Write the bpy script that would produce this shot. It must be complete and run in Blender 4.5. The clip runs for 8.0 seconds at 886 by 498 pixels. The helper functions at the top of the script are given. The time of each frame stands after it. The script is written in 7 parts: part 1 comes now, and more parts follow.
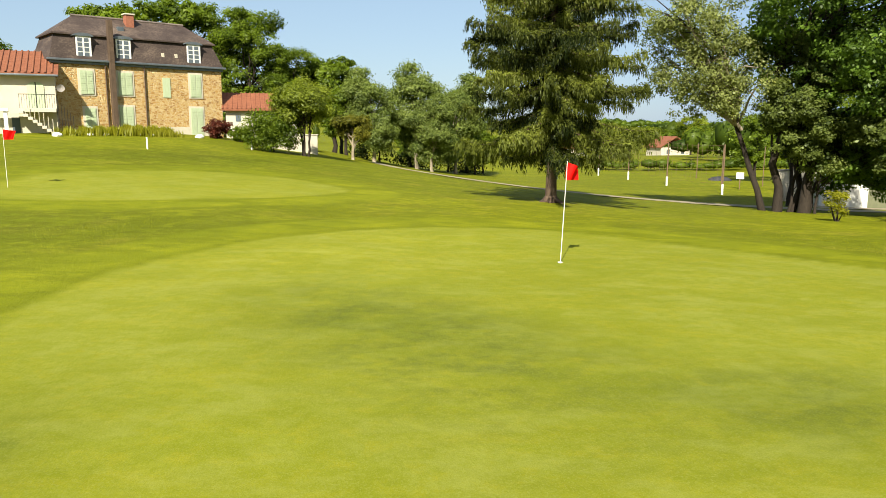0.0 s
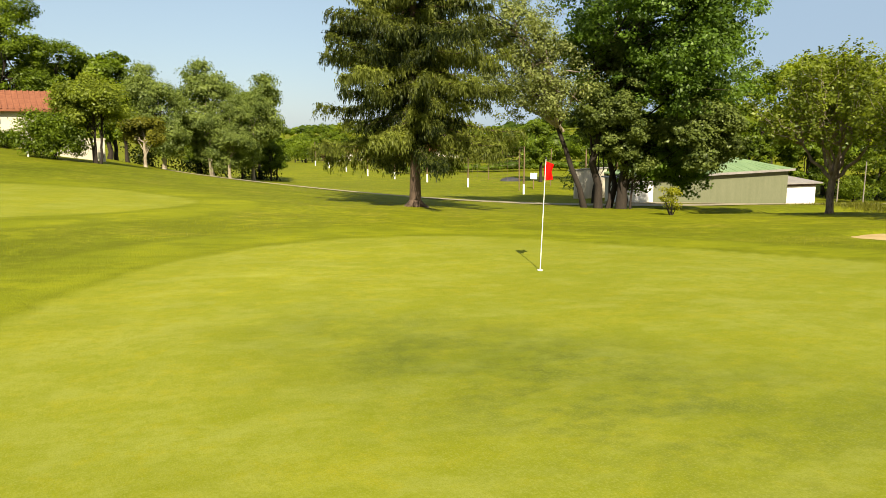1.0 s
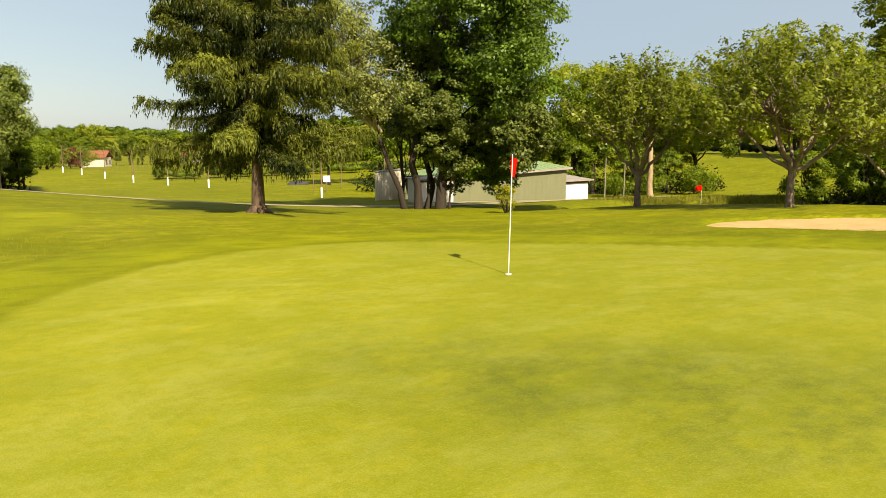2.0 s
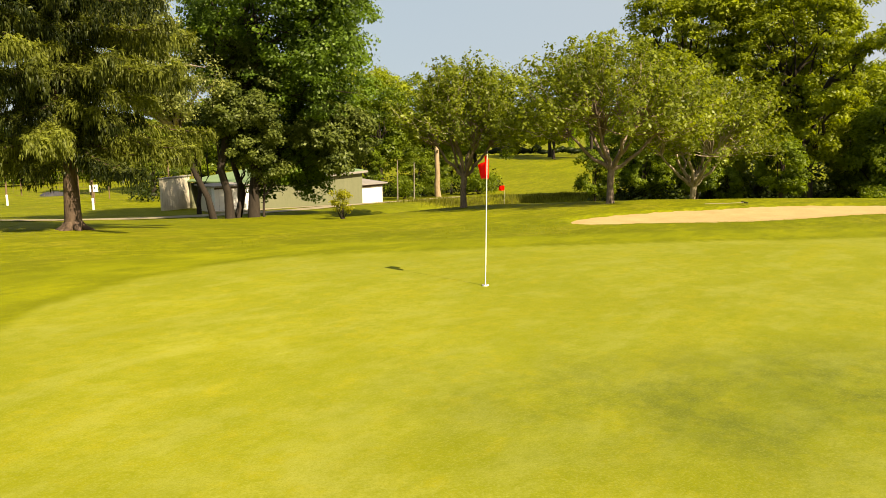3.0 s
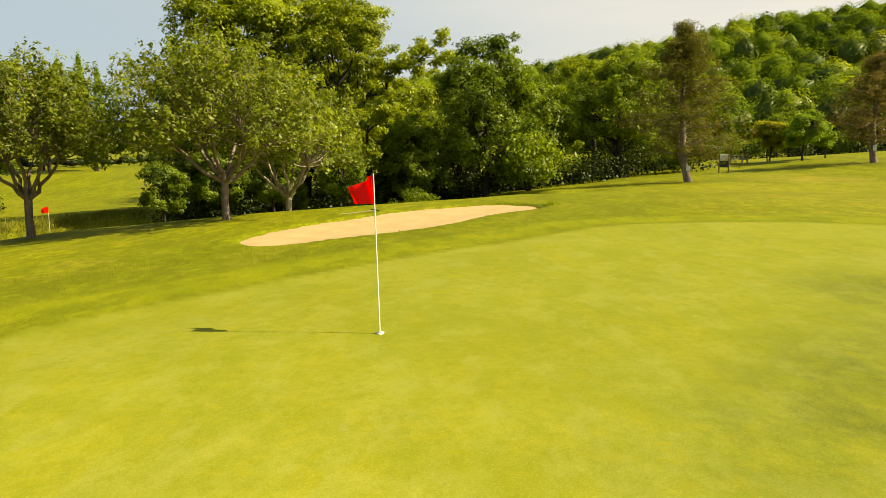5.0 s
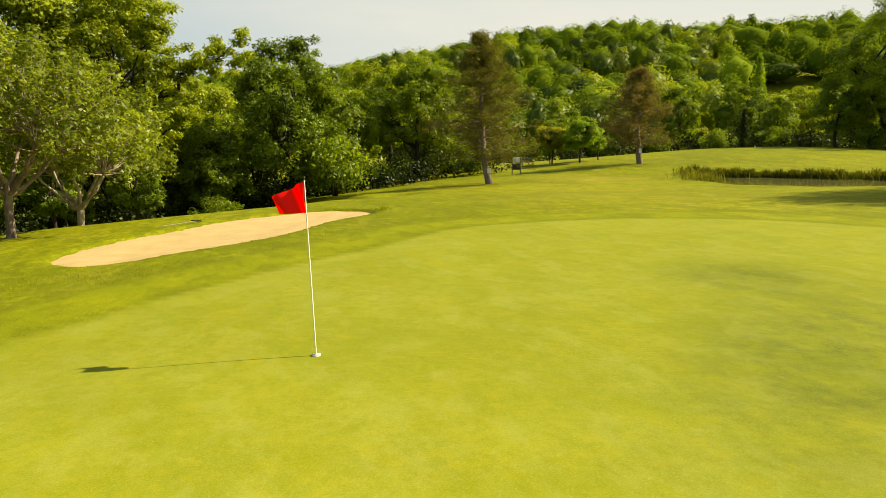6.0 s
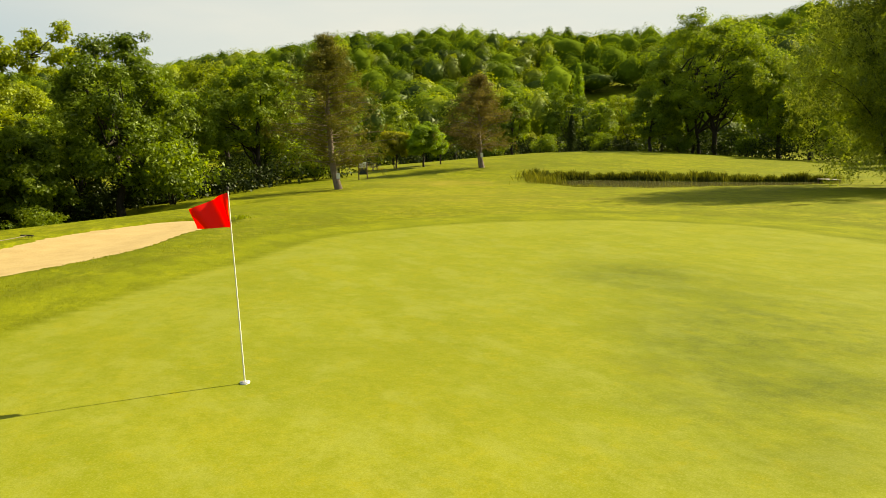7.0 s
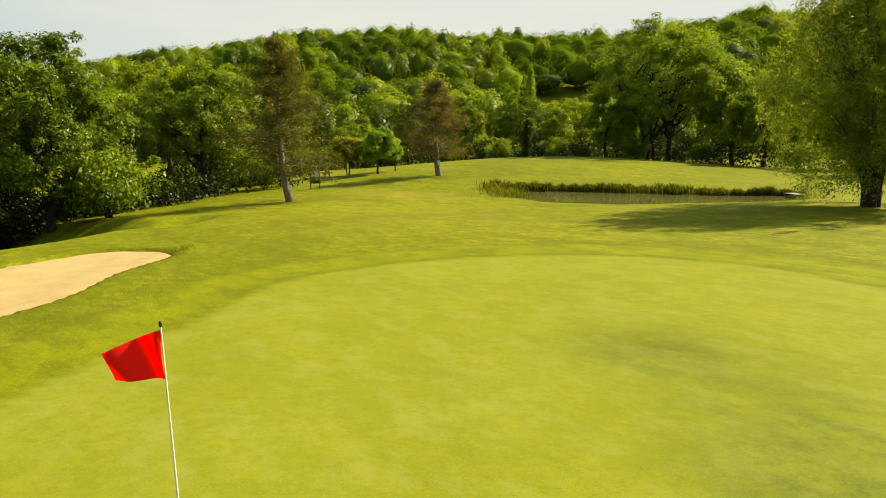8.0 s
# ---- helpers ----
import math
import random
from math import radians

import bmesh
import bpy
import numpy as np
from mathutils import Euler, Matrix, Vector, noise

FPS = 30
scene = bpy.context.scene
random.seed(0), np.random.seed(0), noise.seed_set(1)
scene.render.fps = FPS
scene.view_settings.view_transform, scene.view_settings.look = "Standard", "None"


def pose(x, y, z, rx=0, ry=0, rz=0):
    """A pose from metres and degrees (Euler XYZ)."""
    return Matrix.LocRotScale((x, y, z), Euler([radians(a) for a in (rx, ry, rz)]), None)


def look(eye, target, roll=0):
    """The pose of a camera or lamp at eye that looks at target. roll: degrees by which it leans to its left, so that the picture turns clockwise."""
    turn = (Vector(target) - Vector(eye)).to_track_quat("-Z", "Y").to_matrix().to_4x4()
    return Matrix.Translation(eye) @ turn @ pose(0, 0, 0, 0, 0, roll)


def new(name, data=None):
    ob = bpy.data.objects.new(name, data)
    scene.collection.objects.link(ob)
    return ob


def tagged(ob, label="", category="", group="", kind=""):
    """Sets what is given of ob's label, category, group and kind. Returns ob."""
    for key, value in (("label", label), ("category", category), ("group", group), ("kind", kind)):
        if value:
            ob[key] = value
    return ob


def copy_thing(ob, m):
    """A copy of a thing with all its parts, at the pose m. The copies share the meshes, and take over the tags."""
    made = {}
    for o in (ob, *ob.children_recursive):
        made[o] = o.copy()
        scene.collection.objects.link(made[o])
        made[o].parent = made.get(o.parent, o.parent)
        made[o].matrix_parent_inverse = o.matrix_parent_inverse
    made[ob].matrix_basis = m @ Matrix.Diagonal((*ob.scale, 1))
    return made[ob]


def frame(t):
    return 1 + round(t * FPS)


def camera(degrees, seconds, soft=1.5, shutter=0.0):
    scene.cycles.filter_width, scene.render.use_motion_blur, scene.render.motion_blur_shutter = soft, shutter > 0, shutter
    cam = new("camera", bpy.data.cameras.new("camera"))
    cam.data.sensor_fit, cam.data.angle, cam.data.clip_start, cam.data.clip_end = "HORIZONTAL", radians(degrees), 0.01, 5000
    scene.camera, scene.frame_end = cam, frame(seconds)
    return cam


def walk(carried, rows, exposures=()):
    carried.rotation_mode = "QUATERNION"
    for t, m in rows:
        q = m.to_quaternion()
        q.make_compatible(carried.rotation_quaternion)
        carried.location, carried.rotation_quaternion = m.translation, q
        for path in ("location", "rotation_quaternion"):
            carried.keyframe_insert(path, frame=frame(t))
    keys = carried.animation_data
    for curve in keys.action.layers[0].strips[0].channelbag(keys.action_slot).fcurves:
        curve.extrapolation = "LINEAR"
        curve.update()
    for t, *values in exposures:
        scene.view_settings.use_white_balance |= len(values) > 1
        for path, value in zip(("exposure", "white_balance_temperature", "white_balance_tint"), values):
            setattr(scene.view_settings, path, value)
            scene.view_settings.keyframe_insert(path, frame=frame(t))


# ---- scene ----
cam = camera(62.9, 8.0, 0.7)
# seconds, stops, white balance and tint: the picture warms as the camera turns
EXPOSURES = [(0.0, 1.15, 6600, 8), (1.5, 1.19, 7600, 10), (3.5, 1.30, 8700, 12), (5.0, 1.24, 8600, 7), (6.5, 1.21, 8400, 2), (8.0, 1.20, 8200, 1)]
PATH = [
    (0, (0.505, -0.656, 2.686), (0.42, 1.316, 2.361), 0.1),
    (0.5, (-1.429, 0.525, 2.602), (-1.205, 2.487, 2.285), 0.0),
    (1, (-3.181, 1.704, 2.516), (-2.639, 3.604, 2.205), -0.1),
    (1.5, (-4.645, 3.033, 2.425), (-3.795, 4.817, 2.118), -0.2),
    (3, (-7.293, 8.016, 2.272), (-5.697, 9.184, 1.977), -0.4),
    (3.5, (-7.598, 9.648, 2.334), (-5.827, 10.528, 2.039), -0.9),
    (4, (-7.532, 11.223, 2.331), (-5.635, 11.786, 2.039), -0.9),
    (4.5, (-7.348, 12.572, 2.392), (-5.384, 12.813, 2.102), -0.8),
    (5, (-7.004, 13.846, 2.429), (-5.028, 13.741, 2.142), -0.9),
    (6.5, (-5.698, 16.206, 2.456), (-3.937, 15.3, 2.173), -1.2),
    (7, (-5.265, 16.551, 2.49), (-3.61, 15.464, 2.208), -1.2),
    (7.5, (-4.543, 16.627, 2.516), (-2.955, 15.445, 2.233), -1.3),
    (7.6, (-4.301, 16.541, 2.541), (-2.714, 15.358, 2.26), -1.3),
    (7.7, (-4.015, 16.429, 2.648), (-2.432, 15.239, 2.367), -1.3),
    (8, (-2.858, 15.682, 3.342), (-1.285, 14.481, 3.051), -0.9),
]
walk(cam, [(t, look(eye, target, roll)) for t, eye, target, roll in PATH], EXPOSURES)

# ---- light ----
SUN_AZ, SUN_EL = radians(260.0), radians(39.5)   # where the sun stands, from +x anticlockwise
sun = new("sun", bpy.data.lights.new("sun", "SUN"))
sun.data.energy, sun.data.angle, sun.data.color = 5.0, radians(0.6), (1.0, 0.93, 0.80)
sun.matrix_world = look((0, 0, 60), (-math.cos(SUN_AZ) * math.cos(SUN_EL), -math.sin(SUN_AZ) * math.cos(SUN_EL), 60 - math.sin(SUN_EL)))

world = bpy.data.worlds.new("sky")
scene.world = world
world.use_nodes = True
wn, wl = world.node_tree.nodes, world.node_tree.links
wn.clear()
sky = wn.new("ShaderNodeTexSky")
sky.sky_type, sky.sun_disc = "NISHITA", False
sky.sun_elevation, sky.sun_rotation = SUN_EL, radians(90) - SUN_AZ
sky.air_density, sky.dust_density, sky.ozone_density = 1.0, 0.7, 1.6
coord = wn.new("ShaderNodeTexCoord")
# thin cloud that thickens towards the sun's half of the sky
haze = wn.new("ShaderNodeMixRGB")   # thin even haze over the blue
haze.inputs["Fac"].default_value = 0.62
haze.inputs["Color2"].default_value = (3.0, 4.1, 5.4, 1)
wl.new(sky.outputs["Color"], haze.inputs["Color1"])
dot = wn.new("ShaderNodeVectorMath")
dot.operation = "DOT_PRODUCT"
dot.inputs[1].default_value = (0.42, -0.88, 0.0)
wl.new(coord.outputs["Generated"], dot.inputs[0])
cover = wn.new("ShaderNodeMapRange")
cover.interpolation_type = "SMOOTHSTEP"
cover.inputs["From Min"].default_value, cover.inputs["From Max"].default_value = -0.5, 0.55
wl.new(dot.outputs["Value"], cover.inputs["Value"])
stretch = wn.new("ShaderNodeMapping")
stretch.inputs["Scale"].default_value = (1.0, 1.0, 5.0)
wl.new(coord.outputs["Generated"], stretch.inputs["Vector"])
puff = wn.new("ShaderNodeTexNoise")
puff.inputs["Scale"].default_value, puff.inputs["Detail"].default_value, puff.inputs["Roughness"].default_value = 2.2, 6.0, 0.55
wl.new(stretch.outputs["Vector"], puff.inputs["Vector"])
puff_ramp = wn.new("ShaderNodeMapRange")
puff_ramp.inputs["From Min"].default_value, puff_ramp.inputs["From Max"].default_value = 0.3, 0.7
puff_ramp.inputs["To Min"].default_value, puff_ramp.inputs["To Max"].default_value = 0.58, 1.0
wl.new(puff.outputs["Fac"], puff_ramp.inputs["Value"])
amount = wn.new("ShaderNodeMath")
amount.operation = "MULTIPLY"
wl.new(cover.outputs["Result"], amount.inputs[0])
wl.new(puff_ramp.outputs["Result"], amount.inputs[1])
clouded = wn.new("ShaderNodeMixRGB")
clouded.inputs["Color2"].default_value = (5.15, 5.42, 5.95, 1)
wl.new(amount.outputs["Value"], clouded.inputs["Fac"])
wl.new(haze.outputs["Color"], clouded.inputs["Color1"])
# a dull blue-grey bank of cloud stands in the north-east
bank_dot = wn.new("ShaderNodeVectorMath")
bank_dot.operation = "DOT_PRODUCT"
bank_dot.inputs[1].default_value = (0.83, 0.56, 0.0)
wl.new(coord.outputs["Generated"], bank_dot.inputs[0])
bank_amount = wn.new("ShaderNodeMapRange")
bank_amount.interpolation_type = "SMOOTHSTEP"
bank_amount.inputs["From Min"].default_value, bank_amount.inputs["From Max"].default_value = 0.55, 1.0
bank_amount.inputs["To Max"].default_value = 0.75
wl.new(bank_dot.outputs["Value"], bank_amount.inputs["Value"])
bank = wn.new("ShaderNodeMixRGB")
bank.inputs["Color2"].default_value = (2.5, 3.6, 5.15, 1)
wl.new(bank_amount.outputs["Result"], bank.inputs["Fac"])
wl.new(clouded.outputs["Color"], bank.inputs["Color1"])
back = wn.new("ShaderNodeBackground")
back.inputs["Strength"].default_value = 0.066
wl.new(bank.outputs["Color"], back.inputs["Color"])
wout = wn.new("ShaderNodeOutputWorld")
wl.new(back.outputs["Background"], wout.inputs["Surface"])


# ---- materials ----
def surface(name, colours, scale=4.0, rough=0.8, bump=0.3, fine=40.0, metal=0.0, stretch=(1, 1, 1), spec=0.3, dist=0.02):
    """Noise at two scales between two or three colours, with fine relief."""
    m = bpy.data.materials.new(name)
    m.use_nodes = True
    n, l = m.node_tree.nodes, m.node_tree.links
    b = n["Principled BSDF"]
    tc, mp = n.new("ShaderNodeTexCoord"), n.new("ShaderNodeMapping")
    mp.inputs["Scale"].default_value = stretch
    l.new(tc.outputs["Object"], mp.inputs["Vector"])
    a, f = n.new("ShaderNodeTexNoise"), n.new("ShaderNodeTexNoise")
    a.inputs["Scale"].default_value, a.inputs["Detail"].default_value, a.inputs["Roughness"].default_value = scale, 6, 0.62
    f.inputs["Scale"].default_value, f.inputs["Detail"].default_value = fine, 4
    l.new(mp.outputs["Vector"], a.inputs["Vector"])
    l.new(mp.outputs["Vector"], f.inputs["Vector"])
    mix = n.new("ShaderNodeMath")
    mix.operation = "MULTIPLY_ADD"
    mix.inputs[1].default_value = 0.45
    l.new(f.outputs["Fac"], mix.inputs[0])
    half = n.new("ShaderNodeMath")
    half.operation = "MULTIPLY"
    half.inputs[1].default_value = 0.55
    l.new(a.outputs["Fac"], half.inputs[0])
    l.new(half.outputs["Value"], mix.inputs[2])
    ramp = n.new("ShaderNodeValToRGB")
    ramp.color_ramp.elements[0].position, ramp.color_ramp.elements[1].position = 0.34, 0.66
    ramp.color_ramp.elements[0].color = (*colours[0], 1)
    ramp.color_ramp.elements[1].color = (*colours[-1], 1)
    if len(colours) > 2:
        ramp.color_ramp.elements.new(0.5).color = (*colours[1], 1)
    l.new(mix.outputs["Value"], ramp.inputs["Fac"])
    l.new(ramp.outputs["Color"], b.inputs["Base Color"])
    b.inputs["Roughness"].default_value, b.inputs["Metallic"].default_value = rough, metal
    b.inputs["Specular IOR Level"].default_value = spec
    if bump:
        bp = n.new("ShaderNodeBump")
        bp.inputs["Strength"].default_value, bp.inputs["Distance"].default_value = bump, dist
        l.new(mix.outputs["Value"], bp.inputs["Height"])
        l.new(bp.outputs["Normal"], b.inputs["Normal"])
    return m


def foliage(name, dark, light, through_light=0.3, gloss=0.03):
    """Leaves: the tint varies from clump to clump and leaf to leaf; some light passes through."""
    m = bpy.data.materials.new(name)
    m.use_nodes = True
    n, l = m.node_tree.nodes, m.node_tree.links
    n.clear()
    at = n.new("ShaderNodeAttribute")
    at.attribute_name = "tint"
    ramp = n.new("ShaderNodeValToRGB")
    ramp.color_ramp.elements[0].color, ramp.color_ramp.elements[1].color = (*dark, 1), (*light, 1)
    l.new(at.outputs["Fac"], ramp.inputs["Fac"])
    d, t, g = n.new("ShaderNodeBsdfDiffuse"), n.new("ShaderNodeBsdfTranslucent"), n.new("ShaderNodeBsdfGlossy")
    g.inputs["Roughness"].default_value = 0.45
    g.inputs["Color"].default_value = (0.5, 0.55, 0.4, 1)
    warm = n.new("ShaderNodeMixRGB")
    warm.blend_type = "MULTIPLY"
    warm.inputs["Fac"].default_value = 1.0
    warm.inputs["Color2"].default_value = (1.35, 1.3, 0.5, 1)
    l.new(ramp.outputs["Color"], warm.inputs["Color1"])
    l.new(ramp.outputs["Color"], d.inputs["Color"])
    l.new(warm.outputs["Color"], t.inputs["Color"])
    m1, m2 = n.new("ShaderNodeMixShader"), n.new("ShaderNodeMixShader")
    m1.inputs["Fac"].default_value, m2.inputs["Fac"].default_value = through_light, gloss
    l.new(d.outputs["BSDF"], m1.inputs[1])
    l.new(t.outputs["BSDF"], m1.inputs[2])
    l.new(m1.outputs["Shader"], m2.inputs[1])
    l.new(g.outputs["BSDF"], m2.inputs[2])
    out = n.new("ShaderNodeOutputMaterial")
    l.new(m2.outputs["Shader"], out.inputs["Surface"])
    return m


def turf():
    """Grass cut at three heights: rough, fringe and putting green, with stains, dry blotches and blade grain."""
    m = bpy.data.materials.new("turf")
    m.use_nodes = True
    n, l = m.node_tree.nodes, m.node_tree.links
    b = n["Principled BSDF"]
    geo = n.new("ShaderNodeNewGeometry")

    def noise_at(scale, detail=4.0, rough=0.55, sx=1.0, sy=1.0, turn=0.0):
        mp, t = n.new("ShaderNodeMapping"), n.new("ShaderNodeTexNoise")
        mp.inputs["Scale"].default_value = (sx, sy, 1)
        mp.inputs["Rotation"].default_value = (0, 0, turn)
        t.inputs["Scale"].default_value, t.inputs["Detail"].default_value, t.inputs["Roughness"].default_value = scale, detail, rough
        l.new(geo.outputs["Position"], mp.inputs["Vector"])
        l.new(mp.outputs["Vector"], t.inputs["Vector"])
        return t.outputs["Fac"]

    def band(value, lo, hi, to=(0.0, 1.0)):
        r = n.new("ShaderNodeMapRange")
        r.interpolation_type = "SMOOTHSTEP"
        r.inputs["From Min"].default_value, r.inputs["From Max"].default_value = lo, hi
        r.inputs["To Min"].default_value, r.inputs["To Max"].default_value = to
        l.new(value, r.inputs["Value"])
        return r.outputs["Result"]

    def mixed(fac, one, two, blend="MIX"):
        x = n.new("ShaderNodeMixRGB")
        x.blend_type = blend
        for value, slot in ((fac, "Fac"), (one, "Color1"), (two, "Color2")):
            if isinstance(value, (int, float)):
                x.inputs[slot].default_value = value
            elif isinstance(value, tuple):
                x.inputs[slot].default_value = (*value, 1)
            else:
                l.new(value, x.inputs[slot])
        return x.outputs["Color"]

    def times(one, two):
        x = n.new("ShaderNodeMath")
        x.operation = "MULTIPLY"
        for value, slot in ((one, 0), (two, 1)):
            if isinstance(value, float):
                x.inputs[slot].default_value = value
            else:
                l.new(value, x.inputs[slot])
        return x.outputs["Value"]

    def mask(name):
        a = n.new("ShaderNodeAttribute")
        a.attribute_name = name
        return a.outputs["Fac"]

    big, mid, grain = noise_at(0.09, 3), noise_at(0.55, 5), noise_at(7.0, 6, 0.7)
    patchy = noise_at(2.3, 5, 0.65, 0.8, 1.2, 0.3)
    blade = noise_at(22.0, 3, 0.7, 1.0, 0.35, 0.5)
    streak = noise_at(0.8, 4, 0.6, 0.25, 1.6, -0.25)
    rough_c = mixed(band(big, 0.35, 0.65), ROUGH_DARK, ROUGH_LIGHT)
    rough_c = mixed(times(band(mid, 0.45, 0.75), 0.6), rough_c, DRY)
    rough_c = mixed(times(band(grain, 0.36, 0.68), 0.7), rough_c, ROUGH_DEEP)
    rough_c = mixed(times(band(patchy, 0.42, 0.60), 0.62), rough_c, ROUGH_DEEP)
    rough_c = mixed(times(band(noise_at(0.42, 6, 0.7, 0.5, 1.5, 0.2), 0.46, 0.58), 0.55), rough_c, ROUGH_DEEP)
    rough_c = mixed(times(band(noise_at(1.1, 5, 0.7, 0.7, 1.3, 0.9), 0.54, 0.66), 0.5), rough_c, ROUGH_LIGHT)
    fringe_c = mixed(band(mid, 0.32, 0.68), FRINGE_DARK, FRINGE_LIGHT)
    crisp = noise_at(34.0, 4, 0.8)
    fringe_c = mixed(times(band(grain, 0.38, 0.70), 0.5), fringe_c, ROUGH_DARK)
    fringe_c = mixed(times(band(patchy, 0.42, 0.60), 0.55), fringe_c, ROUGH_DARK)
    fringe_c = mixed(times(band(noise_at(0.9, 6, 0.72, 0.6, 1.4, 0.5), 0.47, 0.60), 0.5), fringe_c, ROUGH_DEEP)
    green_c = mixed(band(mid, 0.3, 0.7), GREEN_DARK, GREEN_LIGHT)
    green_c = mixed(times(band(streak, 0.4, 0.7), 0.5), green_c, GREEN_YELLOW)
    green_c = mixed(times(band(noise_at(0.33, 5, 0.6), 0.46, 0.66), 0.6), green_c, GREEN_PALE)
    green_c = mixed(times(band(grain, 0.42, 0.66), 0.55), green_c, FRINGE_DARK)
    green_c = mixed(times(band(noise_at(3.6, 5, 0.7), 0.48, 0.66), 0.58), green_c, GREEN_YELLOW)
    green_c = mixed(times(band(patchy, 0.46, 0.66), 0.46), green_c, FRINGE_DARK)
    green_c = mixed(times(band(noise_at(1.3, 6, 0.65, 0.7, 1.3, 0.8), 0.48, 0.64), 0.55), green_c, GREEN_PALE)
    green_c = mixed(times(band(noise_at(0.7, 6, 0.72, 0.9, 1.15, 1.1), 0.48, 0.60), 0.38), green_c, FRINGE_DARK)
    # turf disease: a mottled dark scar across the near half of the green
    scar = times(mask("scar"), band(noise_at(1.0, 8, 0.72, 0.8, 1.25, 0.35), 0.40, 0.60, (0.06, 1.0)))
    scar = times(scar, band(noise_at(4.5, 5, 0.7), 0.36, 0.56, (0.35, 1.0)))
    green_c = mixed(times(scar, 0.86), green_c, SCAR)
    green_c = mixed(times(band(noise_at(75.0, 3, 0.75), 0.42, 0.64), 0.58), green_c, FRINGE_DARK)
    green_c = mixed(times(band(noise_at(48.0, 3, 0.75), 0.48, 0.66), 0.48), green_c, GREEN_PALE)
    rough_c = mixed(times(band(crisp, 0.46, 0.66), 0.55), rough_c, ROUGH_DEEP)
    fringe_c = mixed(times(band(crisp, 0.46, 0.66), 0.4), fringe_c, ROUGH_DEEP)
    colour = mixed(mask("fringe"), rough_c, fringe_c)
    colour = mixed(mask("green"), colour, green_c)
    colour = mixed(times(mask("worn"), band(mid, 0.3, 0.7, (0.4, 1.0))), colour, DRY)
    colour = mixed(times(mask("lush"), 0.8), colour, ROUGH_DEEP)
    # broad blotches: the dull mask multiplies the turf darker, the bright mask lighter
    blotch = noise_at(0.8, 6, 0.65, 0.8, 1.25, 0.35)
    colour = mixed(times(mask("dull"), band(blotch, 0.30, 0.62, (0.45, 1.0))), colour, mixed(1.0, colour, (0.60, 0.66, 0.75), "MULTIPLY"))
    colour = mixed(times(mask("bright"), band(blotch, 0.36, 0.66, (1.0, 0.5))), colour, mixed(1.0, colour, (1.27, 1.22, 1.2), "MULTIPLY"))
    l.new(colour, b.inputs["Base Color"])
    b.inputs["Roughness"].default_value = 0.75
    b.inputs["Specular IOR Level"].default_value = 0.03
    bp = n.new("ShaderNodeBump")
    bp.inputs["Distance"].default_value = 0.05
    height = n.new("ShaderNodeMath")
    height.operation = "ADD"
    l.new(grain, height.inputs[0])
    l.new(blade, height.inputs[1])
    l.new(height.outputs["Value"], bp.inputs["Height"])
    l.new(band(mask("green"), 0.0, 1.0, (0.55, 0.16)), bp.inputs["Strength"])
    l.new(bp.outputs["Normal"], b.inputs["Normal"])
    return m


ROUGH_DARK, ROUGH_LIGHT, ROUGH_DEEP, DRY = (0.1420, 0.160, 0.0080), (0.212, 0.2230, 0.0100), (0.08784, 0.1008, 0.00576), (0.2448, 0.2052, 0.0288)
FRINGE_DARK, FRINGE_LIGHT = (0.1332, 0.1498, 0.0072), (0.198, 0.2088, 0.01008)
GREEN_DARK, GREEN_LIGHT, GREEN_YELLOW, GREEN_PALE, SCAR = (0.1476, 0.1642, 0.0150), (0.1886, 0.2016, 0.0195), (0.216, 0.203, 0.0140), (0.205, 0.2180, 0.0420), (0.0900, 0.1070, 0.0170)
M_TURF = turf()
M_SAND = surface("bunker sand", [(0.2888, 0.2014, 0.0836), (0.3876, 0.285, 0.1292)], 1.2, 0.95, 0.4, 18.0)
M_GRAVEL = surface("track gravel", [(0.19, 0.155, 0.09), (0.31, 0.265, 0.175)], 1.5, 0.95, 0.5, 14.0)
M_BARK = surface("brown bark", [(0.013, 0.0095, 0.007), (0.040, 0.030, 0.021)], 3.0, 0.9, 0.8, 22.0, stretch=(1, 1, 0.25))
M_BARK_SPRUCE = surface("red-brown flaking bark", [(0.03, 0.019, 0.012), (0.125, 0.085, 0.058)], 4.0, 0.9, 0.8, 18.0, stretch=(1, 1, 0.3))
M_BARK_PALE = surface("pale flaking bark", [(0.1232, 0.09244, 0.06162), (0.419, 0.3574, 0.2588)], 1.6, 0.85, 0.6, 9.0, stretch=(1, 1, 0.4))
M_BARK_PINE = surface("grey-red pine bark", [(0.0765, 0.05525, 0.0425), (0.255, 0.1955, 0.153)], 4.0, 0.9, 0.8, 20.0, stretch=(1, 1, 0.3))
M_WOOD_BARE = surface("barkless weathered wood", [(0.1976, 0.1368, 0.076), (0.3496, 0.266, 0.1596)], 2.0, 0.8, 0.5, 12.0, stretch=(1, 1, 0.2))
L_SPRUCE = foliage("spruce needles", (0.014, 0.023, 0.005), (0.225, 0.258, 0.042), 0.44, 0.02)
L_OAK = foliage("deep green broad leaves", (0.025, 0.052, 0.009), (0.146, 0.242, 0.031), 0.5)
L_LIGHT = foliage("yellow-green broad leaves", (0.068, 0.095, 0.01), (0.252, 0.302, 0.034), 0.55)
L_MAPLE = foliage("grey-green broad leaves", (0.036, 0.055, 0.011), (0.155, 0.195, 0.042), 0.4)
L_WOOD = foliage("woodland leaves", (0.06, 0.088, 0.0065), (0.295, 0.35, 0.024), 0.5)
L_WOOD2 = foliage("fresh woodland leaves", (0.062, 0.102, 0.0075), (0.232, 0.305, 0.025), 0.55)
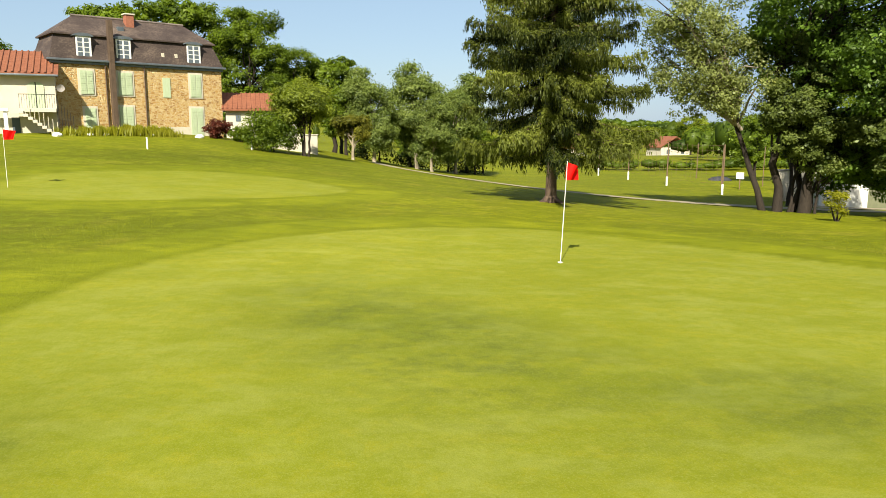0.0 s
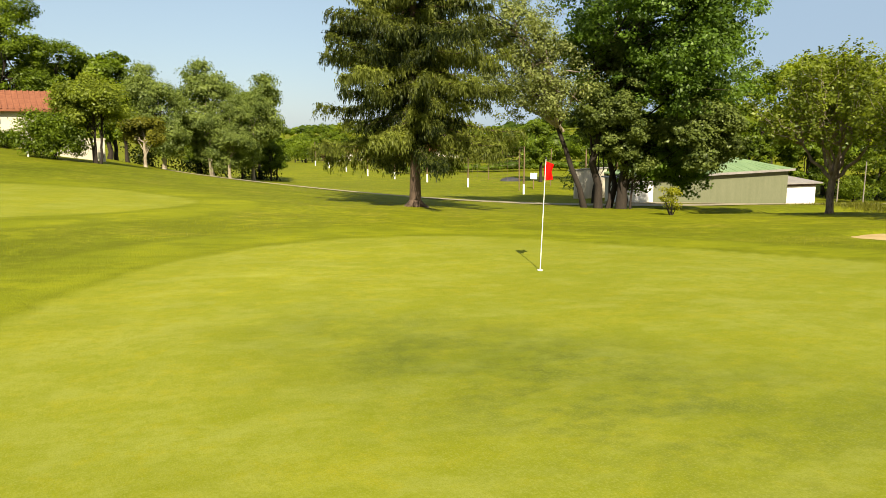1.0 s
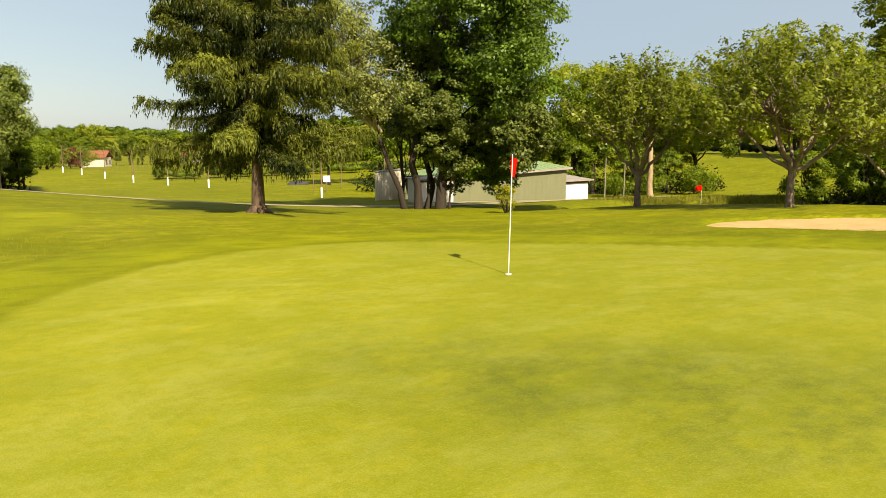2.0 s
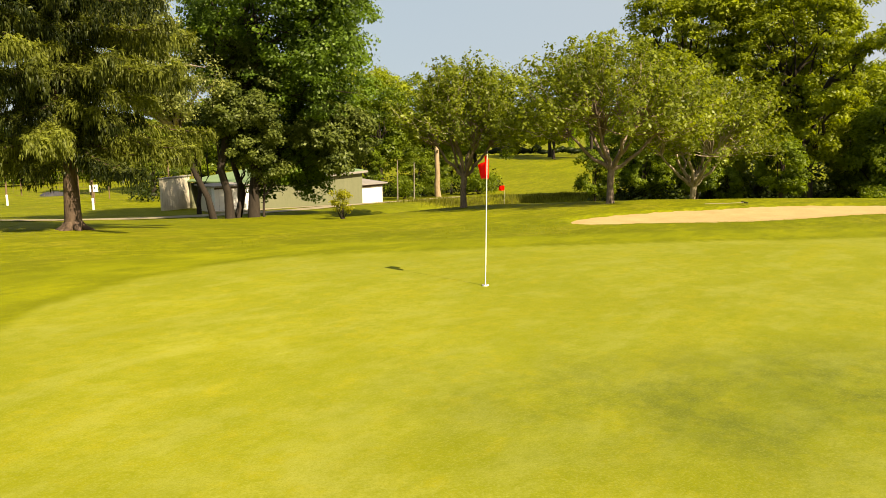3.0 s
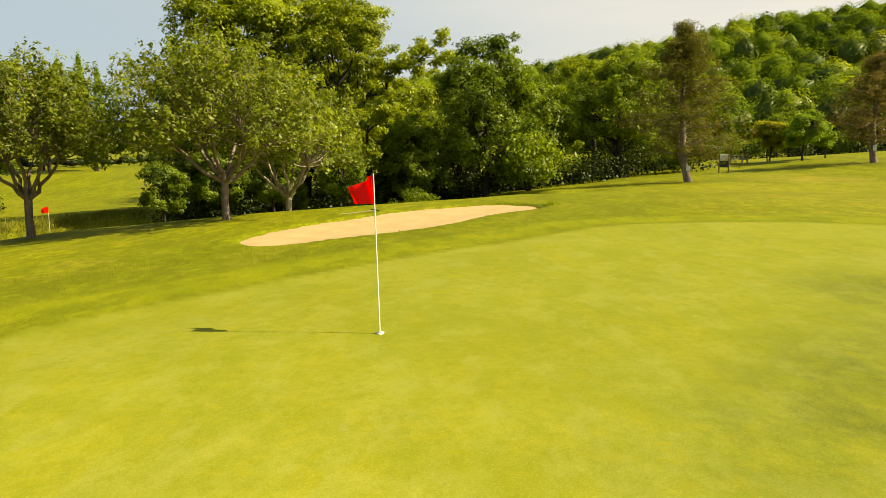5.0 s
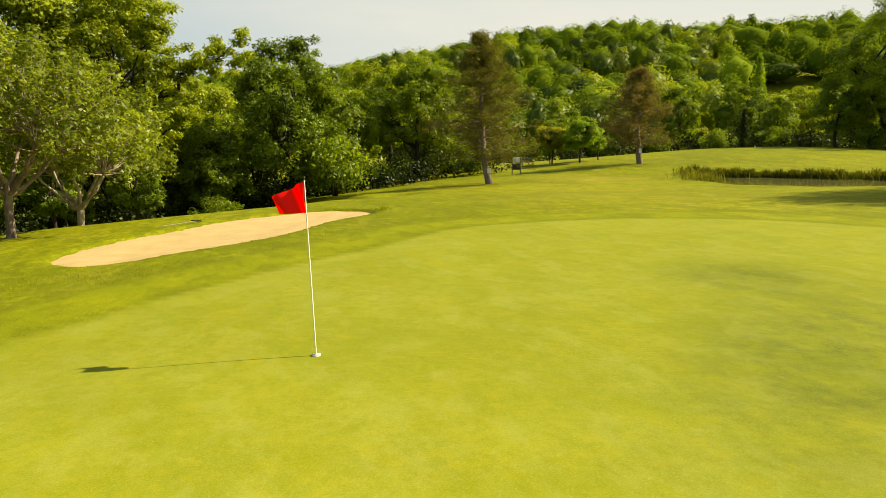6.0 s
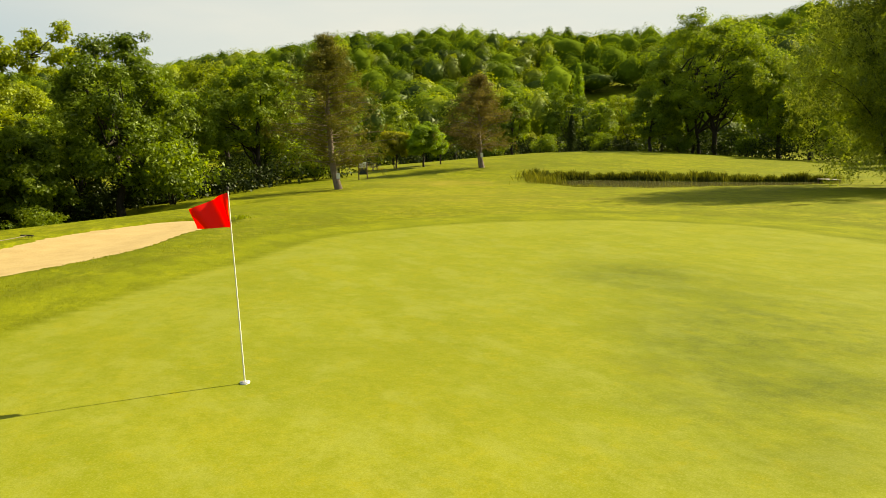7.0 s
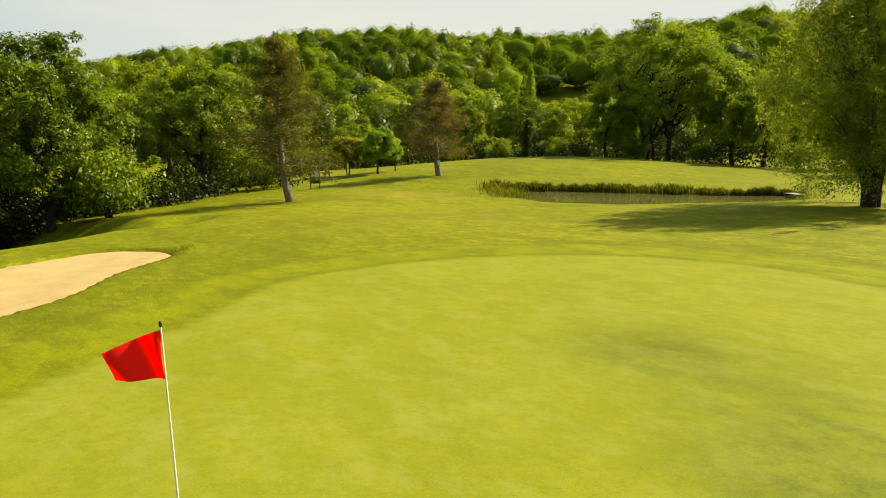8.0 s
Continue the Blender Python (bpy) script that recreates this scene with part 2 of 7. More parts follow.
L_WOOD3 = foliage("dark woodland leaves", (0.027, 0.051, 0.005), (0.16, 0.226, 0.014), 0.45)
L_HILL = foliage("hillside leaves", (0.05, 0.085, 0.009), (0.21, 0.285, 0.026), 0.4, 0.0)
# leaf colour kept near black, so that undergrowth has its shade painted in
L_SHADE = foliage("shade-dark leaves", (0.00576, 0.01152, 0.00216), (0.036, 0.054, 0.00576), 0.3)
L_SILVER = foliage("silvery green leaves", (0.055, 0.085, 0.016), (0.222, 0.278, 0.062), 0.42)
L_BIRCH = foliage("grey-green sparse leaves", (0.06624, 0.08694, 0.02318), (0.2567, 0.2898, 0.08694), 0.4)
L_RUST = foliage("brownish young leaves", (0.04464, 0.05328, 0.00576), (0.1764, 0.1692, 0.01584), 0.36)
L_RED = foliage("dark red leaves", (0.0432, 0.00864, 0.0072), (0.144, 0.036, 0.0216), 0.2)
L_PINE = foliage("olive-brown pine needles", (0.0432, 0.04493, 0.007776), (0.1858, 0.1685, 0.0311), 0.4, 0.02)
L_WILLOW = foliage("narrow willow leaves", (0.086, 0.116, 0.016), (0.3, 0.355, 0.055), 0.6)
L_YOUNG = foliage("bright young leaves", (0.085, 0.15, 0.010), (0.27, 0.385, 0.030), 0.55)
L_REED = foliage("reeds and long grass", (0.0648, 0.0756, 0.0072), (0.1944, 0.1872, 0.0324), 0.35, 0.02)
L_SEDGE = foliage("dark sedge", (0.028, 0.036, 0.006), (0.115, 0.125, 0.018), 0.3, 0.02)
L_PINE_DRY = foliage("rusty dry pine needles", (0.05, 0.04, 0.012), (0.205, 0.162, 0.048), 0.4, 0.02)
L_YELLOW = foliage("golden-green leaves", (0.15, 0.165, 0.01), (0.38, 0.37, 0.028), 0.6)
M_WATER = bpy.data.materials.new("pond water")
M_WATER.use_nodes = True
_n, _l = M_WATER.node_tree.nodes, M_WATER.node_tree.links
_b = _n["Principled BSDF"]
_b.inputs["Base Color"].default_value = (0.10, 0.095, 0.035, 1)
_b.inputs["Roughness"].default_value = 0.06
_w = _n.new("ShaderNodeTexNoise")
_w.inputs["Scale"].default_value, _w.inputs["Detail"].default_value = 5.0, 3.0
_p = _n.new("ShaderNodeBump")
_p.inputs["Strength"].default_value, _p.inputs["Distance"].default_value = 0.08, 0.03
_l.new(_w.outputs["Fac"], _p.inputs["Height"])
_l.new(_p.outputs["Normal"], _b.inputs["Normal"])


# ---- building blocks ----
def mesh_object(name, verts, faces, material, parent=None, label="", smooth=False, tint=None):
    """One mesh object out of arrays: verts (n, 3) and faces (m, 4) or a list of index tuples."""
    me = bpy.data.meshes.new(name)
    if isinstance(faces, np.ndarray):
        k, m = faces.shape[1], len(faces)
        me.vertices.add(len(verts))
        me.vertices.foreach_set("co", np.asarray(verts, np.float32).ravel())
        me.loops.add(m * k)
        me.loops.foreach_set("vertex_index", faces.astype(np.int32).ravel())
        me.polygons.add(m)
        me.polygons.foreach_set("loop_start", np.arange(0, m * k, k, dtype=np.int32))
        me.update(calc_edges=True)
    else:
        me.from_pydata([tuple(v) for v in verts], [], faces)
    if smooth:
        me.polygons.foreach_set("use_smooth", np.ones(len(me.polygons), bool))
    if tint is not None:
        me.attributes.new("tint", "FLOAT", "POINT").data.foreach_set("value", np.asarray(tint, np.float32))
    me.materials.append(material)
    ob = new(name, me)
    if parent:
        ob.parent = parent
    if label:
        tagged(ob, label)
    return ob


def part(name, bm, material, parent, label="", smooth=False):
    me = bpy.data.meshes.new(name)
    bm.normal_update()
    bm.to_mesh(me)
    bm.free()
    if smooth:
        me.polygons.foreach_set("use_smooth", np.ones(len(me.polygons), bool))
    me.materials.append(material)
    ob = new(name, me)
    ob.parent = parent
    if label:
        tagged(ob, label)
    return ob


def box(x0, x1, y0, y1, z0, z1, bevel=0.0, bm=None):
    out = bm or bmesh.new()
    got = bmesh.ops.create_cube(out, size=1, matrix=Matrix.LocRotScale(((x0 + x1) / 2, (y0 + y1) / 2, (z0 + z1) / 2), None, (x1 - x0, y1 - y0, z1 - z0)))
    if bevel:
        edges = list({e for v in got["verts"] for e in v.link_edges})
        bmesh.ops.bevel(out, geom=edges, offset=bevel, segments=2, affect="EDGES", profile=0.6)
    return out


def prism(outline, z0, z1, bm=None, axes=(0, 1, 2)):
    """An outline drawn in two axes and pushed along the third."""
    out = bm or bmesh.new()
    rings = []
    for z in (z0, z1):
        ring = []
        for a, b in outline:
            c = [0, 0, 0]
            c[axes[0]], c[axes[1]], c[axes[2]] = a, b, z
            ring.append(out.verts.new(c))
        rings.append(ring)
    out.faces.new(rings[0][::-1])
    out.faces.new(rings[1])
    k = len(outline)
    for i in range(k):
        out.faces.new((rings[0][i], rings[0][(i + 1) % k], rings[1][(i + 1) % k], rings[1][i]))
    bmesh.ops.recalc_face_normals(out, faces=out.faces)
    return out


def tube(points, radii, sides=8):
    """A tapered tube through points: verts and quads."""
    p = np.asarray(points, float)
    r = np.asarray(radii, float)
    d = np.gradient(p, axis=0)
    d /= np.linalg.norm(d, axis=1)[:, None] + 1e-9
    ref = np.where(np.abs(d[:, 2:3]) > 0.9, np.array([[1.0, 0, 0]]), np.array([[0, 0, 1.0]]))
    a = np.cross(d, ref)
    a /= np.linalg.norm(a, axis=1)[:, None] + 1e-9
    b = np.cross(d, a)
    ang = np.linspace(0, 2 * np.pi, sides, endpoint=False)
    ring = a[:, None] * np.cos(ang)[None, :, None] + b[:, None] * np.sin(ang)[None, :, None]
    v = (p[:, None] + ring * r[:, None, None]).reshape(-1, 3)
    i, j = np.meshgrid(np.arange(len(p) - 1), np.arange(sides), indexing="ij")
    k = (j + 1) % sides
    f = np.stack([i * sides + j, i * sides + k, (i + 1) * sides + k, (i + 1) * sides + j], -1).reshape(-1, 4)
    return v, f


def joined(pieces):
    """Several (verts, quads) as one."""
    vs, fs, o = [], [], 0
    for v, f in pieces:
        vs.append(v)
        fs.append(f + o)
        o += len(v)
    return np.concatenate(vs), np.concatenate(fs)


def unit(v):
    return v / (np.linalg.norm(v, axis=-1, keepdims=True) + 1e-9)


def leaves(rng, centres, radii, per, size, up=0.5, slim=0.55, droop=0.0, squash=0.75, fill=0.5, face=None, tint=None, three=False):
    """Small leaf blades round clump centres: verts, faces and a tint for each vertex; three: three-cornered blades."""
    c = np.repeat(np.asarray(centres, float), per, 0)
    r = np.repeat(np.asarray(radii, float), per)
    m = len(c)
    d = unit(rng.normal(size=(m, 3)))
    p = c + d * (r * rng.random(m) ** fill)[:, None] * np.array([1, 1, squash])
    n = d * 0.6 + np.array([0, 0, up]) + rng.normal(size=(m, 3)) * 0.45
    if face is not None:
        n = n + np.repeat(face, per, 0) * 0.4
    n = unit(n)
    a = unit(np.cross(n, rng.normal(size=(m, 3))))
    if droop:
        a = unit(a * (1 - droop) + np.array([0, 0, -droop]) * 1.5)
    b = unit(np.cross(n, a))
    ln = size * (0.6 + 0.8 * rng.random(m))[:, None]
    w = ln * slim
    if three:
        v = np.stack([p - a * ln * 0.4 + b * w * 0.55, p + a * ln * 0.7, p - a * ln * 0.4 - b * w * 0.55], 1).reshape(-1, 3)
    else:
        v = np.stack([p - a * ln / 2, p + b * w / 2 - n * w * 0.12, p + a * ln / 2, p - b * w / 2 - n * w * 0.12], 1).reshape(-1, 3)
    k = 3 if three else 4
    f = np.arange(m * k).reshape(-1, k)
    if tint is None:
        tint = rng.random(len(centres)) * 0.55 + 0.2
    tint = np.clip(np.repeat(tint, per) + rng.normal(size=m) * 0.16, 0, 1)
    return v, f, np.repeat(tint, k)


def merged(*sets):
    """Several sets of leaves as one."""
    o, fs = 0, []
    for v, f, t in sets:
        fs.append(f + o)
        o += len(v)
    return np.concatenate([q[0] for q in sets]), np.concatenate(fs), np.concatenate([q[2] for q in sets])


def crown_clumps(rng, n, centre, radii, inner=0.45, low=-1.0, rag=0.22):
    """Clump centres inside an uneven egg; low cuts its underside."""
    out = []
    ph = rng.random(6) * 6.28
    while len(out) < n:
        d = unit(rng.normal(size=3))
        if d[2] < low:
            continue
        az, el = math.atan2(d[1], d[0]), math.asin(d[2])
        wob = 1 + rag * (0.5 * math.sin(2 * az + ph[0]) + 0.4 * math.sin(3 * az + 2 * el + ph[1]) + 0.5 * math.sin(5 * az - 3 * el + ph[2]) + 0.4 * math.sin(4 * el + ph[3]))
        rr = (inner + (1 - inner) * rng.random() ** 0.7) * min(wob, 1.12)
        out.append(np.asarray(centre) + d * rr * np.asarray(radii))
    return np.array(out)


def boughs(rng, n, lobes, centre, radii, inner=0.45, low=-1.0, rag=0.22, lobe=0.36):
    """Leaf clumps set over the outer side of some large boughs: clump centres, their outward way, bough centres and radii."""
    centre, radii = np.asarray(centre, float), np.asarray(radii, float)
    big = crown_clumps(rng, lobes, centre, radii * (1 - 0.7 * lobe), inner, low, rag)
    r = lobe * radii.min() * rng.uniform(0.65, 1.25, lobes)
    # no bough stands off from the rest
    for turn in range(3):
        gap = np.linalg.norm(big[:, None] - big[None], axis=2) - 0.62 * (r[:, None] + r[None])
        lone = np.sort(gap, 1)[:, 2] > 0
        big[lone] = centre + (big[lone] - centre) * 0.84
    k = np.arange(n) % lobes
    d = unit(unit(rng.normal(size=(n, 3))) + 0.75 * unit(big - centre)[k] + np.array([0, 0, 0.3]))
    c = big[k] + d * (r[k] * rng.uniform(0.6, 1.02, n))[:, None] * np.array([1, 1, 0.85])
    return c, d, big, r


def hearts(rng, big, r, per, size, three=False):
    """Larger leaves deep inside each bough; their dark tint stands in for shade."""
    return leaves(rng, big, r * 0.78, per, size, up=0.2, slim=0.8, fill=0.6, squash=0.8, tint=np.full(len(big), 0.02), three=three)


def bent(rng, start, end, n=6, sag=0.0, wob=0.06):
    """A crooked line between two points."""
    s, e = np.asarray(start, float), np.asarray(end, float)
    t = np.linspace(0, 1, n)[:, None]
    ln = np.linalg.norm(e - s)
    p = s + (e - s) * t + np.array([0, 0, 1.0]) * sag * ln * np.sin(np.pi * t)
    p[1:-1] += rng.normal(size=(n - 2, 3)) * wob * ln * 0.4
    return p


# ---- the lie of the land ----
KNOLLS = [
    -0.19, 0.48, 0.86, -0.60, -0.42, 2.16, 0.44,
    0.13, 0.28, -0.69, 0.73, 0.41, -0.15, -0.58,
    0.62, 0.21, 0.38, 0.15, -0.71, 0.74, 1.29,
    0.98, -0.64, 0.02, 0.25, 1.31, -1.95, -2.09,
    1.68, -0.36, 1.77, -1.80, 0.36, 0.16, -0.31,
    -0.60, 2.42, -0.95, 0.39, -1.18, -0.88, -0.95,
    0.47, 2.55, -2.05, -0.27, -0.75, -1.47, -0.99,
]
BUNKER = [(14.3, 18.7), (13.0, 17.4), (14.0, 15.6), (15.0, 13.9), (16.2, 12.4), (18.4, 10.8), (20.5, 8.7), (22.3, 8.8), (23.6, 10.4), (22.2, 13.9), (20.5, 15.6), (19.0, 17.3), (16.4, 18.8)]
POND = [(34.6, -18.8), (31.2, -16.4), (27.0, -14.8), (22.6, -15.4), (19.4, -19.4), (17.4, -24.6), (18.5, -28.2), (23.0, -25.6), (28.0, -23.8), (33.0, -22.0)]
GREEN = [(-6.2, 9.0), (-6.3, 12.2), (-5.5, 14.7), (-4.0, 17.0), (-1.6, 18.8), (1.5, 19.5), (4.1, 18.8), (6.6, 16.5), (8.1, 15.2), (9.8, 13.2), (11.3, 11.0), (13.3, 8.6), (13.8, 6.2), (13.4, 3.6), (12.3, 1.3), (10.2, -0.7), (8.1, -1.6), (5.6, -1.7), (2.2, -0.9), (-0.6, 0.8), (-3.0, 3.4), (-5.2, 6.2)]
GREEN_2 = [(-17.8, 25.5), (-17.0, 29.0), (-13.5, 31.5), (-9.5, 32.0), (-6.4, 30.6), (-4.6, 28.4), (-5.6, 25.6), (-9.0, 23.6), (-13.0, 22.4), (-16.5, 22.6)]
GREEN_3 = [(31.5, 33.0), (33.0, 37.0), (37.0, 38.5), (41.0, 36.5), (40.5, 32.5), (36.0, 31.0)]
DIP = [(16.5, 33.2), (20.0, 31.8), (23.8, 30.8), (25.6, 27.5), (25.8, 22.5), (26.3, 18.5), (26.8, 14.0), (28.5, 10.5), (31.0, 7.8), (34.5, 5.0), (41.0, 4.0), (51.0, 6.0), (60.0, 14.0), (61.0, 28.0), (50.0, 35.0), (45.0, 40.0), (38.0, 42.5), (29.0, 40.0), (22.0, 38.0)]
WATER_Z = -0.22


def smooth_outline(pts, per=8):
    p = np.array(pts, float)
    k = len(p)
    out = []
    for i in range(k):
        a, b, c, d = p[i - 1], p[i], p[(i + 1) % k], p[(i + 2) % k]
        for t in np.arange(per) / per:
            out.append(0.5 * (2 * b + (c - a) * t + (2 * a - 5 * b + 4 * c - d) * t * t + (3 * b - a - 3 * c + d) * t ** 3))
    return np.array(out)


def inside_by(outline, x, y):
    """Distance to a closed outline, positive inside."""
    x, y = np.asarray(x, float), np.asarray(y, float)
    best = np.full(x.shape, 1e9)
    odd = np.zeros(x.shape, bool)
    for a, b in zip(outline, np.roll(outline, -1, 0)):
        ex, ey = b - a
        t = np.clip(((x - a[0]) * ex + (y - a[1]) * ey) / (ex * ex + ey * ey + 1e-12), 0, 1)
        best = np.minimum(best, np.hypot(x - a[0] - t * ex, y - a[1] - t * ey))
        cross = ((a[1] > y) != (b[1] > y)) & (x < (b[0] - a[0]) * (y - a[1]) / (b[1] - a[1] + 1e-12) + a[0])
        odd ^= cross
    return np.where(odd, best, -best)


def step(v, lo, hi):
    t = np.clip((v - lo) / (hi - lo), 0, 1)
    return t * t * (3 - 2 * t)


O_BUNKER, O_POND, O_GREEN, O_GREEN_2, O_GREEN_3, O_DIP = (smooth_outline(o) for o in (BUNKER, POND, GREEN, GREEN_2, GREEN_3, DIP))


def lie(x, y):
    """Height of the land without bunker and pond."""
    x, y = np.asarray(x, float), np.asarray(y, float)
    z = np.full(x.shape, -0.6)
    i = 0
    for b in range(-45, 76, 20):
        for a in range(-45, 76, 20):
            z = z + KNOLLS[i] * np.exp(-((x - a) ** 2 + (y - b) ** 2) / 578.0)
            i += 1
    # the wooded hill to the south-east and the low ridges far off
    s, v = (x - 20) * 0.7071 - y * 0.7071, (x - 20) * 0.7071 + y * 0.7071
    hill = 37 * step(s, 105, 300) * (1 - step(v, 220, 420)) * (1 + 0.10 * np.sin(v / 47.0 + 0.6) + 0.05 * np.sin(v / 19.0))
    hill = hill * (1 + 0.55 * step(-v, -20, 200))
    hill = hill + (6.0 * np.exp(-((v - 88) / 30) ** 2) - 2.5 * np.exp(-((v - 20) / 32) ** 2)) * step(s, 105, 300)
    r = np.hypot(x, y)
    far = step(r, 900, 1700) * (26 + 16 * np.sin(np.arctan2(y, x) * 7 + 1.2) + 9 * np.sin(np.arctan2(y, x) * 19))
    # the bank behind the bunker drops to the lower green
    near = (np.abs(x - 39) < 26) & (np.abs(y - 24) < 23)
    if near.any():
        z[near] -= 1.2 * step(inside_by(O_DIP, x[near], y[near]), -0.2, 3.6)
    # a short sharp hollow beside the stream, and the fairway falling off behind the first pine
    u, w = (x - 33.6) * 0.80 - (y - 3.0) * 0.60, (y - 3.0) * 0.80 + (x - 33.6) * 0.60
    z = z - 0.7 * step(w, -0.2, 0.6) * (1 - step(w, 1.2, 4.0)) * (1 - step(np.abs(u + 0.4), 1.6, 4.0))
    z = z - 0.12 * np.exp(-(((x - 56) * 0.85 + (y + 13) * 0.53) / 14) ** 2 - (((y + 13) * 0.85 - (x - 56) * 0.53) / 5.5) ** 2)
    # the ground falls away beyond the practice range
    return z + hill + np.maximum(far, 0) - 3.0 * step(y - 0.4 * np.abs(x), 120, 240) * (y > 0) - 2.0 * step(y - 0.2 * np.abs(x - 10), 68, 106) * (y > 0)


def land(x, y):
    """Height of the land as it is walked on."""
    x, y = np.asarray(x, float), np.asarray(y, float)
    z = lie(x, y)
    near = (np.abs(x - 18.5) < 9) & (np.abs(y - 14) < 9)
    if near.any():
        d = inside_by(O_BUNKER, x[near], y[near])
        z[near] += 0.03 * np.exp(-((d + 0.5) / 0.5) ** 2) * (d < 0.4) - 0.42 * step(d, -0.05, 0.45)
    near = (np.abs(x - 26) < 14) & (np.abs(y + 22) < 11)
    if near.any():
        d = inside_by(O_POND, x[near], y[near])
        k = step(d, -1.6, 0.2)
        z[near] = z[near] * (1 - k) + (WATER_Z + 0.05) * k - 0.5 * step(d, -0.1, 1.2)
    return z


def ground_z(x, y):
    return float(land(np.array([float(x)]), np.array([float(y)]))[0])


def graded(lo, hi, fine, mid_lo, mid_hi, mid, far=5000.0):
    """Grid lines: fine in the middle, coarser outwards, out to the horizon."""
    core = list(np.arange(lo, hi + fine / 2, fine))
    up, down = [], []
    v = core[-1]
    while v < mid_hi:
        v += mid
        up.append(v)
    g = mid
    while v < far:
        g *= 1.16
        v += g
        up.append(v)
    v = core[0]
    while v > mid_lo:
        v -= mid
        down.append(v)
    g = mid
    while v > -far:
        g *= 1.16
        v -= g
        down.append(v)
    return np.array(down[::-1] + core + up)


gx, gy = graded(-8, 41, 0.3, -45, 85, 1.0), graded(-4, 36, 0.3, -75, 90, 1.0)
X, Y = np.meshgrid(gx, gy)
xf, yf = X.ravel(), Y.ravel()
zf = land(xf, yf)
zf += 0.02 * np.sin(xf * 0.9 + 1.1 * np.sin(yf * 0.5)) * np.sin(yf * 0.8) * (np.hypot(xf - 4, yf - 9) < 60)
nx, ny = len(gx), len(gy)
jj, ii = np.meshgrid(np.arange(ny - 1), np.arange(nx - 1), indexing="ij")
quads = np.stack([jj * nx + ii, jj * nx + ii + 1, (jj + 1) * nx + ii + 1, (jj + 1) * nx + ii], -1).reshape(-1, 4)
ground = mesh_object("ground", np.stack([xf, yf, zf], 1), quads, M_TURF, smooth=True)
tagged(ground, "mown golf course turf with putting greens and rougher grass", "ground", kind="structure")
wob = 0.07 * np.sin(xf * 1.7 + 2 * np.sin(yf * 0.9)) + 0.06 * np.sin(yf * 3.1 + xf * 1.9)
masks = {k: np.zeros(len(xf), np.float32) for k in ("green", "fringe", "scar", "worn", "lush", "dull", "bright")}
close = (np.abs(xf - 4) < 32) & (np.abs(yf - 14) < 34)
for outline in (O_GREEN, O_GREEN_2, O_GREEN_3):
    sel = (np.abs(xf - outline[:, 0].mean()) < 18) & (np.abs(yf - outline[:, 1].mean()) < 18)
    d = inside_by(outline, xf[sel], yf[sel]) + wob[sel] * 0.4
    masks["green"][sel] = np.maximum(masks["green"][sel], step(d, -0.08, 0.08))
    masks["fringe"][sel] = np.maximum(masks["fringe"][sel], step(d, -2.4, -2.0))
    # the first cut round a green stands a little darker at its rim
    masks["lush"][sel] = np.maximum(masks["lush"][sel], 0.45 * np.exp(-((d + 2.25) / 0.22) ** 2) + 0.55 * np.exp(-((d + 0.2) / 0.18) ** 2))
_u, _v = (xf + 0.15) * 0.5 - (yf - 8.4) * 0.87, (xf + 0.15) * 0.87 + (yf - 8.4) * 0.5
masks["scar"] = np.minimum(1, 1.25 * np.exp(-((_u / 3.4) ** 2 + (_v / 1.5) ** 2)) + 0.9 * np.exp(-(((xf - 4.0) / 1.3) ** 2 + ((yf - 6.4) / 1.2) ** 2)) + 1.2 * np.exp(-(((xf + 3.75) / 0.45) ** 2 + ((yf - 4.7) / 0.7) ** 2)))
def blot(cx, cy, rx, ry, turn=0.0):
    """A soft round blot on the plan."""
    c, s = math.cos(radians(turn)), math.sin(radians(turn))
    return np.exp(-((((xf - cx) * c + (yf - cy) * s) / rx) ** 2 + (((yf - cy) * c - (xf - cx) * s) / ry) ** 2))


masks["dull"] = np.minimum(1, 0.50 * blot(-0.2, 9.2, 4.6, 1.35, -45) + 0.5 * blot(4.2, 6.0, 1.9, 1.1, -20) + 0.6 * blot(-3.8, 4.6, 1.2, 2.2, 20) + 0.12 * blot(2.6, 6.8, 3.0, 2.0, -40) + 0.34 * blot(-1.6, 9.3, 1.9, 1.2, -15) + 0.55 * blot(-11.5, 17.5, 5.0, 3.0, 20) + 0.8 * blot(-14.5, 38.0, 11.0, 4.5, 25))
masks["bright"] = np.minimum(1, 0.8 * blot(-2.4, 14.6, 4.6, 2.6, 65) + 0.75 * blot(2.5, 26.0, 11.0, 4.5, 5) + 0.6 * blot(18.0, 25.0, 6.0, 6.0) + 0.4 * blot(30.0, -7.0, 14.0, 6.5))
masks["worn"] = np.maximum(0.28 * np.exp(-(((xf - 27) / 12) ** 2 + ((yf + 4) / 6) ** 2)), 0.8 * np.exp(-(((xf - 38) / 5) ** 2 + ((yf + 12) / 2.2) ** 2)))
masks["worn"] = np.maximum(masks["worn"], 1.2 * blot(8.0, -12.0, 0.9, 0.5)).clip(0, 1)
_d = inside_by(O_POND, xf, yf)
masks["lush"] = np.maximum(masks["lush"], 0.5 * step(_d, -1.3, -0.5))
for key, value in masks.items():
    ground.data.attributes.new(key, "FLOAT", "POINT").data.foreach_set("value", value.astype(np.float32))


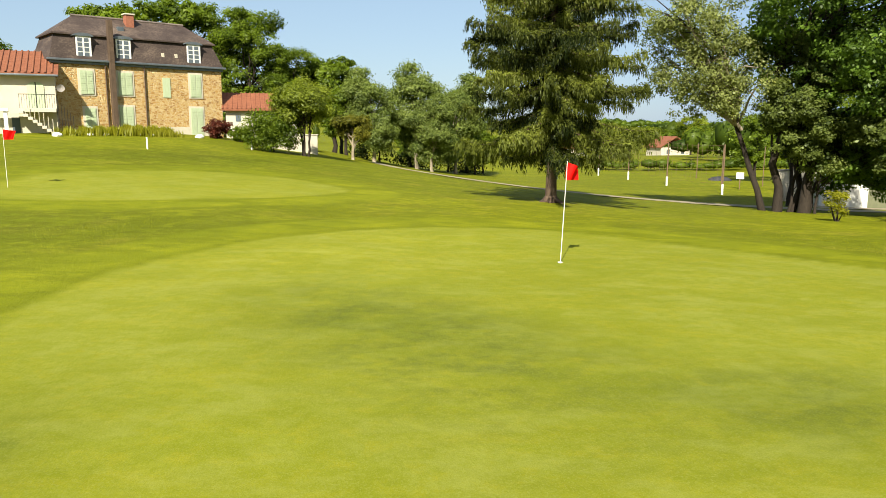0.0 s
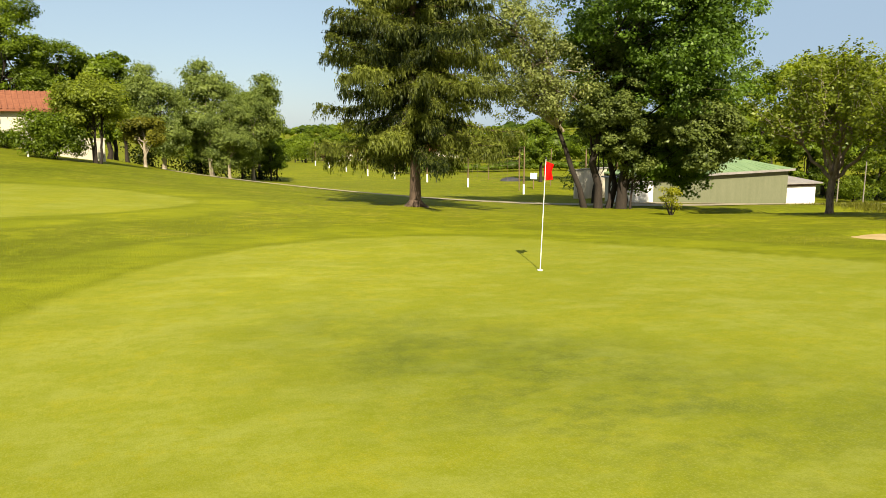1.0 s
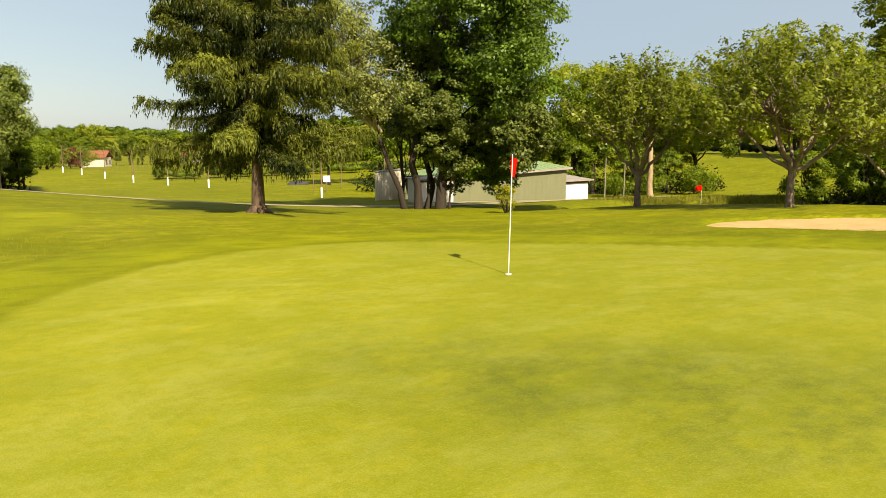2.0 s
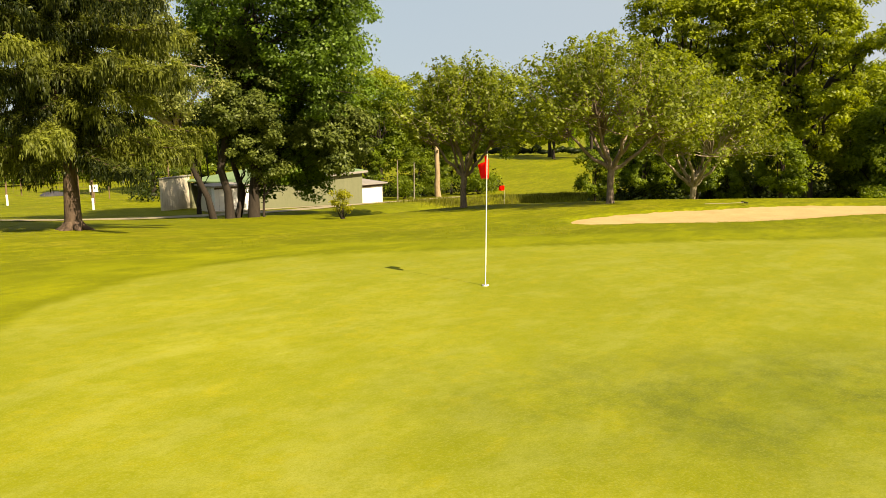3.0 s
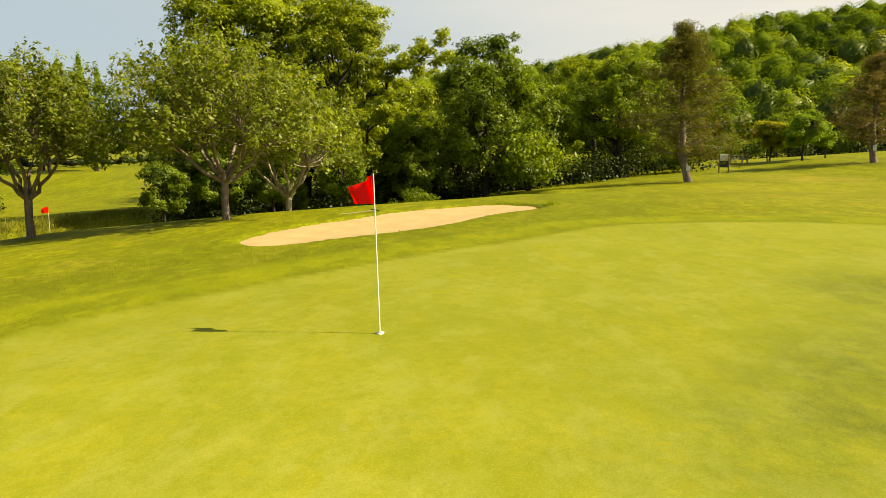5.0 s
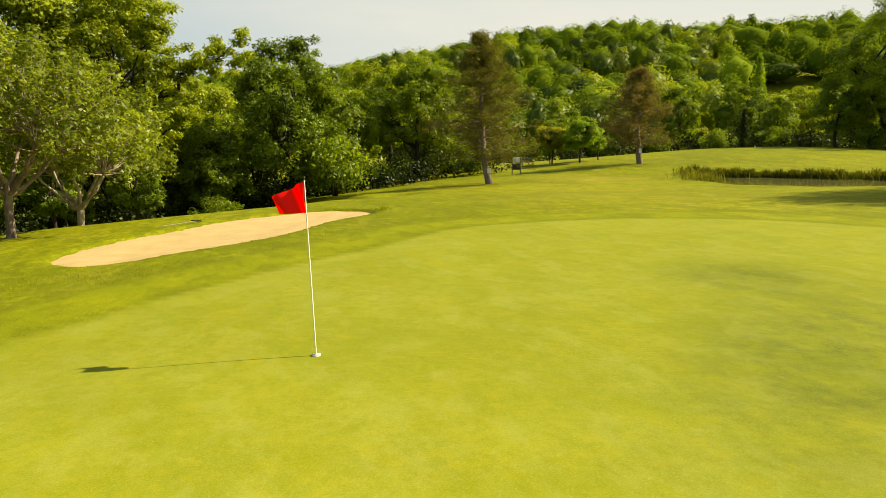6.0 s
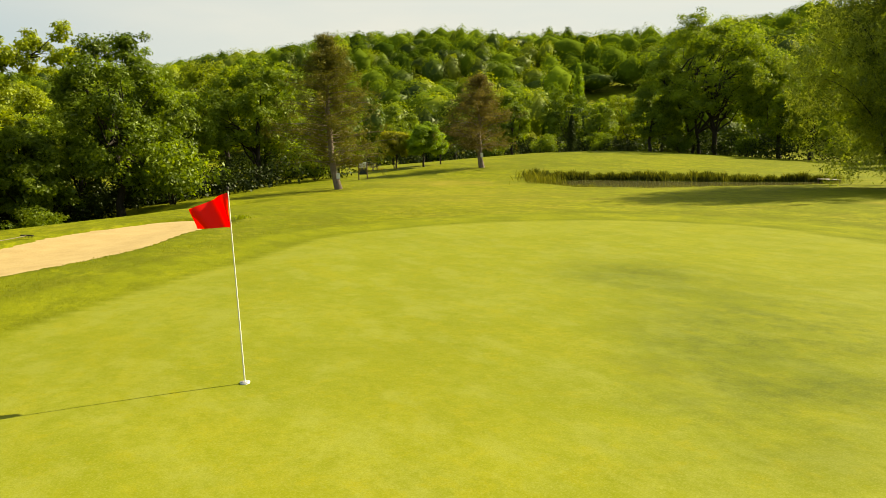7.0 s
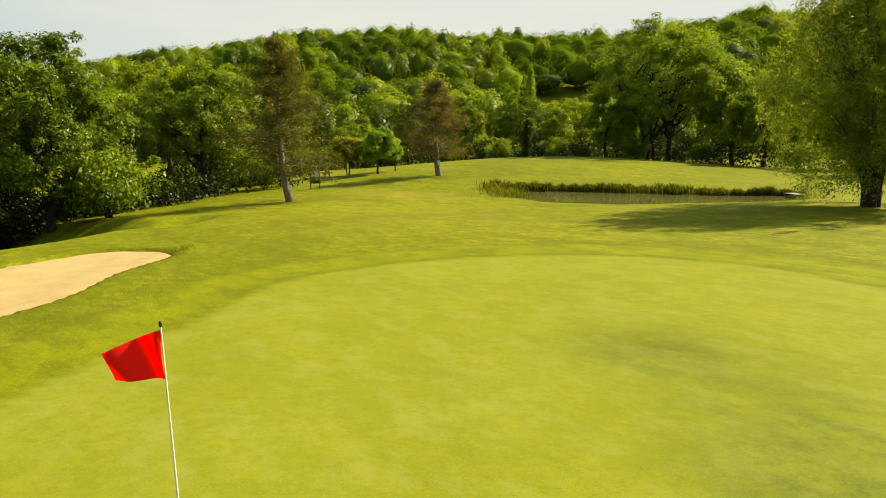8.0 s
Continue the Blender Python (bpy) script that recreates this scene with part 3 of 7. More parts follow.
def patch(name, outline, height, material, grow=0.4, cell=0.3):
    """A sheet over an outline's box, cut to the outline grown by some metres."""
    x0, y0, x1, y1 = *(outline.min(0) - grow), *(outline.max(0) + grow)
    px, py = np.arange(x0, x1 + cell, cell), np.arange(y0, y1 + cell, cell)
    A, B = np.meshgrid(px, py)
    keep = inside_by(outline, A.ravel(), B.ravel()) > -grow
    z = height(A.ravel(), B.ravel())
    j, i = np.meshgrid(np.arange(len(py) - 1), np.arange(len(px) - 1), indexing="ij")
    w = len(px)
    q = np.stack([j * w + i, j * w + i + 1, (j + 1) * w + i + 1, (j + 1) * w + i], -1).reshape(-1, 4)
    q = q[keep[q].all(1)]
    used = np.unique(q)
    remap = np.zeros(len(keep), int)
    remap[used] = np.arange(len(used))
    return mesh_object(name, np.stack([A.ravel(), B.ravel(), z], 1)[used], remap[q], material, smooth=True)


sand = patch("bunker_sand", O_BUNKER, lambda a, b: lie(a, b) - 0.07 - 0.10 * step(inside_by(O_BUNKER, a, b), 0, 2.2) + 0.015 * np.sin(a * 5 + np.sin(b * 3)) * np.sin(b * 4), M_SAND)
tagged(sand, "pale yellow raked sand lying in the bunker", "sand", kind="structure")
water = patch("water", O_POND, lambda a, b: np.full(a.shape, WATER_Z), M_WATER, 0.6, 0.8)
tagged(water, "still olive-brown pond water between grassy banks", "water", kind="structure")


def track():
    """The gravel track, a thin sheet that follows the land."""
    line = [(-12.0, 76.0), (-8.0, 64.0), (-4.0, 55.0), (1.0, 48.6), (6.5, 46.4), (13.0, 46.0), (20.0, 46.2), (27.0, 46.0), (34.0, 48.0), (41.0, 50.6), (48.0, 52.2), (56.0, 52.0), (64.0, 48.0)]
    p = np.array(line, float)
    pts = []
    for i in range(1, len(p) - 2):
        a, b, c, d = p[i - 1], p[i], p[i + 1], p[i + 2]
        for t in np.arange(12) / 12:
            pts.append(0.5 * (2 * b + (c - a) * t + (2 * a - 5 * b + 4 * c - d) * t * t + (3 * b - a - 3 * c + d) * t ** 3))
    p = np.array(pts)
    d = unit(np.gradient(p, axis=0))
    nrm = np.stack([-d[:, 1], d[:, 0]], 1)
    rng = np.random.default_rng(5)
    wide = np.where(p[:, 0] > 13, 1.5, 1.15)
    rows = []
    for k in np.linspace(-1, 1, 7):
        q = p + nrm * (k * (wide + 0.12 * rng.normal(size=len(p)) * (abs(k) > 0.9)))[:, None]
        rows.append(np.column_stack([q, land(q[:, 0], q[:, 1]) + 0.08 - 0.05 * k * k]))
    v = np.stack(rows, 1).reshape(-1, 3)
    i, j = np.meshgrid(np.arange(len(p) - 1), np.arange(6), indexing="ij")
    f = np.stack([i * 7 + j, i * 7 + j + 1, (i + 1) * 7 + j + 1, (i + 1) * 7 + j], -1).reshape(-1, 4)
    return tagged(mesh_object("road", v, f, M_GRAVEL, smooth=True), "narrow pale gravel track across the grass", "track", kind="structure")


track()


# ---- trees ----
def tree(name, x, y, label, category="tree", group="", sink=0.1):
    ob = new(name)
    ob.location = (x, y, ground_z(x, y) - sink)
    return tagged(ob, label, category, group)


def broadleaf(name, x, y, h, spread, label, leaf, bark=None, seed=1, base=0.28, clumps=110, per=110, size=0.26, trunk=0.16, stems=((0, 0, 0, 0),), clump_r=0.16, rag=0.24, limbs=16, inner=0.45, low=-0.75, group="", squash=0.65, lean=(0, 0), pale_limbs=None, lobe=0.34, lobes=0, heart=16, droop=0.0, slim=0.6, three=False, long_limbs=(), limb_from=0.32):
    """A tapered trunk with limbs and a ragged crown: boughs set with clumps of leaves."""
    rng = np.random.default_rng(seed)
    top = tree(name, x, y, label, "tree", group)
    cz = h * (base + (1 - base) / 2)
    rz = h * (1 - base) / 2
    centre = np.array([lean[0], lean[1], cz])
    lobes = lobes or max(10, clumps // 8)
    c, face, big, br = boughs(rng, clumps, lobes, centre, (spread, spread, rz), inner, low, rag, lobe)
    r = spread * clump_r * (0.6 + 0.8 * rng.random(len(c))) + 0.1
    tone = np.clip(np.tile(rng.normal(size=lobes) * 0.12, clumps // lobes + 1)[:clumps] + rng.uniform(0.30, 0.85, clumps), 0, 1)
    crown = leaves(rng, c, r, per, size, squash=squash, face=face, tint=tone, droop=droop, slim=slim, three=three)
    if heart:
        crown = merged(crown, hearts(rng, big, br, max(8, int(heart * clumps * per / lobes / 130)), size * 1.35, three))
    wood, thin = [], []
    # far-reaching limbs, leafy along their upper side
    for a, b, thick in long_limbs:
        line = bent(rng, a, b, 8, 0.10, 0.07)
        (thin if pale_limbs else wood).append(tube(line, np.linspace(thick, 0.03, 8), 7))
        for q in range(2, 8):
            for w in range(2):
                end = line[q] + rng.normal(size=3) * np.array([0.9, 0.9, 0.5]) + np.array([0, 0, 0.7])
                wood.append(tube(bent(rng, line[q - 1], end, 4, 0.05, 0.08), np.linspace(0.05, 0.012, 4), 4))
                crown = merged(crown, leaves(rng, end + rng.normal(size=(5, 3)) * 0.45, np.full(5, 0.55), per, size, squash=0.6, slim=slim, tint=rng.uniform(0.35, 0.85, 5), three=three))
    v, f, t = crown
    for sx, sy, ox, oy, *scale in stems:
        foot = np.array([sx, sy, 0.0])
        head = np.array([ox + lean[0], oy + lean[1], h * (base + (1 - base) * 0.6)])
        line = bent(rng, foot, head, 9, 0, 0.035)
        rad = trunk * (scale[0] if scale else 1.0) * np.array([1.45, 1.1, 1.0, 0.9, 0.78, 0.62, 0.46, 0.3, 0.12])
        wood.append(tube(line, rad, 10))
        picks = rng.choice(len(c), min(limbs, len(c)), False)
        for k in picks:
            s = rng.uniform(limb_from, 0.9)
            a = line[int(s * 8)]
            (thin if pale_limbs else wood).append(tube(bent(rng, a, c[k], 6, 0.06, 0.09), trunk * np.linspace(0.62 if pale_limbs else 0.42, 0.05, 6), 5))
    tv, tf = joined(wood)
    mesh_object("trunk", tv, tf, bark or M_BARK, top, smooth=True)
    if thin:
        lv, lf = joined(thin)
        mesh_object("branching", lv, lf, pale_limbs, top, "pale bare limbs", smooth=True)
    mesh_object("crown", v, f, leaf, top, tint=t)
    return top


def plane(name, x, y, h, spread, label, seed, bark, more=1.0):
    """A short trunk that forks into rising limbs, branches and pale twigs with tufts of leaves and upright shoots."""
    rng = np.random.default_rng(seed)
    top = tree(name, x, y, label, "tree", "round trees behind the bunker")
    fork = np.array([0.05, 0.0, 0.235 * h])
    wood = [tube([(0, 0, -0.05), (0.02, 0, 0.25), (0.0, 0.02, 0.12 * h), fork], (0.24, 0.175, 0.15, 0.16), 10)]
    pale, cs, rs, ways, tone = [], [], [], [], []
    limbs = 8
    for k in range(limbs):
        a = 6.283 * k / limbs + rng.normal() * 0.18
        steep = 0.35 if k % 2 else 0.85
        knee = fork + np.array([math.cos(a) * spread * 0.42 * (1.1 - 0.5 * steep), math.sin(a) * spread * 0.42 * (1.1 - 0.5 * steep), h * (0.13 + 0.20 * steep)])
        wood.append(tube(bent(rng, fork - np.array([0, 0, 0.1]), knee, 6, -0.06, 0.06), np.linspace(0.10, 0.05, 6), 7))
        for q in range(int(24 * more)):
            b = a + rng.normal() * 0.48
            el = rng.uniform(-0.35, 1.45)
            rag = rng.uniform(0.72, 1.06) + 0.06 * math.sin(5 * b + 3 * el)
            aim = np.array([math.cos(b) * math.cos(el) * spread * rag, math.sin(b) * math.cos(el) * spread * rag, 0.56 * h + math.sin(el) * 0.40 * h * rag])
            bud = knee + (aim - knee) * rng.uniform(0.25, 0.5) + rng.normal(size=3) * 0.15
            wood.append(tube(bent(rng, knee, bud, 4, -0.03, 0.08), np.linspace(0.034, 0.018, 4), 5))
            twig = bent(rng, bud, aim, 6, -0.05, 0.10)
            pale.append(tube(twig, np.linspace(0.016, 0.007, 6), 4))
            out = unit(aim - np.array([0, 0, 0.4 * h]))
            shoot = aim + unit(out * 0.6 + np.array([0, 0, 0.75]) + rng.normal(size=3) * 0.25) * rng.uniform(0.2, 0.6)
            pale.append(tube([aim, (aim + shoot) / 2 + rng.normal(size=3) * 0.03, shoot], (0.008, 0.006, 0.004), 4))
            own = rng.uniform(0.15, 0.8)
            for p in (*twig[1:], (aim + shoot) / 2, shoot):
                for w in range(2):
                    cs.append(p + rng.normal(size=3) * 0.16)
                    rs.append(rng.uniform(0.14, 0.30))
                    ways.append(out)
                    tone.append(own + rng.normal() * 0.12)
    mesh_object("trunk", *joined(wood), bark, top, "short forked trunk with rising limbs", smooth=True)
    mesh_object("branching", *joined(pale), M_BARK_PALE, top, "pale thin twigs", smooth=True)
    v, f, t = leaves(rng, np.array(cs), np.array(rs), 9, 0.165, up=0.55, slim=0.55, squash=0.9, face=np.array(ways), tint=np.clip(tone, 0, 1))
    mesh_object("crown", v, f, L_LIGHT, top, tint=t)
    return top


def curtains(rng, starts, sides, lengths, tone, per, size, slim=0.22):
    """Needle sprays along twigs that hang from a bough."""
    m = len(starts) * per
    s, d, ln = np.repeat(starts, per, 0), np.repeat(sides, per, 0), np.repeat(lengths, per)
    u = rng.random(m)
    p = s + d * (ln * 0.5 * u ** 0.8)[:, None] + np.array([0, 0, -1.0]) * (ln * 0.9 * u ** 1.5)[:, None] + rng.normal(size=(m, 3)) * 0.045
    way = unit(d * (0.5 * (1.1 - u))[:, None] + np.array([0, 0, -1.0]) * (0.25 + u)[:, None] + rng.normal(size=(m, 3)) * 0.17)
    n = unit(rng.normal(size=(m, 3)) + np.array([0, 0, 0.5]))
    b = unit(np.cross(n, way))
    q = (size * rng.uniform(0.6, 1.4, m))[:, None]
    v = np.stack([p - way * q / 2 + b * q * slim / 2, p + way * q * 0.6, p - way * q / 2 - b * q * slim / 2], 1).reshape(-1, 3)
    # lit top and dark underside put into the tint along each hanging twig
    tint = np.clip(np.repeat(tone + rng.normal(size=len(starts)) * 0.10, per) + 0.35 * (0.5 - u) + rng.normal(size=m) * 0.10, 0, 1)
    return v, np.arange(m * 3).reshape(-1, 3), np.repeat(tint, 3)


def spruce(name, x, y, h, spread, label, seed=2):
    """Tiers of drooping boughs, each hung with curtains of needles."""
    rng = np.random.default_rng(seed)
    top = tree(name, x, y, label)
    line = bent(rng, (0, 0, 0), (0, 0, h), 10, 0, 0.006)
    wood = [tube(line, 0.175 * np.array([1.5, 1.05, 0.95, 0.85, 0.75, 0.62, 0.5, 0.36, 0.2, 0.03]), 12)]
    for k in range(7):
        a = k * 0.9 + rng.random()
        wood.append(tube([(0, 0, 0.5), (0.3 * math.cos(a), 0.3 * math.sin(a), 0.18), (0.75 * math.cos(a), 0.75 * math.sin(a), -0.02)], (0.14, 0.11, 0.02), 6))
    starts, sides, lengths, tone, tops, glow = [], [], [], [], [], []
    z = 2.75
    while z < h - 0.3:
        u = (z - 2.75) / (h - 2.75)
        reach = spread * min(1.0, 0.8 + 1.2 * u) * (1 - u) ** 0.62 + 0.15
        turn = rng.random() * 6.283
        m = int(rng.integers(8, 11)) + 3 * (u < 0.12)
        for k in range(m):
            a = turn + 6.283 * (k + rng.uniform(-0.3, 0.3)) / m
            ln = reach * rng.choice([0.45, 0.62, 0.8, 0.95, 1.08, 1.2])
            d = np.array([math.cos(a), math.sin(a), 0])
            side = np.array([-d[1], d[0], 0])
            own = rng.uniform(0.02, 0.72)
            n = max(5, int(ln * 4.6))
            t = np.linspace(0, 1, n)
            drop = np.maximum(-rng.uniform(0.24 if u < 0.14 else 0.05, 0.42) * ln * t ** 1.15 + rng.uniform(0.06, 0.22) * ln * t ** 4 + rng.uniform(-0.4, 0.4), 1.9 - z - 0.35 * rng.random() * (u < 0.14))
            bough = np.array([0, 0, z]) + d * (t * ln)[:, None] + np.array([0, 0, 1.0]) * drop[:, None] + side * (0.12 * ln * rng.normal() * t ** 2)[:, None]
            wood.append(tube(bough, np.linspace(0.055 * (1 - u) + 0.015, 0.006, n), 4))
            for q in range(1, n):
                wide = (0.38 + 0.55 * math.sin(min(1.0, t[q] * 1.2) * 2.6)) * (0.45 + 0.55 * (1 - u))
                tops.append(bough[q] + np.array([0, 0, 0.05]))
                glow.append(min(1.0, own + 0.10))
                for w in (-1, 1) * 3 if z < 11 else (-1, 1):
                    out = unit(side * w * rng.uniform(0.3, 1.1) + d * rng.uniform(0.2, 1.3) + np.array([0, 0, rng.uniform(-0.2, 0.5)]))
                    starts.append(bough[q] + rng.normal(size=3) * 0.04)
                    sides.append(out)
                    lengths.append(max(0.22, 0.74 * wide * rng.uniform(0.4, 1.35)))
                    tone.append(own)
            for w in range(3):
                starts.append(bough[-1 - w % 2])
                sides.append(unit(d + side * rng.normal() * 0.25 + np.array([0, 0, 0.35])))
                lengths.append(0.5 * (1.1 - 0.5 * u))
                tone.append(own)
        z += rng.uniform(0.34, 0.56)
    tv, tf = joined(wood)
    mesh_object("trunk", tv, tf, M_BARK_SPRUCE, top, "red-brown flaking trunk", smooth=True)
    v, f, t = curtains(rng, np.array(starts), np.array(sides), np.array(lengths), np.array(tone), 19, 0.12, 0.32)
    # short flat sprays on each bough's upper side, with sunlight put into their tint
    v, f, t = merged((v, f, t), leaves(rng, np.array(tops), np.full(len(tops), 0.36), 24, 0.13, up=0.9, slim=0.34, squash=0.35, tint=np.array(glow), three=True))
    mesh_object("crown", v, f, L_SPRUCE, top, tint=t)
    return top


def pine(name, x, y, h, spread, label, seed=3, lean=(0.3, 0.0), bare=0.16, leaf=None, bend=(0.1, 0.1)):
    """A thin pine: flat sparse whorls on an open bole."""
    rng = np.random.default_rng(seed)
    top = tree(name, x, y, label, group="thin pines on the fairway")
    line = bent(rng, (0, 0, 0), (lean[0], lean[1], h), 9, 0, 0.02)
    # the foot leans before the bole straightens
    line[:, :2] += np.array(bend)[None] * (1 - np.exp(-line[:, 2:3] / 0.9))
    wood = [tube(line, 0.20 * np.array([1.5, 1.1, 1.0, 0.9, 0.78, 0.62, 0.46, 0.3, 0.05]), 9)]
    cs, rs = [], []
    z = h * bare
    while z < h - 0.2:
        u = (z - h * bare) / (h * (1 - bare))
        reach = spread * (0.7 + 0.3 * math.sin(min(1.0, u * 4) * 1.57)) * (1 - u) ** 0.8 + 0.2
        s = z / h * 8
        a0 = line[int(s)] + (line[min(8, int(s) + 1)] - line[int(s)]) * (s - int(s))
        for k in range(rng.integers(5, 8)):
            a = rng.random() * 6.283
            ln = reach * rng.uniform(0.5, 1.1)
            end = a0 + np.array([math.cos(a) * ln, math.sin(a) * ln, ln * rng.uniform(-0.05, 0.35)])
            limb = bent(rng, a0, end, 5, 0.02, 0.06)
            wood.append(tube(limb, np.linspace(0.035, 0.006, 5), 4))
            for q in (1, 2, 3, 4):
                for w in range(3):
                    cs.append(limb[q] + rng.normal(size=3) * 0.2)
                    rs.append(0.25 + 0.14 * rng.random())
        z += rng.uniform(0.22, 0.42)
    tv, tf = joined(wood)
    mesh_object("trunk", tv, tf, M_BARK_PINE, top, smooth=True)
    v, f, t = leaves(rng, np.array(cs), np.array(rs), 21, 0.17, up=0.5, slim=0.22, squash=0.8, three=True)
    mesh_object("crown", v, f, leaf or L_PINE, top, tint=t)
    return top


def willow(name, x, y, h, spread, label, seed=4):
    """Many stems from one stool that bow outwards into a wide dome of narrow leaves, feathered down to the ground."""
    rng = np.random.default_rng(seed)
    top = tree(name, x, y, label)
    wood, cs, rs, tone = [], [], [], []
    for k in range(64):
        a = k * 2.399 + rng.normal() * 0.2
        reach = spread * (0.12 + 0.86 * ((k + 0.5) / 64) ** 0.55)
        up = h * (1.0 - 0.62 * (reach / spread) ** 2.4) * rng.uniform(0.86, 1.04)
        foot = np.array([math.cos(a) * 0.34 * rng.random(), math.sin(a) * 0.34 * rng.random(), 0.0])
        d = np.array([math.cos(a), math.sin(a), 0.0])
        t = np.linspace(0, 1, 11)[:, None]
        line = foot + d * reach * (0.25 * t + 0.75 * t ** 2.2) + np.array([0, 0, 1.0]) * up * (t * 1.55 - 0.55 * t ** 2.6) + rng.normal(size=(11, 3)) * 0.10 * t
        wood.append(tube(line, np.linspace(0.12 if k < 7 else 0.05, 0.008, 11), 6))
        own = rng.uniform(0.05, 0.9)
        for q in range(3, 11):
            for w in range(7):
                cs.append(line[q] + rng.normal(size=3) * np.array([0.62, 0.62, 0.5]) + np.array([0, 0, -0.25]) * (w % 3))
                rs.append(0.22 + 0.26 * rng.random())
                tone.append(own)
    for k in range(300):
        a, u = rng.random() * 6.283, rng.random()
        rr = spread * (0.72 + 0.24 * rng.random()) * (0.62 + 0.38 * math.sin(min(1.0, u * 2.2) * 1.57))
        cs.append(np.array([math.cos(a) * rr, math.sin(a) * rr, h * (0.06 + 0.5 * u)]))
        rs.append(0.38 + 0.3 * rng.random())
        tone.append(rng.uniform(0.1, 0.7))
    tv, tf = joined(wood)
    mesh_object("trunk", tv, tf, M_BARK, top, "cluster of dark stems", smooth=True)
    v, f, t = leaves(rng, np.array(cs), np.array(rs), 44, 0.135, up=0.35, slim=0.34, droop=0.3, squash=1.3, tint=np.array(tone), three=True)
    mesh_object("crown", v, f, L_WILLOW, top, tint=t)
    return top


def shrub(name, x, y, h, r, label, leaf, seed=5, group="", per=90, size=0.14, clumps=26, sink=0.05):
    rng = np.random.default_rng(seed)
    top = tree(name, x, y, label, "shrub", group, sink)
    c = crown_clumps(rng, clumps, (0, 0, h * 0.52), (r, r, h * 0.46), 0.3, -0.95, 0.2)
    v, f, t = leaves(rng, c, np.full(len(c), 0.30 * r + 0.06), per, size)
    wood = [tube(bent(rng, (0.06 * math.cos(k), 0.06 * math.sin(k), 0), c[k], 5, 0.05, 0.05), np.linspace(0.03, 0.008, 5), 5) for k in range(7)]
    tv, tf = joined(wood)
    mesh_object("stems", tv, tf, M_BARK, top, smooth=True)
    mesh_object("crown", v, f, leaf, top, tint=t)
    return top


# trees that stand alone round the green
spruce("spruce_tree", 3.72, 29.95, 18.6, 3.7, "tall dark spruce with drooping boughs standing on mown grass")
broadleaf("oak_tree", 18.3, 40.4, 18.5, 6.6, "large deep green broadleaf tree with several dark trunks", L_OAK, seed=11, base=0.16, clumps=1300, per=74, size=0.19, trunk=0.16,
          stems=((0.35, -0.5, -1.2, 0.6, 1.55), (0.2, 0.7, -1.5, 1.8, 1.0), (-0.95, -0.15, -3.0, 1.6, 1.25)), clump_r=0.085, limbs=16, inner=0.4, low=-0.85, lean=(1.8, -1.4), lobe=0.26, lobes=150, rag=0.14, heart=5)
broadleaf("maple_tree", 18.7, 39.6, 10.2, 2.9, "broadleaf tree with grey-green foliage hanging low beside the dark trunks", L_MAPLE, seed=12, base=0.14, clumps=300, per=130, size=0.135, trunk=0.07, clump_r=0.12, stems=((0, 0, 0.3, 0.4),), lean=(-0.5, -0.6), lobe=0.34, limbs=8, low=-0.95)
broadleaf("maple_tree", 19.7, 39.4, 7.2, 3.3, "low leafy grey-green tree in the shade of the oak", L_MAPLE, seed=17, base=0.20, clumps=190, per=110, size=0.17, trunk=0.06, clump_r=0.13, stems=((-0.6, 0.2, -2.6, 2.0),), lean=(2.2, -2.0), lobe=0.34, limbs=8, low=-0.95)
broadleaf("oak_tree", 20.2, 40.6, 7.4, 3.8, "lower deep green broadleaf tree leaning out before the shed", L_OAK, seed=20, base=0.10, clumps=280, per=90, size=0.18, trunk=0.08, clump_r=0.12, stems=((-1.2, -0.4, -2.6, -0.6),), lean=(2.1, 0.3), lobe=0.34, limbs=8, low=-0.95)
# not a separate tree: dark leaves added for the oak's shaded inside
broadleaf("oak_shade_foliage", 18.1, 40.6, 7.0, 2.4, "added dark foliage for the deep shade among the oak's trunks", L_SHADE, seed=18, base=0.30, clumps=120, per=70, size=0.22, trunk=0.07, clump_r=0.16, lean=(0.6, -0.2), limbs=6, low=-0.95)
broadleaf("poplar_tree", 16.8, 40.95, 14.4, 4.3, "leaning half-bare tree with pale limbs and thin grey-green leaves", L_BIRCH, M_BARK, 13, 0.14, 420, 52, 0.14, 0.15, clump_r=0.11, limbs=60, inner=0.25, pale_limbs=M_BARK_PALE, rag=0.38, lean=(-3.9, 0.9), heart=3, stems=((0, 0, 0.6, 0.2),), limb_from=0.52, lobe=0.26, lobes=60,
          long_limbs=(((-1.6, 0.6, 6.0), (-4.6, -0.6, 8.2), 0.13), ((-2.2, 0.6, 8.2), (-6.0, -0.8, 10.4), 0.13), ((-1.3, 0.4, 4.6), (-3.4, -0.8, 6.6), 0.11)))
broadleaf("birch_tree", 21.8, 49.3, 9.0, 2.4, "slim tree with a bare lower trunk beside the shed", L_MAPLE, M_BARK, 19, 0.35, 150, 60, 0.17, 0.13, clump_r=0.16, limbs=10)
plane("plane_tree", 23.4, 29.15, 7.5, 3.5, "small round tree with a short forked trunk and yellow-green leaves", 14, M_BARK_PINE)
plane("plane_tree", 23.75, 21.3, 7.3, 4.9, "small spreading tree with pale twigs and yellow-green leaves", 15, M_BARK_PINE, 1.3)
plane("plane_tree", 30.95, 19.8, 7.6, 4.3, "small round tree with pale trunk and yellow-green leaves", 16, M_BARK_PALE)
shrub("young_shrub", 15.8, 30.4, 1.75, 0.55, "young bright yellow-green shrub on the mown bank", L_YELLOW, 21, clumps=22, per=60, size=0.10)
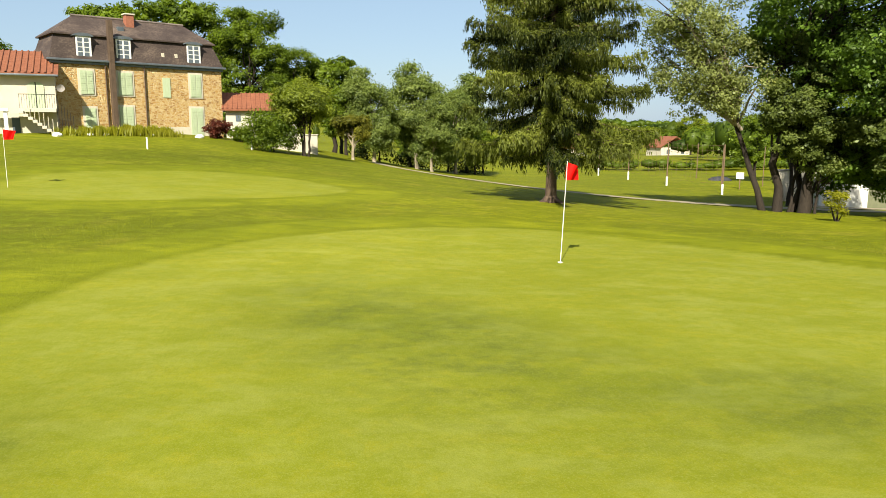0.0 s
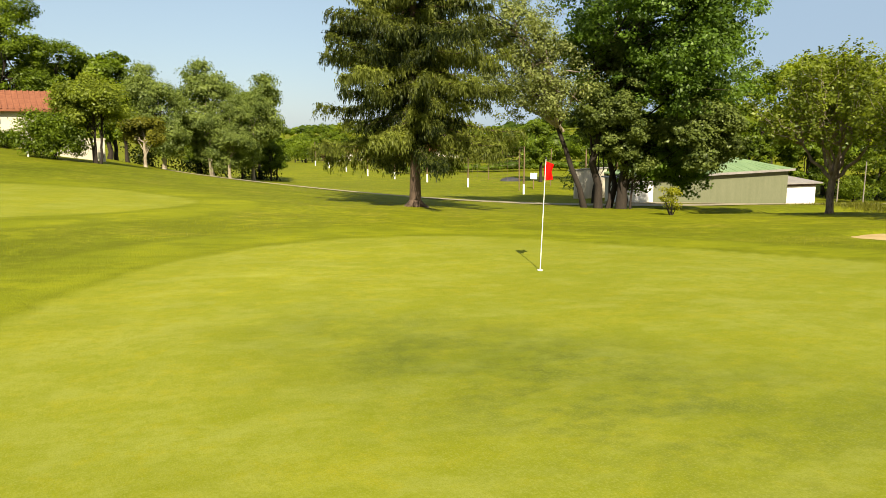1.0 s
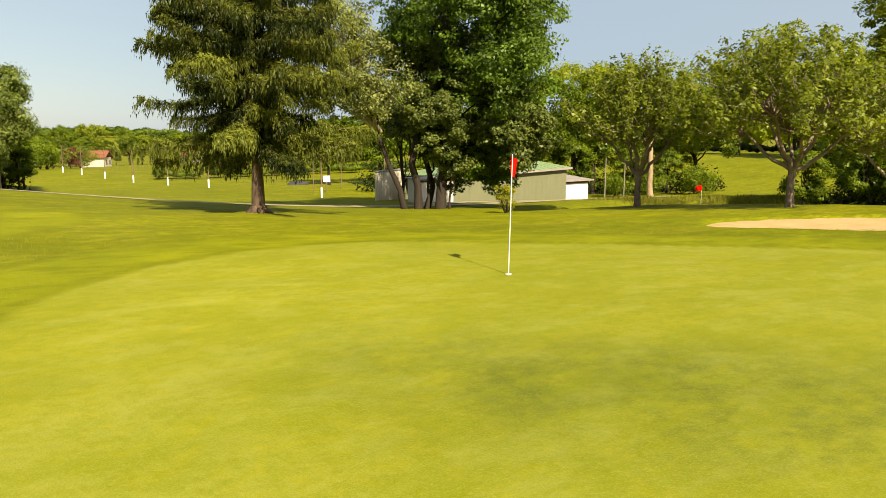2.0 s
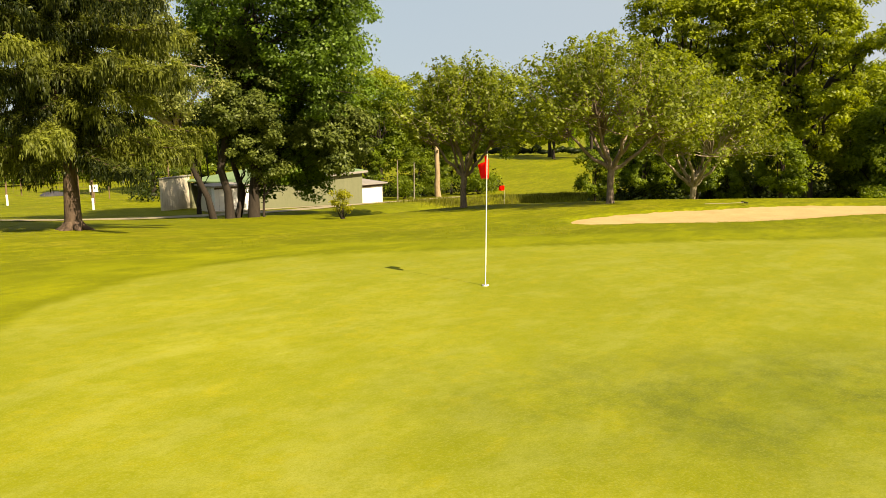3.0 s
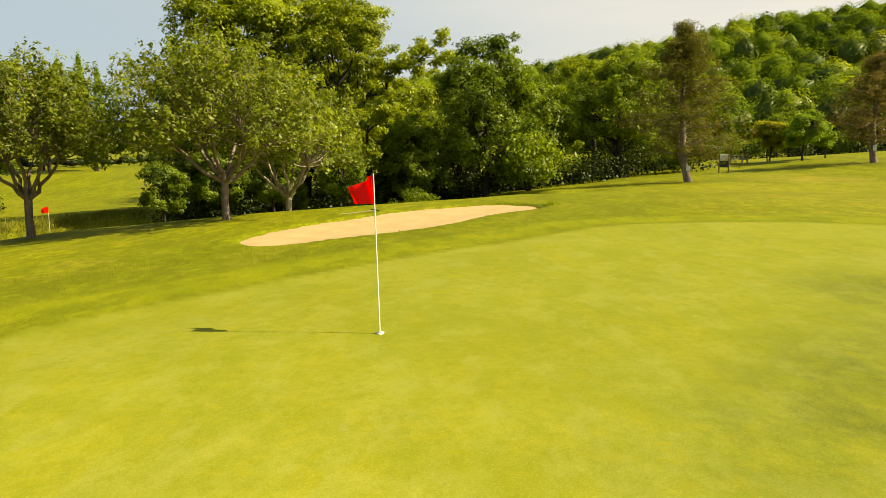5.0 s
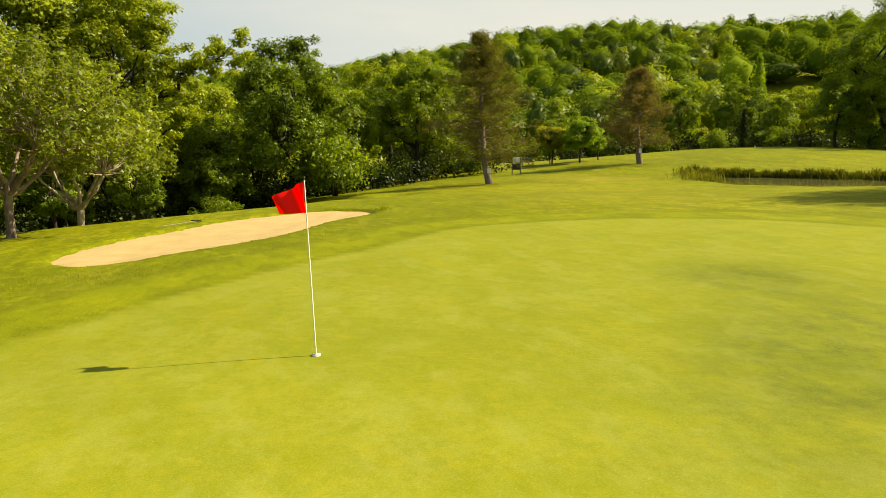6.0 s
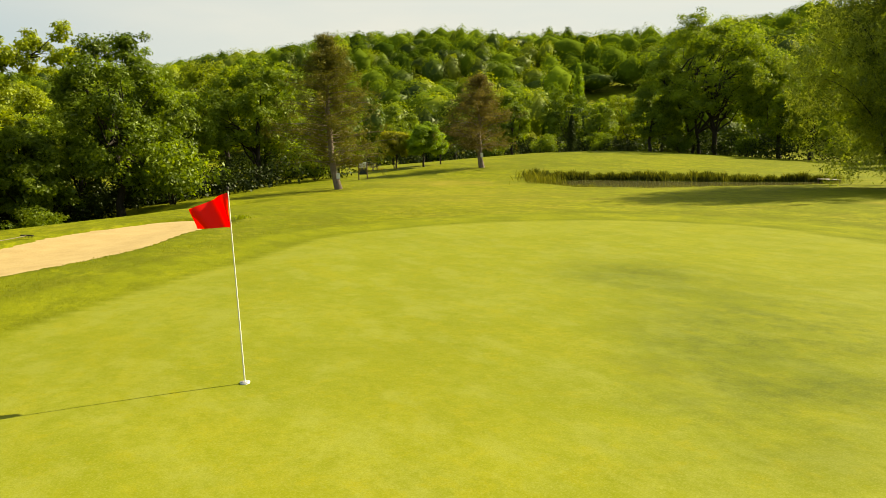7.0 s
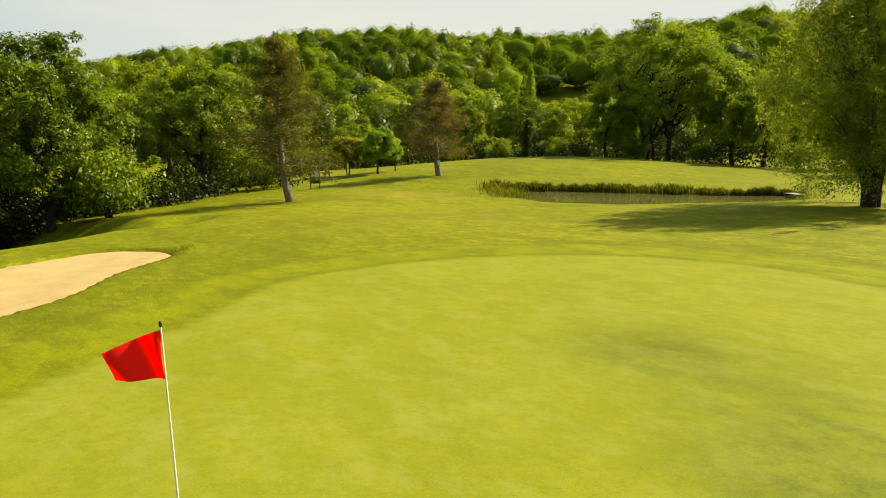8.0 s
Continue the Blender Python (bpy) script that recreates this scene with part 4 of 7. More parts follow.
pine("pine_tree", 42.15, -5.8, 10.6, 5.2, "thin brownish pine with a leaning pale trunk", 31, (0.1, 0.15), bend=(0.22, 0.32))
pine("pine_tree", 48.6, -23.3, 8.4, 4.2, "thin rusty pine with sparse whorled limbs", 32, (0.1, 0.1), 0.22, L_PINE_DRY)
willow("willow_tree", 12.2, -21.6, 12.4, 5.2, "bushy willow with many stems beside the pond")

# the wood behind the bunker and along the stream
WOOD_GROUP = "woodland edge trees"
edge = [
    broadleaf("woodland_tree", 49.5, 17.0, 19.4, 5.3, "tall broadleaf tree with long limbs at the woodland edge", L_WOOD, seed=41, base=0.08, clumps=560, per=95, size=0.20, trunk=0.28, clump_r=0.10, low=-0.9, group=WOOD_GROUP, limbs=30, rag=0.22, lobe=0.28, three=True, heart=3, lean=(0.8, 3.0),
              long_limbs=(((-0.2, -0.1, 8.6), (-5.1, -4.9, 11.5), 0.22), ((-0.2, 0.2, 5.0), (-5.8, -2.2, 7.4), 0.15))),
    broadleaf("woodland_tree", 50.6, 7.3, 13.6, 4.9, "tall dark broadleaf tree at the woodland edge", L_WOOD3, seed=48, base=0.05, clumps=460, per=90, size=0.19, trunk=0.24, clump_r=0.12, low=-0.95, group=WOOD_GROUP, limbs=22, rag=0.16, lobe=0.30, three=True, heart=4),
    broadleaf("woodland_tree", 58.0, -5.5, 12.0, 4.8, "broad fresh green tree at the woodland edge", L_WOOD2, seed=43, base=0.05, clumps=360, per=80, size=0.21, trunk=0.22, clump_r=0.12, low=-0.95, group=WOOD_GROUP, limbs=16, lobe=0.32, three=True, heart=4),
]
proto = [
    broadleaf("woodland_tree", 66.0, 14.0, 14.4, 5.4, "tall broadleaf tree in the wood", L_WOOD, seed=61, base=0.06, clumps=230, per=70, size=0.24, trunk=0.26, clump_r=0.14, low=-0.95, group=WOOD_GROUP, limbs=12, rag=0.26, three=True, heart=4),
    broadleaf("woodland_tree", 54.0, 13.0, 9.8, 3.4, "dark broadleaf tree in the wood", L_WOOD3, seed=62, base=0.03, clumps=170, per=70, size=0.24, trunk=0.18, clump_r=0.15, low=-0.97, group=WOOD_GROUP, limbs=10, rag=0.26, three=True, heart=4),
    broadleaf("woodland_tree", 66.0, -1.0, 10.2, 4.2, "fresh green broadleaf tree in the wood", L_WOOD2, seed=63, base=0.04, clumps=190, per=70, size=0.24, trunk=0.20, clump_r=0.14, low=-0.97, group=WOOD_GROUP, limbs=10, rag=0.26, three=True, heart=4),
    broadleaf("woodland_tree", 60.0, 68.0, 12.5, 4.6, "dark broadleaf tree behind the shed", L_WOOD3, seed=64, base=0.05, clumps=190, per=70, size=0.24, trunk=0.22, clump_r=0.15, low=-0.95, group=WOOD_GROUP, limbs=10, three=True, heart=4),
    broadleaf("silver_tree", -9.0, 68.0, 9.6, 3.0, "silvery green tree with a pale trunk", L_SILVER, M_BARK_PALE, 45, 0.02, 380, 96, 0.15, 0.15, clump_r=0.19, limbs=14, group="silvery trees beyond the slope", three=True, rag=0.22, lobe=0.42, lobes=26, low=-1.0, inner=0.5, droop=0.25, heart=6),
]


def stand(spots):
    """Copies of the woodland trees: x, y, size, turn and kind of each."""
    for x, y, k, turn, kind in spots:
        wide = k * (0.92 + 0.16 * ((turn * 7) % 10) / 10)
        copy_thing(proto[kind], Matrix.LocRotScale((x, y, ground_z(x, y) - 0.1), Euler((0, 0, radians(turn))), (wide, k, k)))


# behind the bunker
stand([
    (56, 27, 0.85, 90, 0), (45, 24.5, 0.85, 200, 1), (61, 21, 0.85, 10, 3), (76, 14, 1.1, 45, 2), (43, 18, 0.62, 15, 1), (40.5, 26, 0.58, 70, 1),
    (38, 28.5, 0.5, 70, 1), (39, 22, 0.55, 170, 1), (52, 10.5, 0.36, 30, 1), (52.3, 15.8, 0.4, 90, 1), (52.5, 19.5, 0.42, 160, 1), (50.5, 22.5, 0.4, 220, 1),
    (48.5, 26, 0.4, 280, 1), (44, 21.5, 0.38, 20, 1), (46, 29, 0.6, 30, 3), (48, 24, 0.7, 260, 0), (50.6, 13.0, 0.80, 130, 2),
])
# along the stream
stand([
    (58, 1.5, 0.95, 80, 2), (63, -8, 0.75, 160, 3), (72, -7, 1.0, 60, 0), (70, 6, 1.1, 300, 2), (78, -12, 0.9, 20, 3), (86, -18, 1.0, 100, 2),
])
# behind the shed
stand([
    (51, 66, 1.25, 45, 3), (46, 70, 1.2, 145, 3), (41, 73, 1.0, 245, 3), (57, 64, 1.2, 345, 3), (53, 63, 0.75, 75, 1), (48, 65, 0.8, 175, 1),
    (36, 77, 1.0, 275, 3), (60, 70, 1.3, 15, 0), (65, 56, 1.15, 115, 3), (112, 71, 1.35, 215, 3), (31, 80, 0.9, 315, 1),
    (106, 67, 1.25, 125, 1), (66, 63, 1.25, 30, 3), (110, 80, 1.3, 150, 0), (62, 57.5, 0.65, 90, 2), (59, 60, 0.7, 200, 2), (108, 61, 1.3, 35, 3),
])
# below the slope
stand([
    (-5.2, 72, 1.17, 70, 4), (-1.5, 76, 1.18, 200, 4), (-3.6, 70, 0.85, 130, 4), (-12.5, 73, 0.85, 310, 1), (-6.5, 79, 0.55, 20, 1), (-2.5, 82, 0.6, 120, 1), (-9.5, 76, 0.55, 220, 1),
    (-14.9, 79, 1.22, 60, 1), (-0.5, 87, 0.85, 140, 3), (-15, 84, 0.85, 100, 3),
    (0.6, 83, 0.5, 260, 1), (-7, 83, 0.5, 320, 1), (1.5, 90, 0.6, 75, 1),
])
# at the far end of the practice range
stand([
    (13, 230, 0.66, 309, 3), (16, 235, 0.88, 240, 1), (18, 230, 0.85, 240, 3), (21, 235, 0.67, 77, 0), (23, 228, 0.99, 199, 3), (28, 239, 0.57, 302, 1), (28, 224, 0.80, 137, 3), (32, 232, 0.98, 218, 0),
    (35, 230, 0.68, 68, 3), (39, 240, 0.59, 111, 1), (40, 226, 0.94, 154, 3), (44, 229, 0.72, 273, 0), (47, 232, 0.82, 349, 3), (51, 239, 0.76, 310, 1), (52, 233, 0.81, 277, 3), (57, 237, 0.76, 108, 0),
    (59, 230, 0.76, 63, 3), (58, 217, 0.85, 45, 1), (62, 223, 0.82, 10, 3), (65, 221, 0.97, 22, 0), (70, 226, 0.66, 300, 3), (10, 170, 0.62, 169, 2), (12, 174, 0.70, 282, 2), (14, 172, 0.58, 142, 2),
])
# behind the stone house
stand([
    (-20.5, 82, 1.0, 100, 1), (-31, 78, 1.7, 160, 1), (-34, 72, 1.5, 60, 1), (-37, 74, 1.5, 220, 1), (-46, 68, 0.9, 50, 3),
])
# beyond the pond fairway
stand([
    (58, -57, 0.9, 100, 2), (66, -56, 0.72, 200, 2), (74, -58, 0.85, 300, 3), (80, -52, 1.05, 20, 2), (46, -66, 1.2, 150, 2), (41, -64, 1.1, 250, 2),
    (62, -64, 0.7, 80, 3), (86, -46, 0.9, 190, 3), (92, -40, 1.0, 120, 2), (90, -56, 1.0, 60, 0), (70, -66, 0.75, 10, 0), (34, -70, 1.0, 140, 3),
    (26, -66, 1.0, 270, 0), (97, -32, 0.9, 330, 3), (84, -34, 0.6, 45, 2), (14, -62, 1.0, 70, 3),
])
for x, y, k, turn, kind in ((52.0, 27.5, 1.08, 120, 0), (54.5, 22.5, 1.12, 220, 0), (57.5, 14.5, 0.5, 20, 0), (46.5, 27.0, 0.95, 300, 2), (-23.0, 76.0, 1.02, 40, 1), (-26.5, 79.0, 1.1, 190, 1), (-19.0, 78.0, 0.8, 290, 1), (57.5, 9.0, 0.82, 70, 2), (60.5, 4.0, 0.8, 210, 1)):
    copy_thing(edge[kind], Matrix.LocRotScale((x, y, ground_z(x, y) - 0.1), Euler((0, 0, radians(turn))), (k, k, k)))
broadleaf("round_tree", 53.0, -63.0, 18.6, 8.6, "great round fresh green tree beyond the pond", L_WOOD2, seed=72, base=0.10, clumps=900, per=90, size=0.21, trunk=0.30, clump_r=0.095, low=-0.9, limbs=26, rag=0.24, lobe=0.26, lobes=90, three=True, heart=3, stems=((0, 0, 0.3, 0), (1.6, 0.8, 3.0, 1.0, 0.6), (2.3, 1.2, 4.5, 1.6, 0.5)))


def lombardy(x, y, h, r):
    """A tall narrow poplar: steep shoots close round one stem."""
    rng = np.random.default_rng(71)
    top = tree("lombardy_poplar", x, y, "narrow upright poplar on the hillside")
    wood, cs, rs = [tube(bent(rng, (0, 0, 0), (0, 0, h * 0.96), 8, 0, 0.004), np.linspace(0.22, 0.02, 8), 7)], [], []
    for k in range(90):
        u = (k + rng.random()) / 90
        a = k * 2.399
        reach = r * math.sin(min(1.0, 0.12 + u * 1.6) * 1.57) * (1 - u ** 4) * rng.uniform(0.6, 1.05)
        tip = np.array([math.cos(a) * reach, math.sin(a) * reach, h * (0.05 + 0.93 * u)])
        wood.append(tube(bent(rng, (0, 0, max(0.3, tip[2] - 2.2)), tip, 4, 0, 0.03), np.linspace(0.04, 0.01, 4), 4))
        for w in range(3):
            cs.append(tip + rng.normal(size=3) * np.array([0.15, 0.15, 0.4]))
            rs.append(0.5)
    mesh_object("trunk", *joined(wood), M_BARK, top, smooth=True)
    v, f, t = leaves(rng, np.array(cs), np.array(rs), 26, 0.26, up=0.3, squash=1.6, three=True)
    mesh_object("crown", v, f, L_YOUNG, top, tint=t)
    return top


narrow = lombardy(121.4, -105.6, 16.9, 1.35)
for x, y, k in ((127.7, 74.4, 1.12), (129.1, 71.3, 1.18), (130.3, 68.7, 1.05)):
    copy_thing(narrow, Matrix.LocRotScale((x, y, ground_z(x, y) - 0.1), Euler((0, 0, x)), (k * 0.75, k * 0.75, k)))
broadleaf("small_tree", 58.6, -19.9, 5.1, 1.5, "young upright tree with yellowish leaves on the fairway", L_YELLOW, seed=50, base=0.04, low=-1.0, clumps=200, per=110, size=0.13, trunk=0.05, clump_r=0.22, three=True, group="small trees on the fairway", stems=((-0.1, 0, -0.5, 0), (0.1, 0.1, 0.5, 0.2), (0, -0.1, 0, -0.3)), heart=0)
broadleaf("small_tree", 56.3, -21.8, 5.4, 1.8, "small round fresh green tree on the fairway", L_YOUNG, seed=51, base=0.08, clumps=240, per=110, size=0.14, low=-1.0, trunk=0.09, clump_r=0.2, heart=0, three=True, group="small trees on the fairway")
broadleaf("small_tree", 57.5, -24.6, 3.9, 1.3, "small fresh green tree on the fairway", L_YOUNG, seed=49, base=0.06, clumps=110, per=90, size=0.13, low=-1.0, trunk=0.06, clump_r=0.24, group="small trees on the fairway", heart=0, three=True)


def cypress(x, y, h, r, seed):
    """A narrow dark conifer with upright sprays."""
    rng = np.random.default_rng(seed)
    top = tree("cypress_tree", x, y, "narrow dark green conifer before the woods")
    zs = np.linspace(0.06, 0.99, 70)
    wide = r * np.minimum(1.0, zs * 5) * (1 - zs) ** 0.55
    a = np.arange(70) * 2.399
    c = np.column_stack([np.cos(a) * wide * 0.55, np.sin(a) * wide * 0.55, zs * h])
    v, f, t = leaves(rng, c, wide * 0.6 + 0.12, 60, 0.2, up=0.2, slim=0.3, droop=-0.5, squash=1.6, three=True)
    mesh_object("trunk", *tube([(0, 0, 0), (0, 0, h * 0.5), (0, 0, h * 0.95)], (0.09, 0.06, 0.01), 7), M_BARK, top, smooth=True)
    mesh_object("crown", v, f, L_SHADE, top, tint=t)


cypress(64.0, -49.0, 4.6, 0.75, 46)


def picnic_table(x, y, turn):
    """A low timber table with two benches."""
    top = tagged(new("picnic_table"), "low weathered timber picnic table beside the young trees", "table")
    top.location, top.rotation_euler = (x, y, ground_z(x, y)), (0, 0, turn)
    for k in range(4):
        part("board", box(-0.8, 0.8, -0.36 + k * 0.18, -0.20 + k * 0.18, 0.70, 0.74, 0.005), M_PLANK, top)
    for s in (-0.72, 0.72):
        part("bench", box(-0.8, 0.8, s - 0.12, s + 0.12, 0.42, 0.46, 0.005), M_PLANK, top)
    for sx in (-0.6, 0.6):
        part("leg", prism([(-0.62, -0.05), (-0.50, -0.05), (-0.16, 0.697), (-0.28, 0.697)], sx - 0.04, sx + 0.04, None, (1, 2, 0)), M_PLANK, top)
        part("leg", prism([(0.62, -0.05), (0.50, -0.05), (0.16, 0.697), (0.28, 0.697)], sx - 0.04, sx + 0.04, None, (1, 2, 0)), M_PLANK, top)
        part("bearer", box(sx + 0.043, sx + 0.083, -0.80, 0.80, 0.33, 0.417, 0.005), M_PLANK, top)


broadleaf("small_tree", -10.9, 48.2, 5.8, 2.15, "small round tree with yellow-green young leaves", L_LIGHT, seed=52, base=0.22, clumps=230, per=100, size=0.15, trunk=0.07, stems=((-0.15, 0, -0.5, 0), (0.15, 0.1, 0.5, 0.1), (0, -0.1, 0, 0)), clump_r=0.2, limbs=10)
broadleaf("small_tree", -9.45, 58.7, 4.3, 2.3, "low brownish tree with a pale trunk", L_RUST, M_BARK_PALE, 53, 0.24, 100, 110, 0.16, 0.11, clump_r=0.18)
shrub("laurel_bush", -13.0, 47.8, 2.8, 1.8, "dark green evergreen bush at the slope's foot", L_WOOD3, 54, clumps=130, per=110, size=0.15)
shrub("red_bush", -19.2, 54.6, 1.5, 0.95, "clipped dark red bush beside the stone house", L_RED, 55, clumps=46)
shrub("red_bush", 14.2, 150.0, 4.2, 1.6, "dark red-leaved bush at the end of the range", L_RED, 58, size=0.3)
shrub("green_bush", -17.2, 54.2, 1.2, 0.95, "clipped round green bush beside the stone house", L_WOOD3, 56, clumps=46)
low = shrub("edge_shrub", 47.2, 13.0, 2.2, 1.5, "rounded bright green shrub at the woodland edge", L_WOOD2, 57, "woodland edge shrubs", clumps=44, per=90, size=0.15)
def shrubs(spots):
    for x, y, k, turn in spots:
        copy_thing(low, Matrix.LocRotScale((x, y, ground_z(x, y) - 0.1), Euler((0, 0, radians(turn))), (k, k, k * 1.1)))


shrubs([(48.1, 4.3, 2.0, 120), (10.5, 150, 2.4, 40), (6.5, 156, 2.2, 140), (2.0, 162, 2.6, 200), (17, 158, 2.0, 10), (58.8, 57.5, 1.1, 90), (54.5, 58.5, 1.2, 10), (61, 53, 1.4, 30), (56, -10, 1.2, 0), (60.5, -12.5, 1.3, 50), (66, -13, 1.4, 100)])
shrubs([(71, -17, 1.3, 150), (77, -22, 1.3, 200), (83, -27, 1.5, 250), (88, -34, 1.5, 300), (84, -42, 1.5, 20), (78, -47, 1.4, 70), (71, -51, 1.3, 120), (63, -53, 1.2, 170), (55, -59, 1.3, 220), (47, -61, 1.3, 270), (38, -66, 1.4, 320)])


def ball_of(levels):
    """Unit directions and faces of a fine ball."""
    bm = bmesh.new()
    bmesh.ops.create_icosphere(bm, subdivisions=levels, radius=1)
    bm.verts.ensure_lookup_table()
    d = np.array([v.co[:] for v in bm.verts])
    f = np.array([[v.index for v in q.verts] for q in bm.faces])
    bm.free()
    return unit(d), f


def far_woods(name, spots, h, r, leaf, seed, label, lumps=9, per=240, size=0.0, levels=1):
    """Distant woods: each crown is a lumpy mass of boughs covered in leaf sprays."""
    rng = np.random.default_rng(seed)
    n = len(spots)
    size = size or 0.12 * r
    z = land(spots[:, 0], spots[:, 1])
    hh = h * rng.uniform(0.66, 1.28, n)
    rr = r * rng.uniform(0.58, 1.55, n)
    mid = np.column_stack([spots, z + hh * 0.52])
    ext = np.stack([rr * rng.uniform(0.85, 1.15, n), rr * rng.uniform(0.85, 1.15, n), hh * 0.50], 1)
    own = np.clip(rng.normal(0.42, 0.26, n), 0.0, 1.0)
    knobs = unit(rng.normal(size=(n, lumps, 3)) + np.array([0, 0, 0.35]))
    grow = rng.uniform(0.10, 0.34, (n, lumps))

    def reach(d):
        near = np.einsum("nkj,nlj->nkl", d, knobs)
        return 0.72 + (grow[:, None] * np.exp((near - 1) * 7)).max(2)

    dirs, faces = ball_of(levels)
    m = len(dirs)
    d = np.broadcast_to(dirs, (n, m, 3))
    core = mid[:, None] + d * ext[:, None] * (reach(d) * (0.84 + 0.04 * rng.normal(size=(n, m))))[..., None]
    cf = (faces[None] + (np.arange(n) * m)[:, None, None]).reshape(-1, 3)
    # the core takes a darker tint than its leaves, for shade between sprays
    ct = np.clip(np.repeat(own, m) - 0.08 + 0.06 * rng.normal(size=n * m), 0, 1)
    e = unit(rng.normal(size=(n, per, 3)) + np.array([0, 0, 0.3]))
    p = (mid[:, None] + e * ext[:, None] * (reach(e) * rng.uniform(0.86, 1.06, (n, per)))[..., None]).reshape(-1, 3)
    k = len(p)
    nrm = unit(e.reshape(-1, 3) / np.repeat(ext / ext.max(1)[:, None], per, 0) * 0.9 + np.array([0, 0, 0.35]) + rng.normal(size=(k, 3)) * 0.32)
    a = unit(np.cross(nrm, rng.normal(size=(k, 3))))
    b = np.cross(nrm, a)
    ln = (size * rng.uniform(0.6, 1.5, k))[:, None]
    lv = np.stack([p - a * ln * 0.5 + b * ln * 0.4, p + a * ln * 0.7, p - a * ln * 0.5 - b * ln * 0.4], 1).reshape(-1, 3)
    lt = np.repeat(np.clip(np.repeat(own, per) + rng.normal(size=k) * 0.07, 0, 1), 3)
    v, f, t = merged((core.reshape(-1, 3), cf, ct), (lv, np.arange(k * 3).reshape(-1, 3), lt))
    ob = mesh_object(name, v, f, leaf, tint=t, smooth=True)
    return tagged(ob, label, "woods", kind="stuff")


def wood_spots(rng, n, s_range, v_range, gap=None):
    s, v = rng.uniform(*s_range, n), rng.uniform(*v_range, n)
    x, y = 20 + (s + v) * 0.7071, (v - s) * 0.7071
    keep = np.ones(n, bool)
    for gx0, gy0, gr in gap or ():
        keep &= np.hypot(x - gx0, y - gy0) > gr
    az = np.degrees(np.arctan2(y - 16, x + 4))
    keep &= (az > -80) & (az < 13)
    return np.column_stack([x, y])[keep]


def thinned(spots, gap):
    """Spots that keep a gap between one another."""
    out = np.empty((0, 2))
    for q in spots:
        if not len(out) or np.min(np.hypot(*(out - q).T)) > gap:
            out = np.vstack([out, q])
    return out


rng_w = np.random.default_rng(77)
FIELD = ((141, -146, 11), (140, -134, 13), (131, -123, 11), (123, -115, 10), (115, -106, 9), (150, -134, 10), (121, -106, 8))
hill_spots = thinned(wood_spots(rng_w, 7000, (118, 316), (-270, 330), FIELD), 5.8)
for k, leaf in enumerate((L_HILL, L_WOOD, L_HILL, L_WOOD3)):
    far_woods("hill_woods", hill_spots[k::4], 10.5, 5.4, leaf, 80 + k, "mixed green woods covering the far hillside", 16, 620, 0.46)
ring = []
for a in np.arange(8, 58, 1.3):
    for k in range(2):
        q, d = radians(a + rng_w.normal() * 0.6), rng_w.uniform(150, 215)
        ring.append((15 + d * math.cos(q), 10 + d * math.sin(q)))
for a in (*np.arange(58, 78, 0.7), *np.arange(90, 105, 0.7)):
    q, d = radians(a + rng_w.normal() * 0.6), rng_w.uniform(300, 480)
    ring.append((15 + d * math.cos(q), 10 + d * math.sin(q)))
far_woods("field_woods", np.array(ring), 11.0, 4.8, L_WOOD, 90, "tree belt beyond the far fields", 7, 150)
ring = [(15 + d * math.cos(radians(a)), 10 + d * math.sin(radians(a))) for a in np.arange(50, 79, 0.9) for d in (118 + 8 * rng_w.random(), 132 + 14 * rng_w.random())]
far_woods("field_hedge", np.array(ring), 6.0, 3.0, L_WOOD3, 93, "dark hedge and trees at the end of the practice range", 6, 120)
# added low hedge: its dark leaf colour stands in for a shadow line
ring = [(-7 + d * math.cos(radians(a)), 12 + d * math.sin(radians(a))) for a in np.arange(16, 42, 0.5) for d in (141 + 3 * rng_w.random(),)]
far_woods("field_hedge", np.array(ring), 1.9, 1.6, L_SHADE, 96, "low hedge, leaves dark for the shadow line at the field's end", 6, 80)
ring = [(x + rng_w.normal() * 0.6, 103.5 + rng_w.normal() * 0.8) for x in np.arange(18, 66, 0.8)]
far_woods("field_hedge", np.array(ring), 1.5, 1.3, L_WOOD3, 94, "low dark hedge across the practice range", 6, 120)
ring = [(x + rng_w.normal() * 1.2, 109.5 + rng_w.normal() * 1.6) for x in np.arange(38, 72, 2.6)]
far_woods("field_hedge", np.array(ring), 7.5, 3.2, L_WOOD3, 95, "dark green trees behind the practice range hedge", 7, 150)
ring = [(0 + 130 * math.cos(radians(a)) * rng_w.uniform(0.9, 1.3), 10 + 130 * math.sin(radians(a)) * rng_w.uniform(0.9, 1.3)) for a in np.arange(128, 285, 1.6)]
far_woods("field_woods", np.array(ring), 10.0, 4.6, L_WOOD2, 91, "tree belt beyond the far fields", 6, 40, 1.2, 1)
ring = [(d * math.cos(radians(a)), d * math.sin(radians(a))) for a in np.arange(40, 112, 0.45) for d in (1250 + 130 * rng_w.random(), 1500 + 160 * rng_w.random())]
far_woods("ridge_woods", np.array(ring), 16.0, 15.0, L_WOOD3, 92, "dark woods on the distant ridge", 5, 30, 3.0, 1)


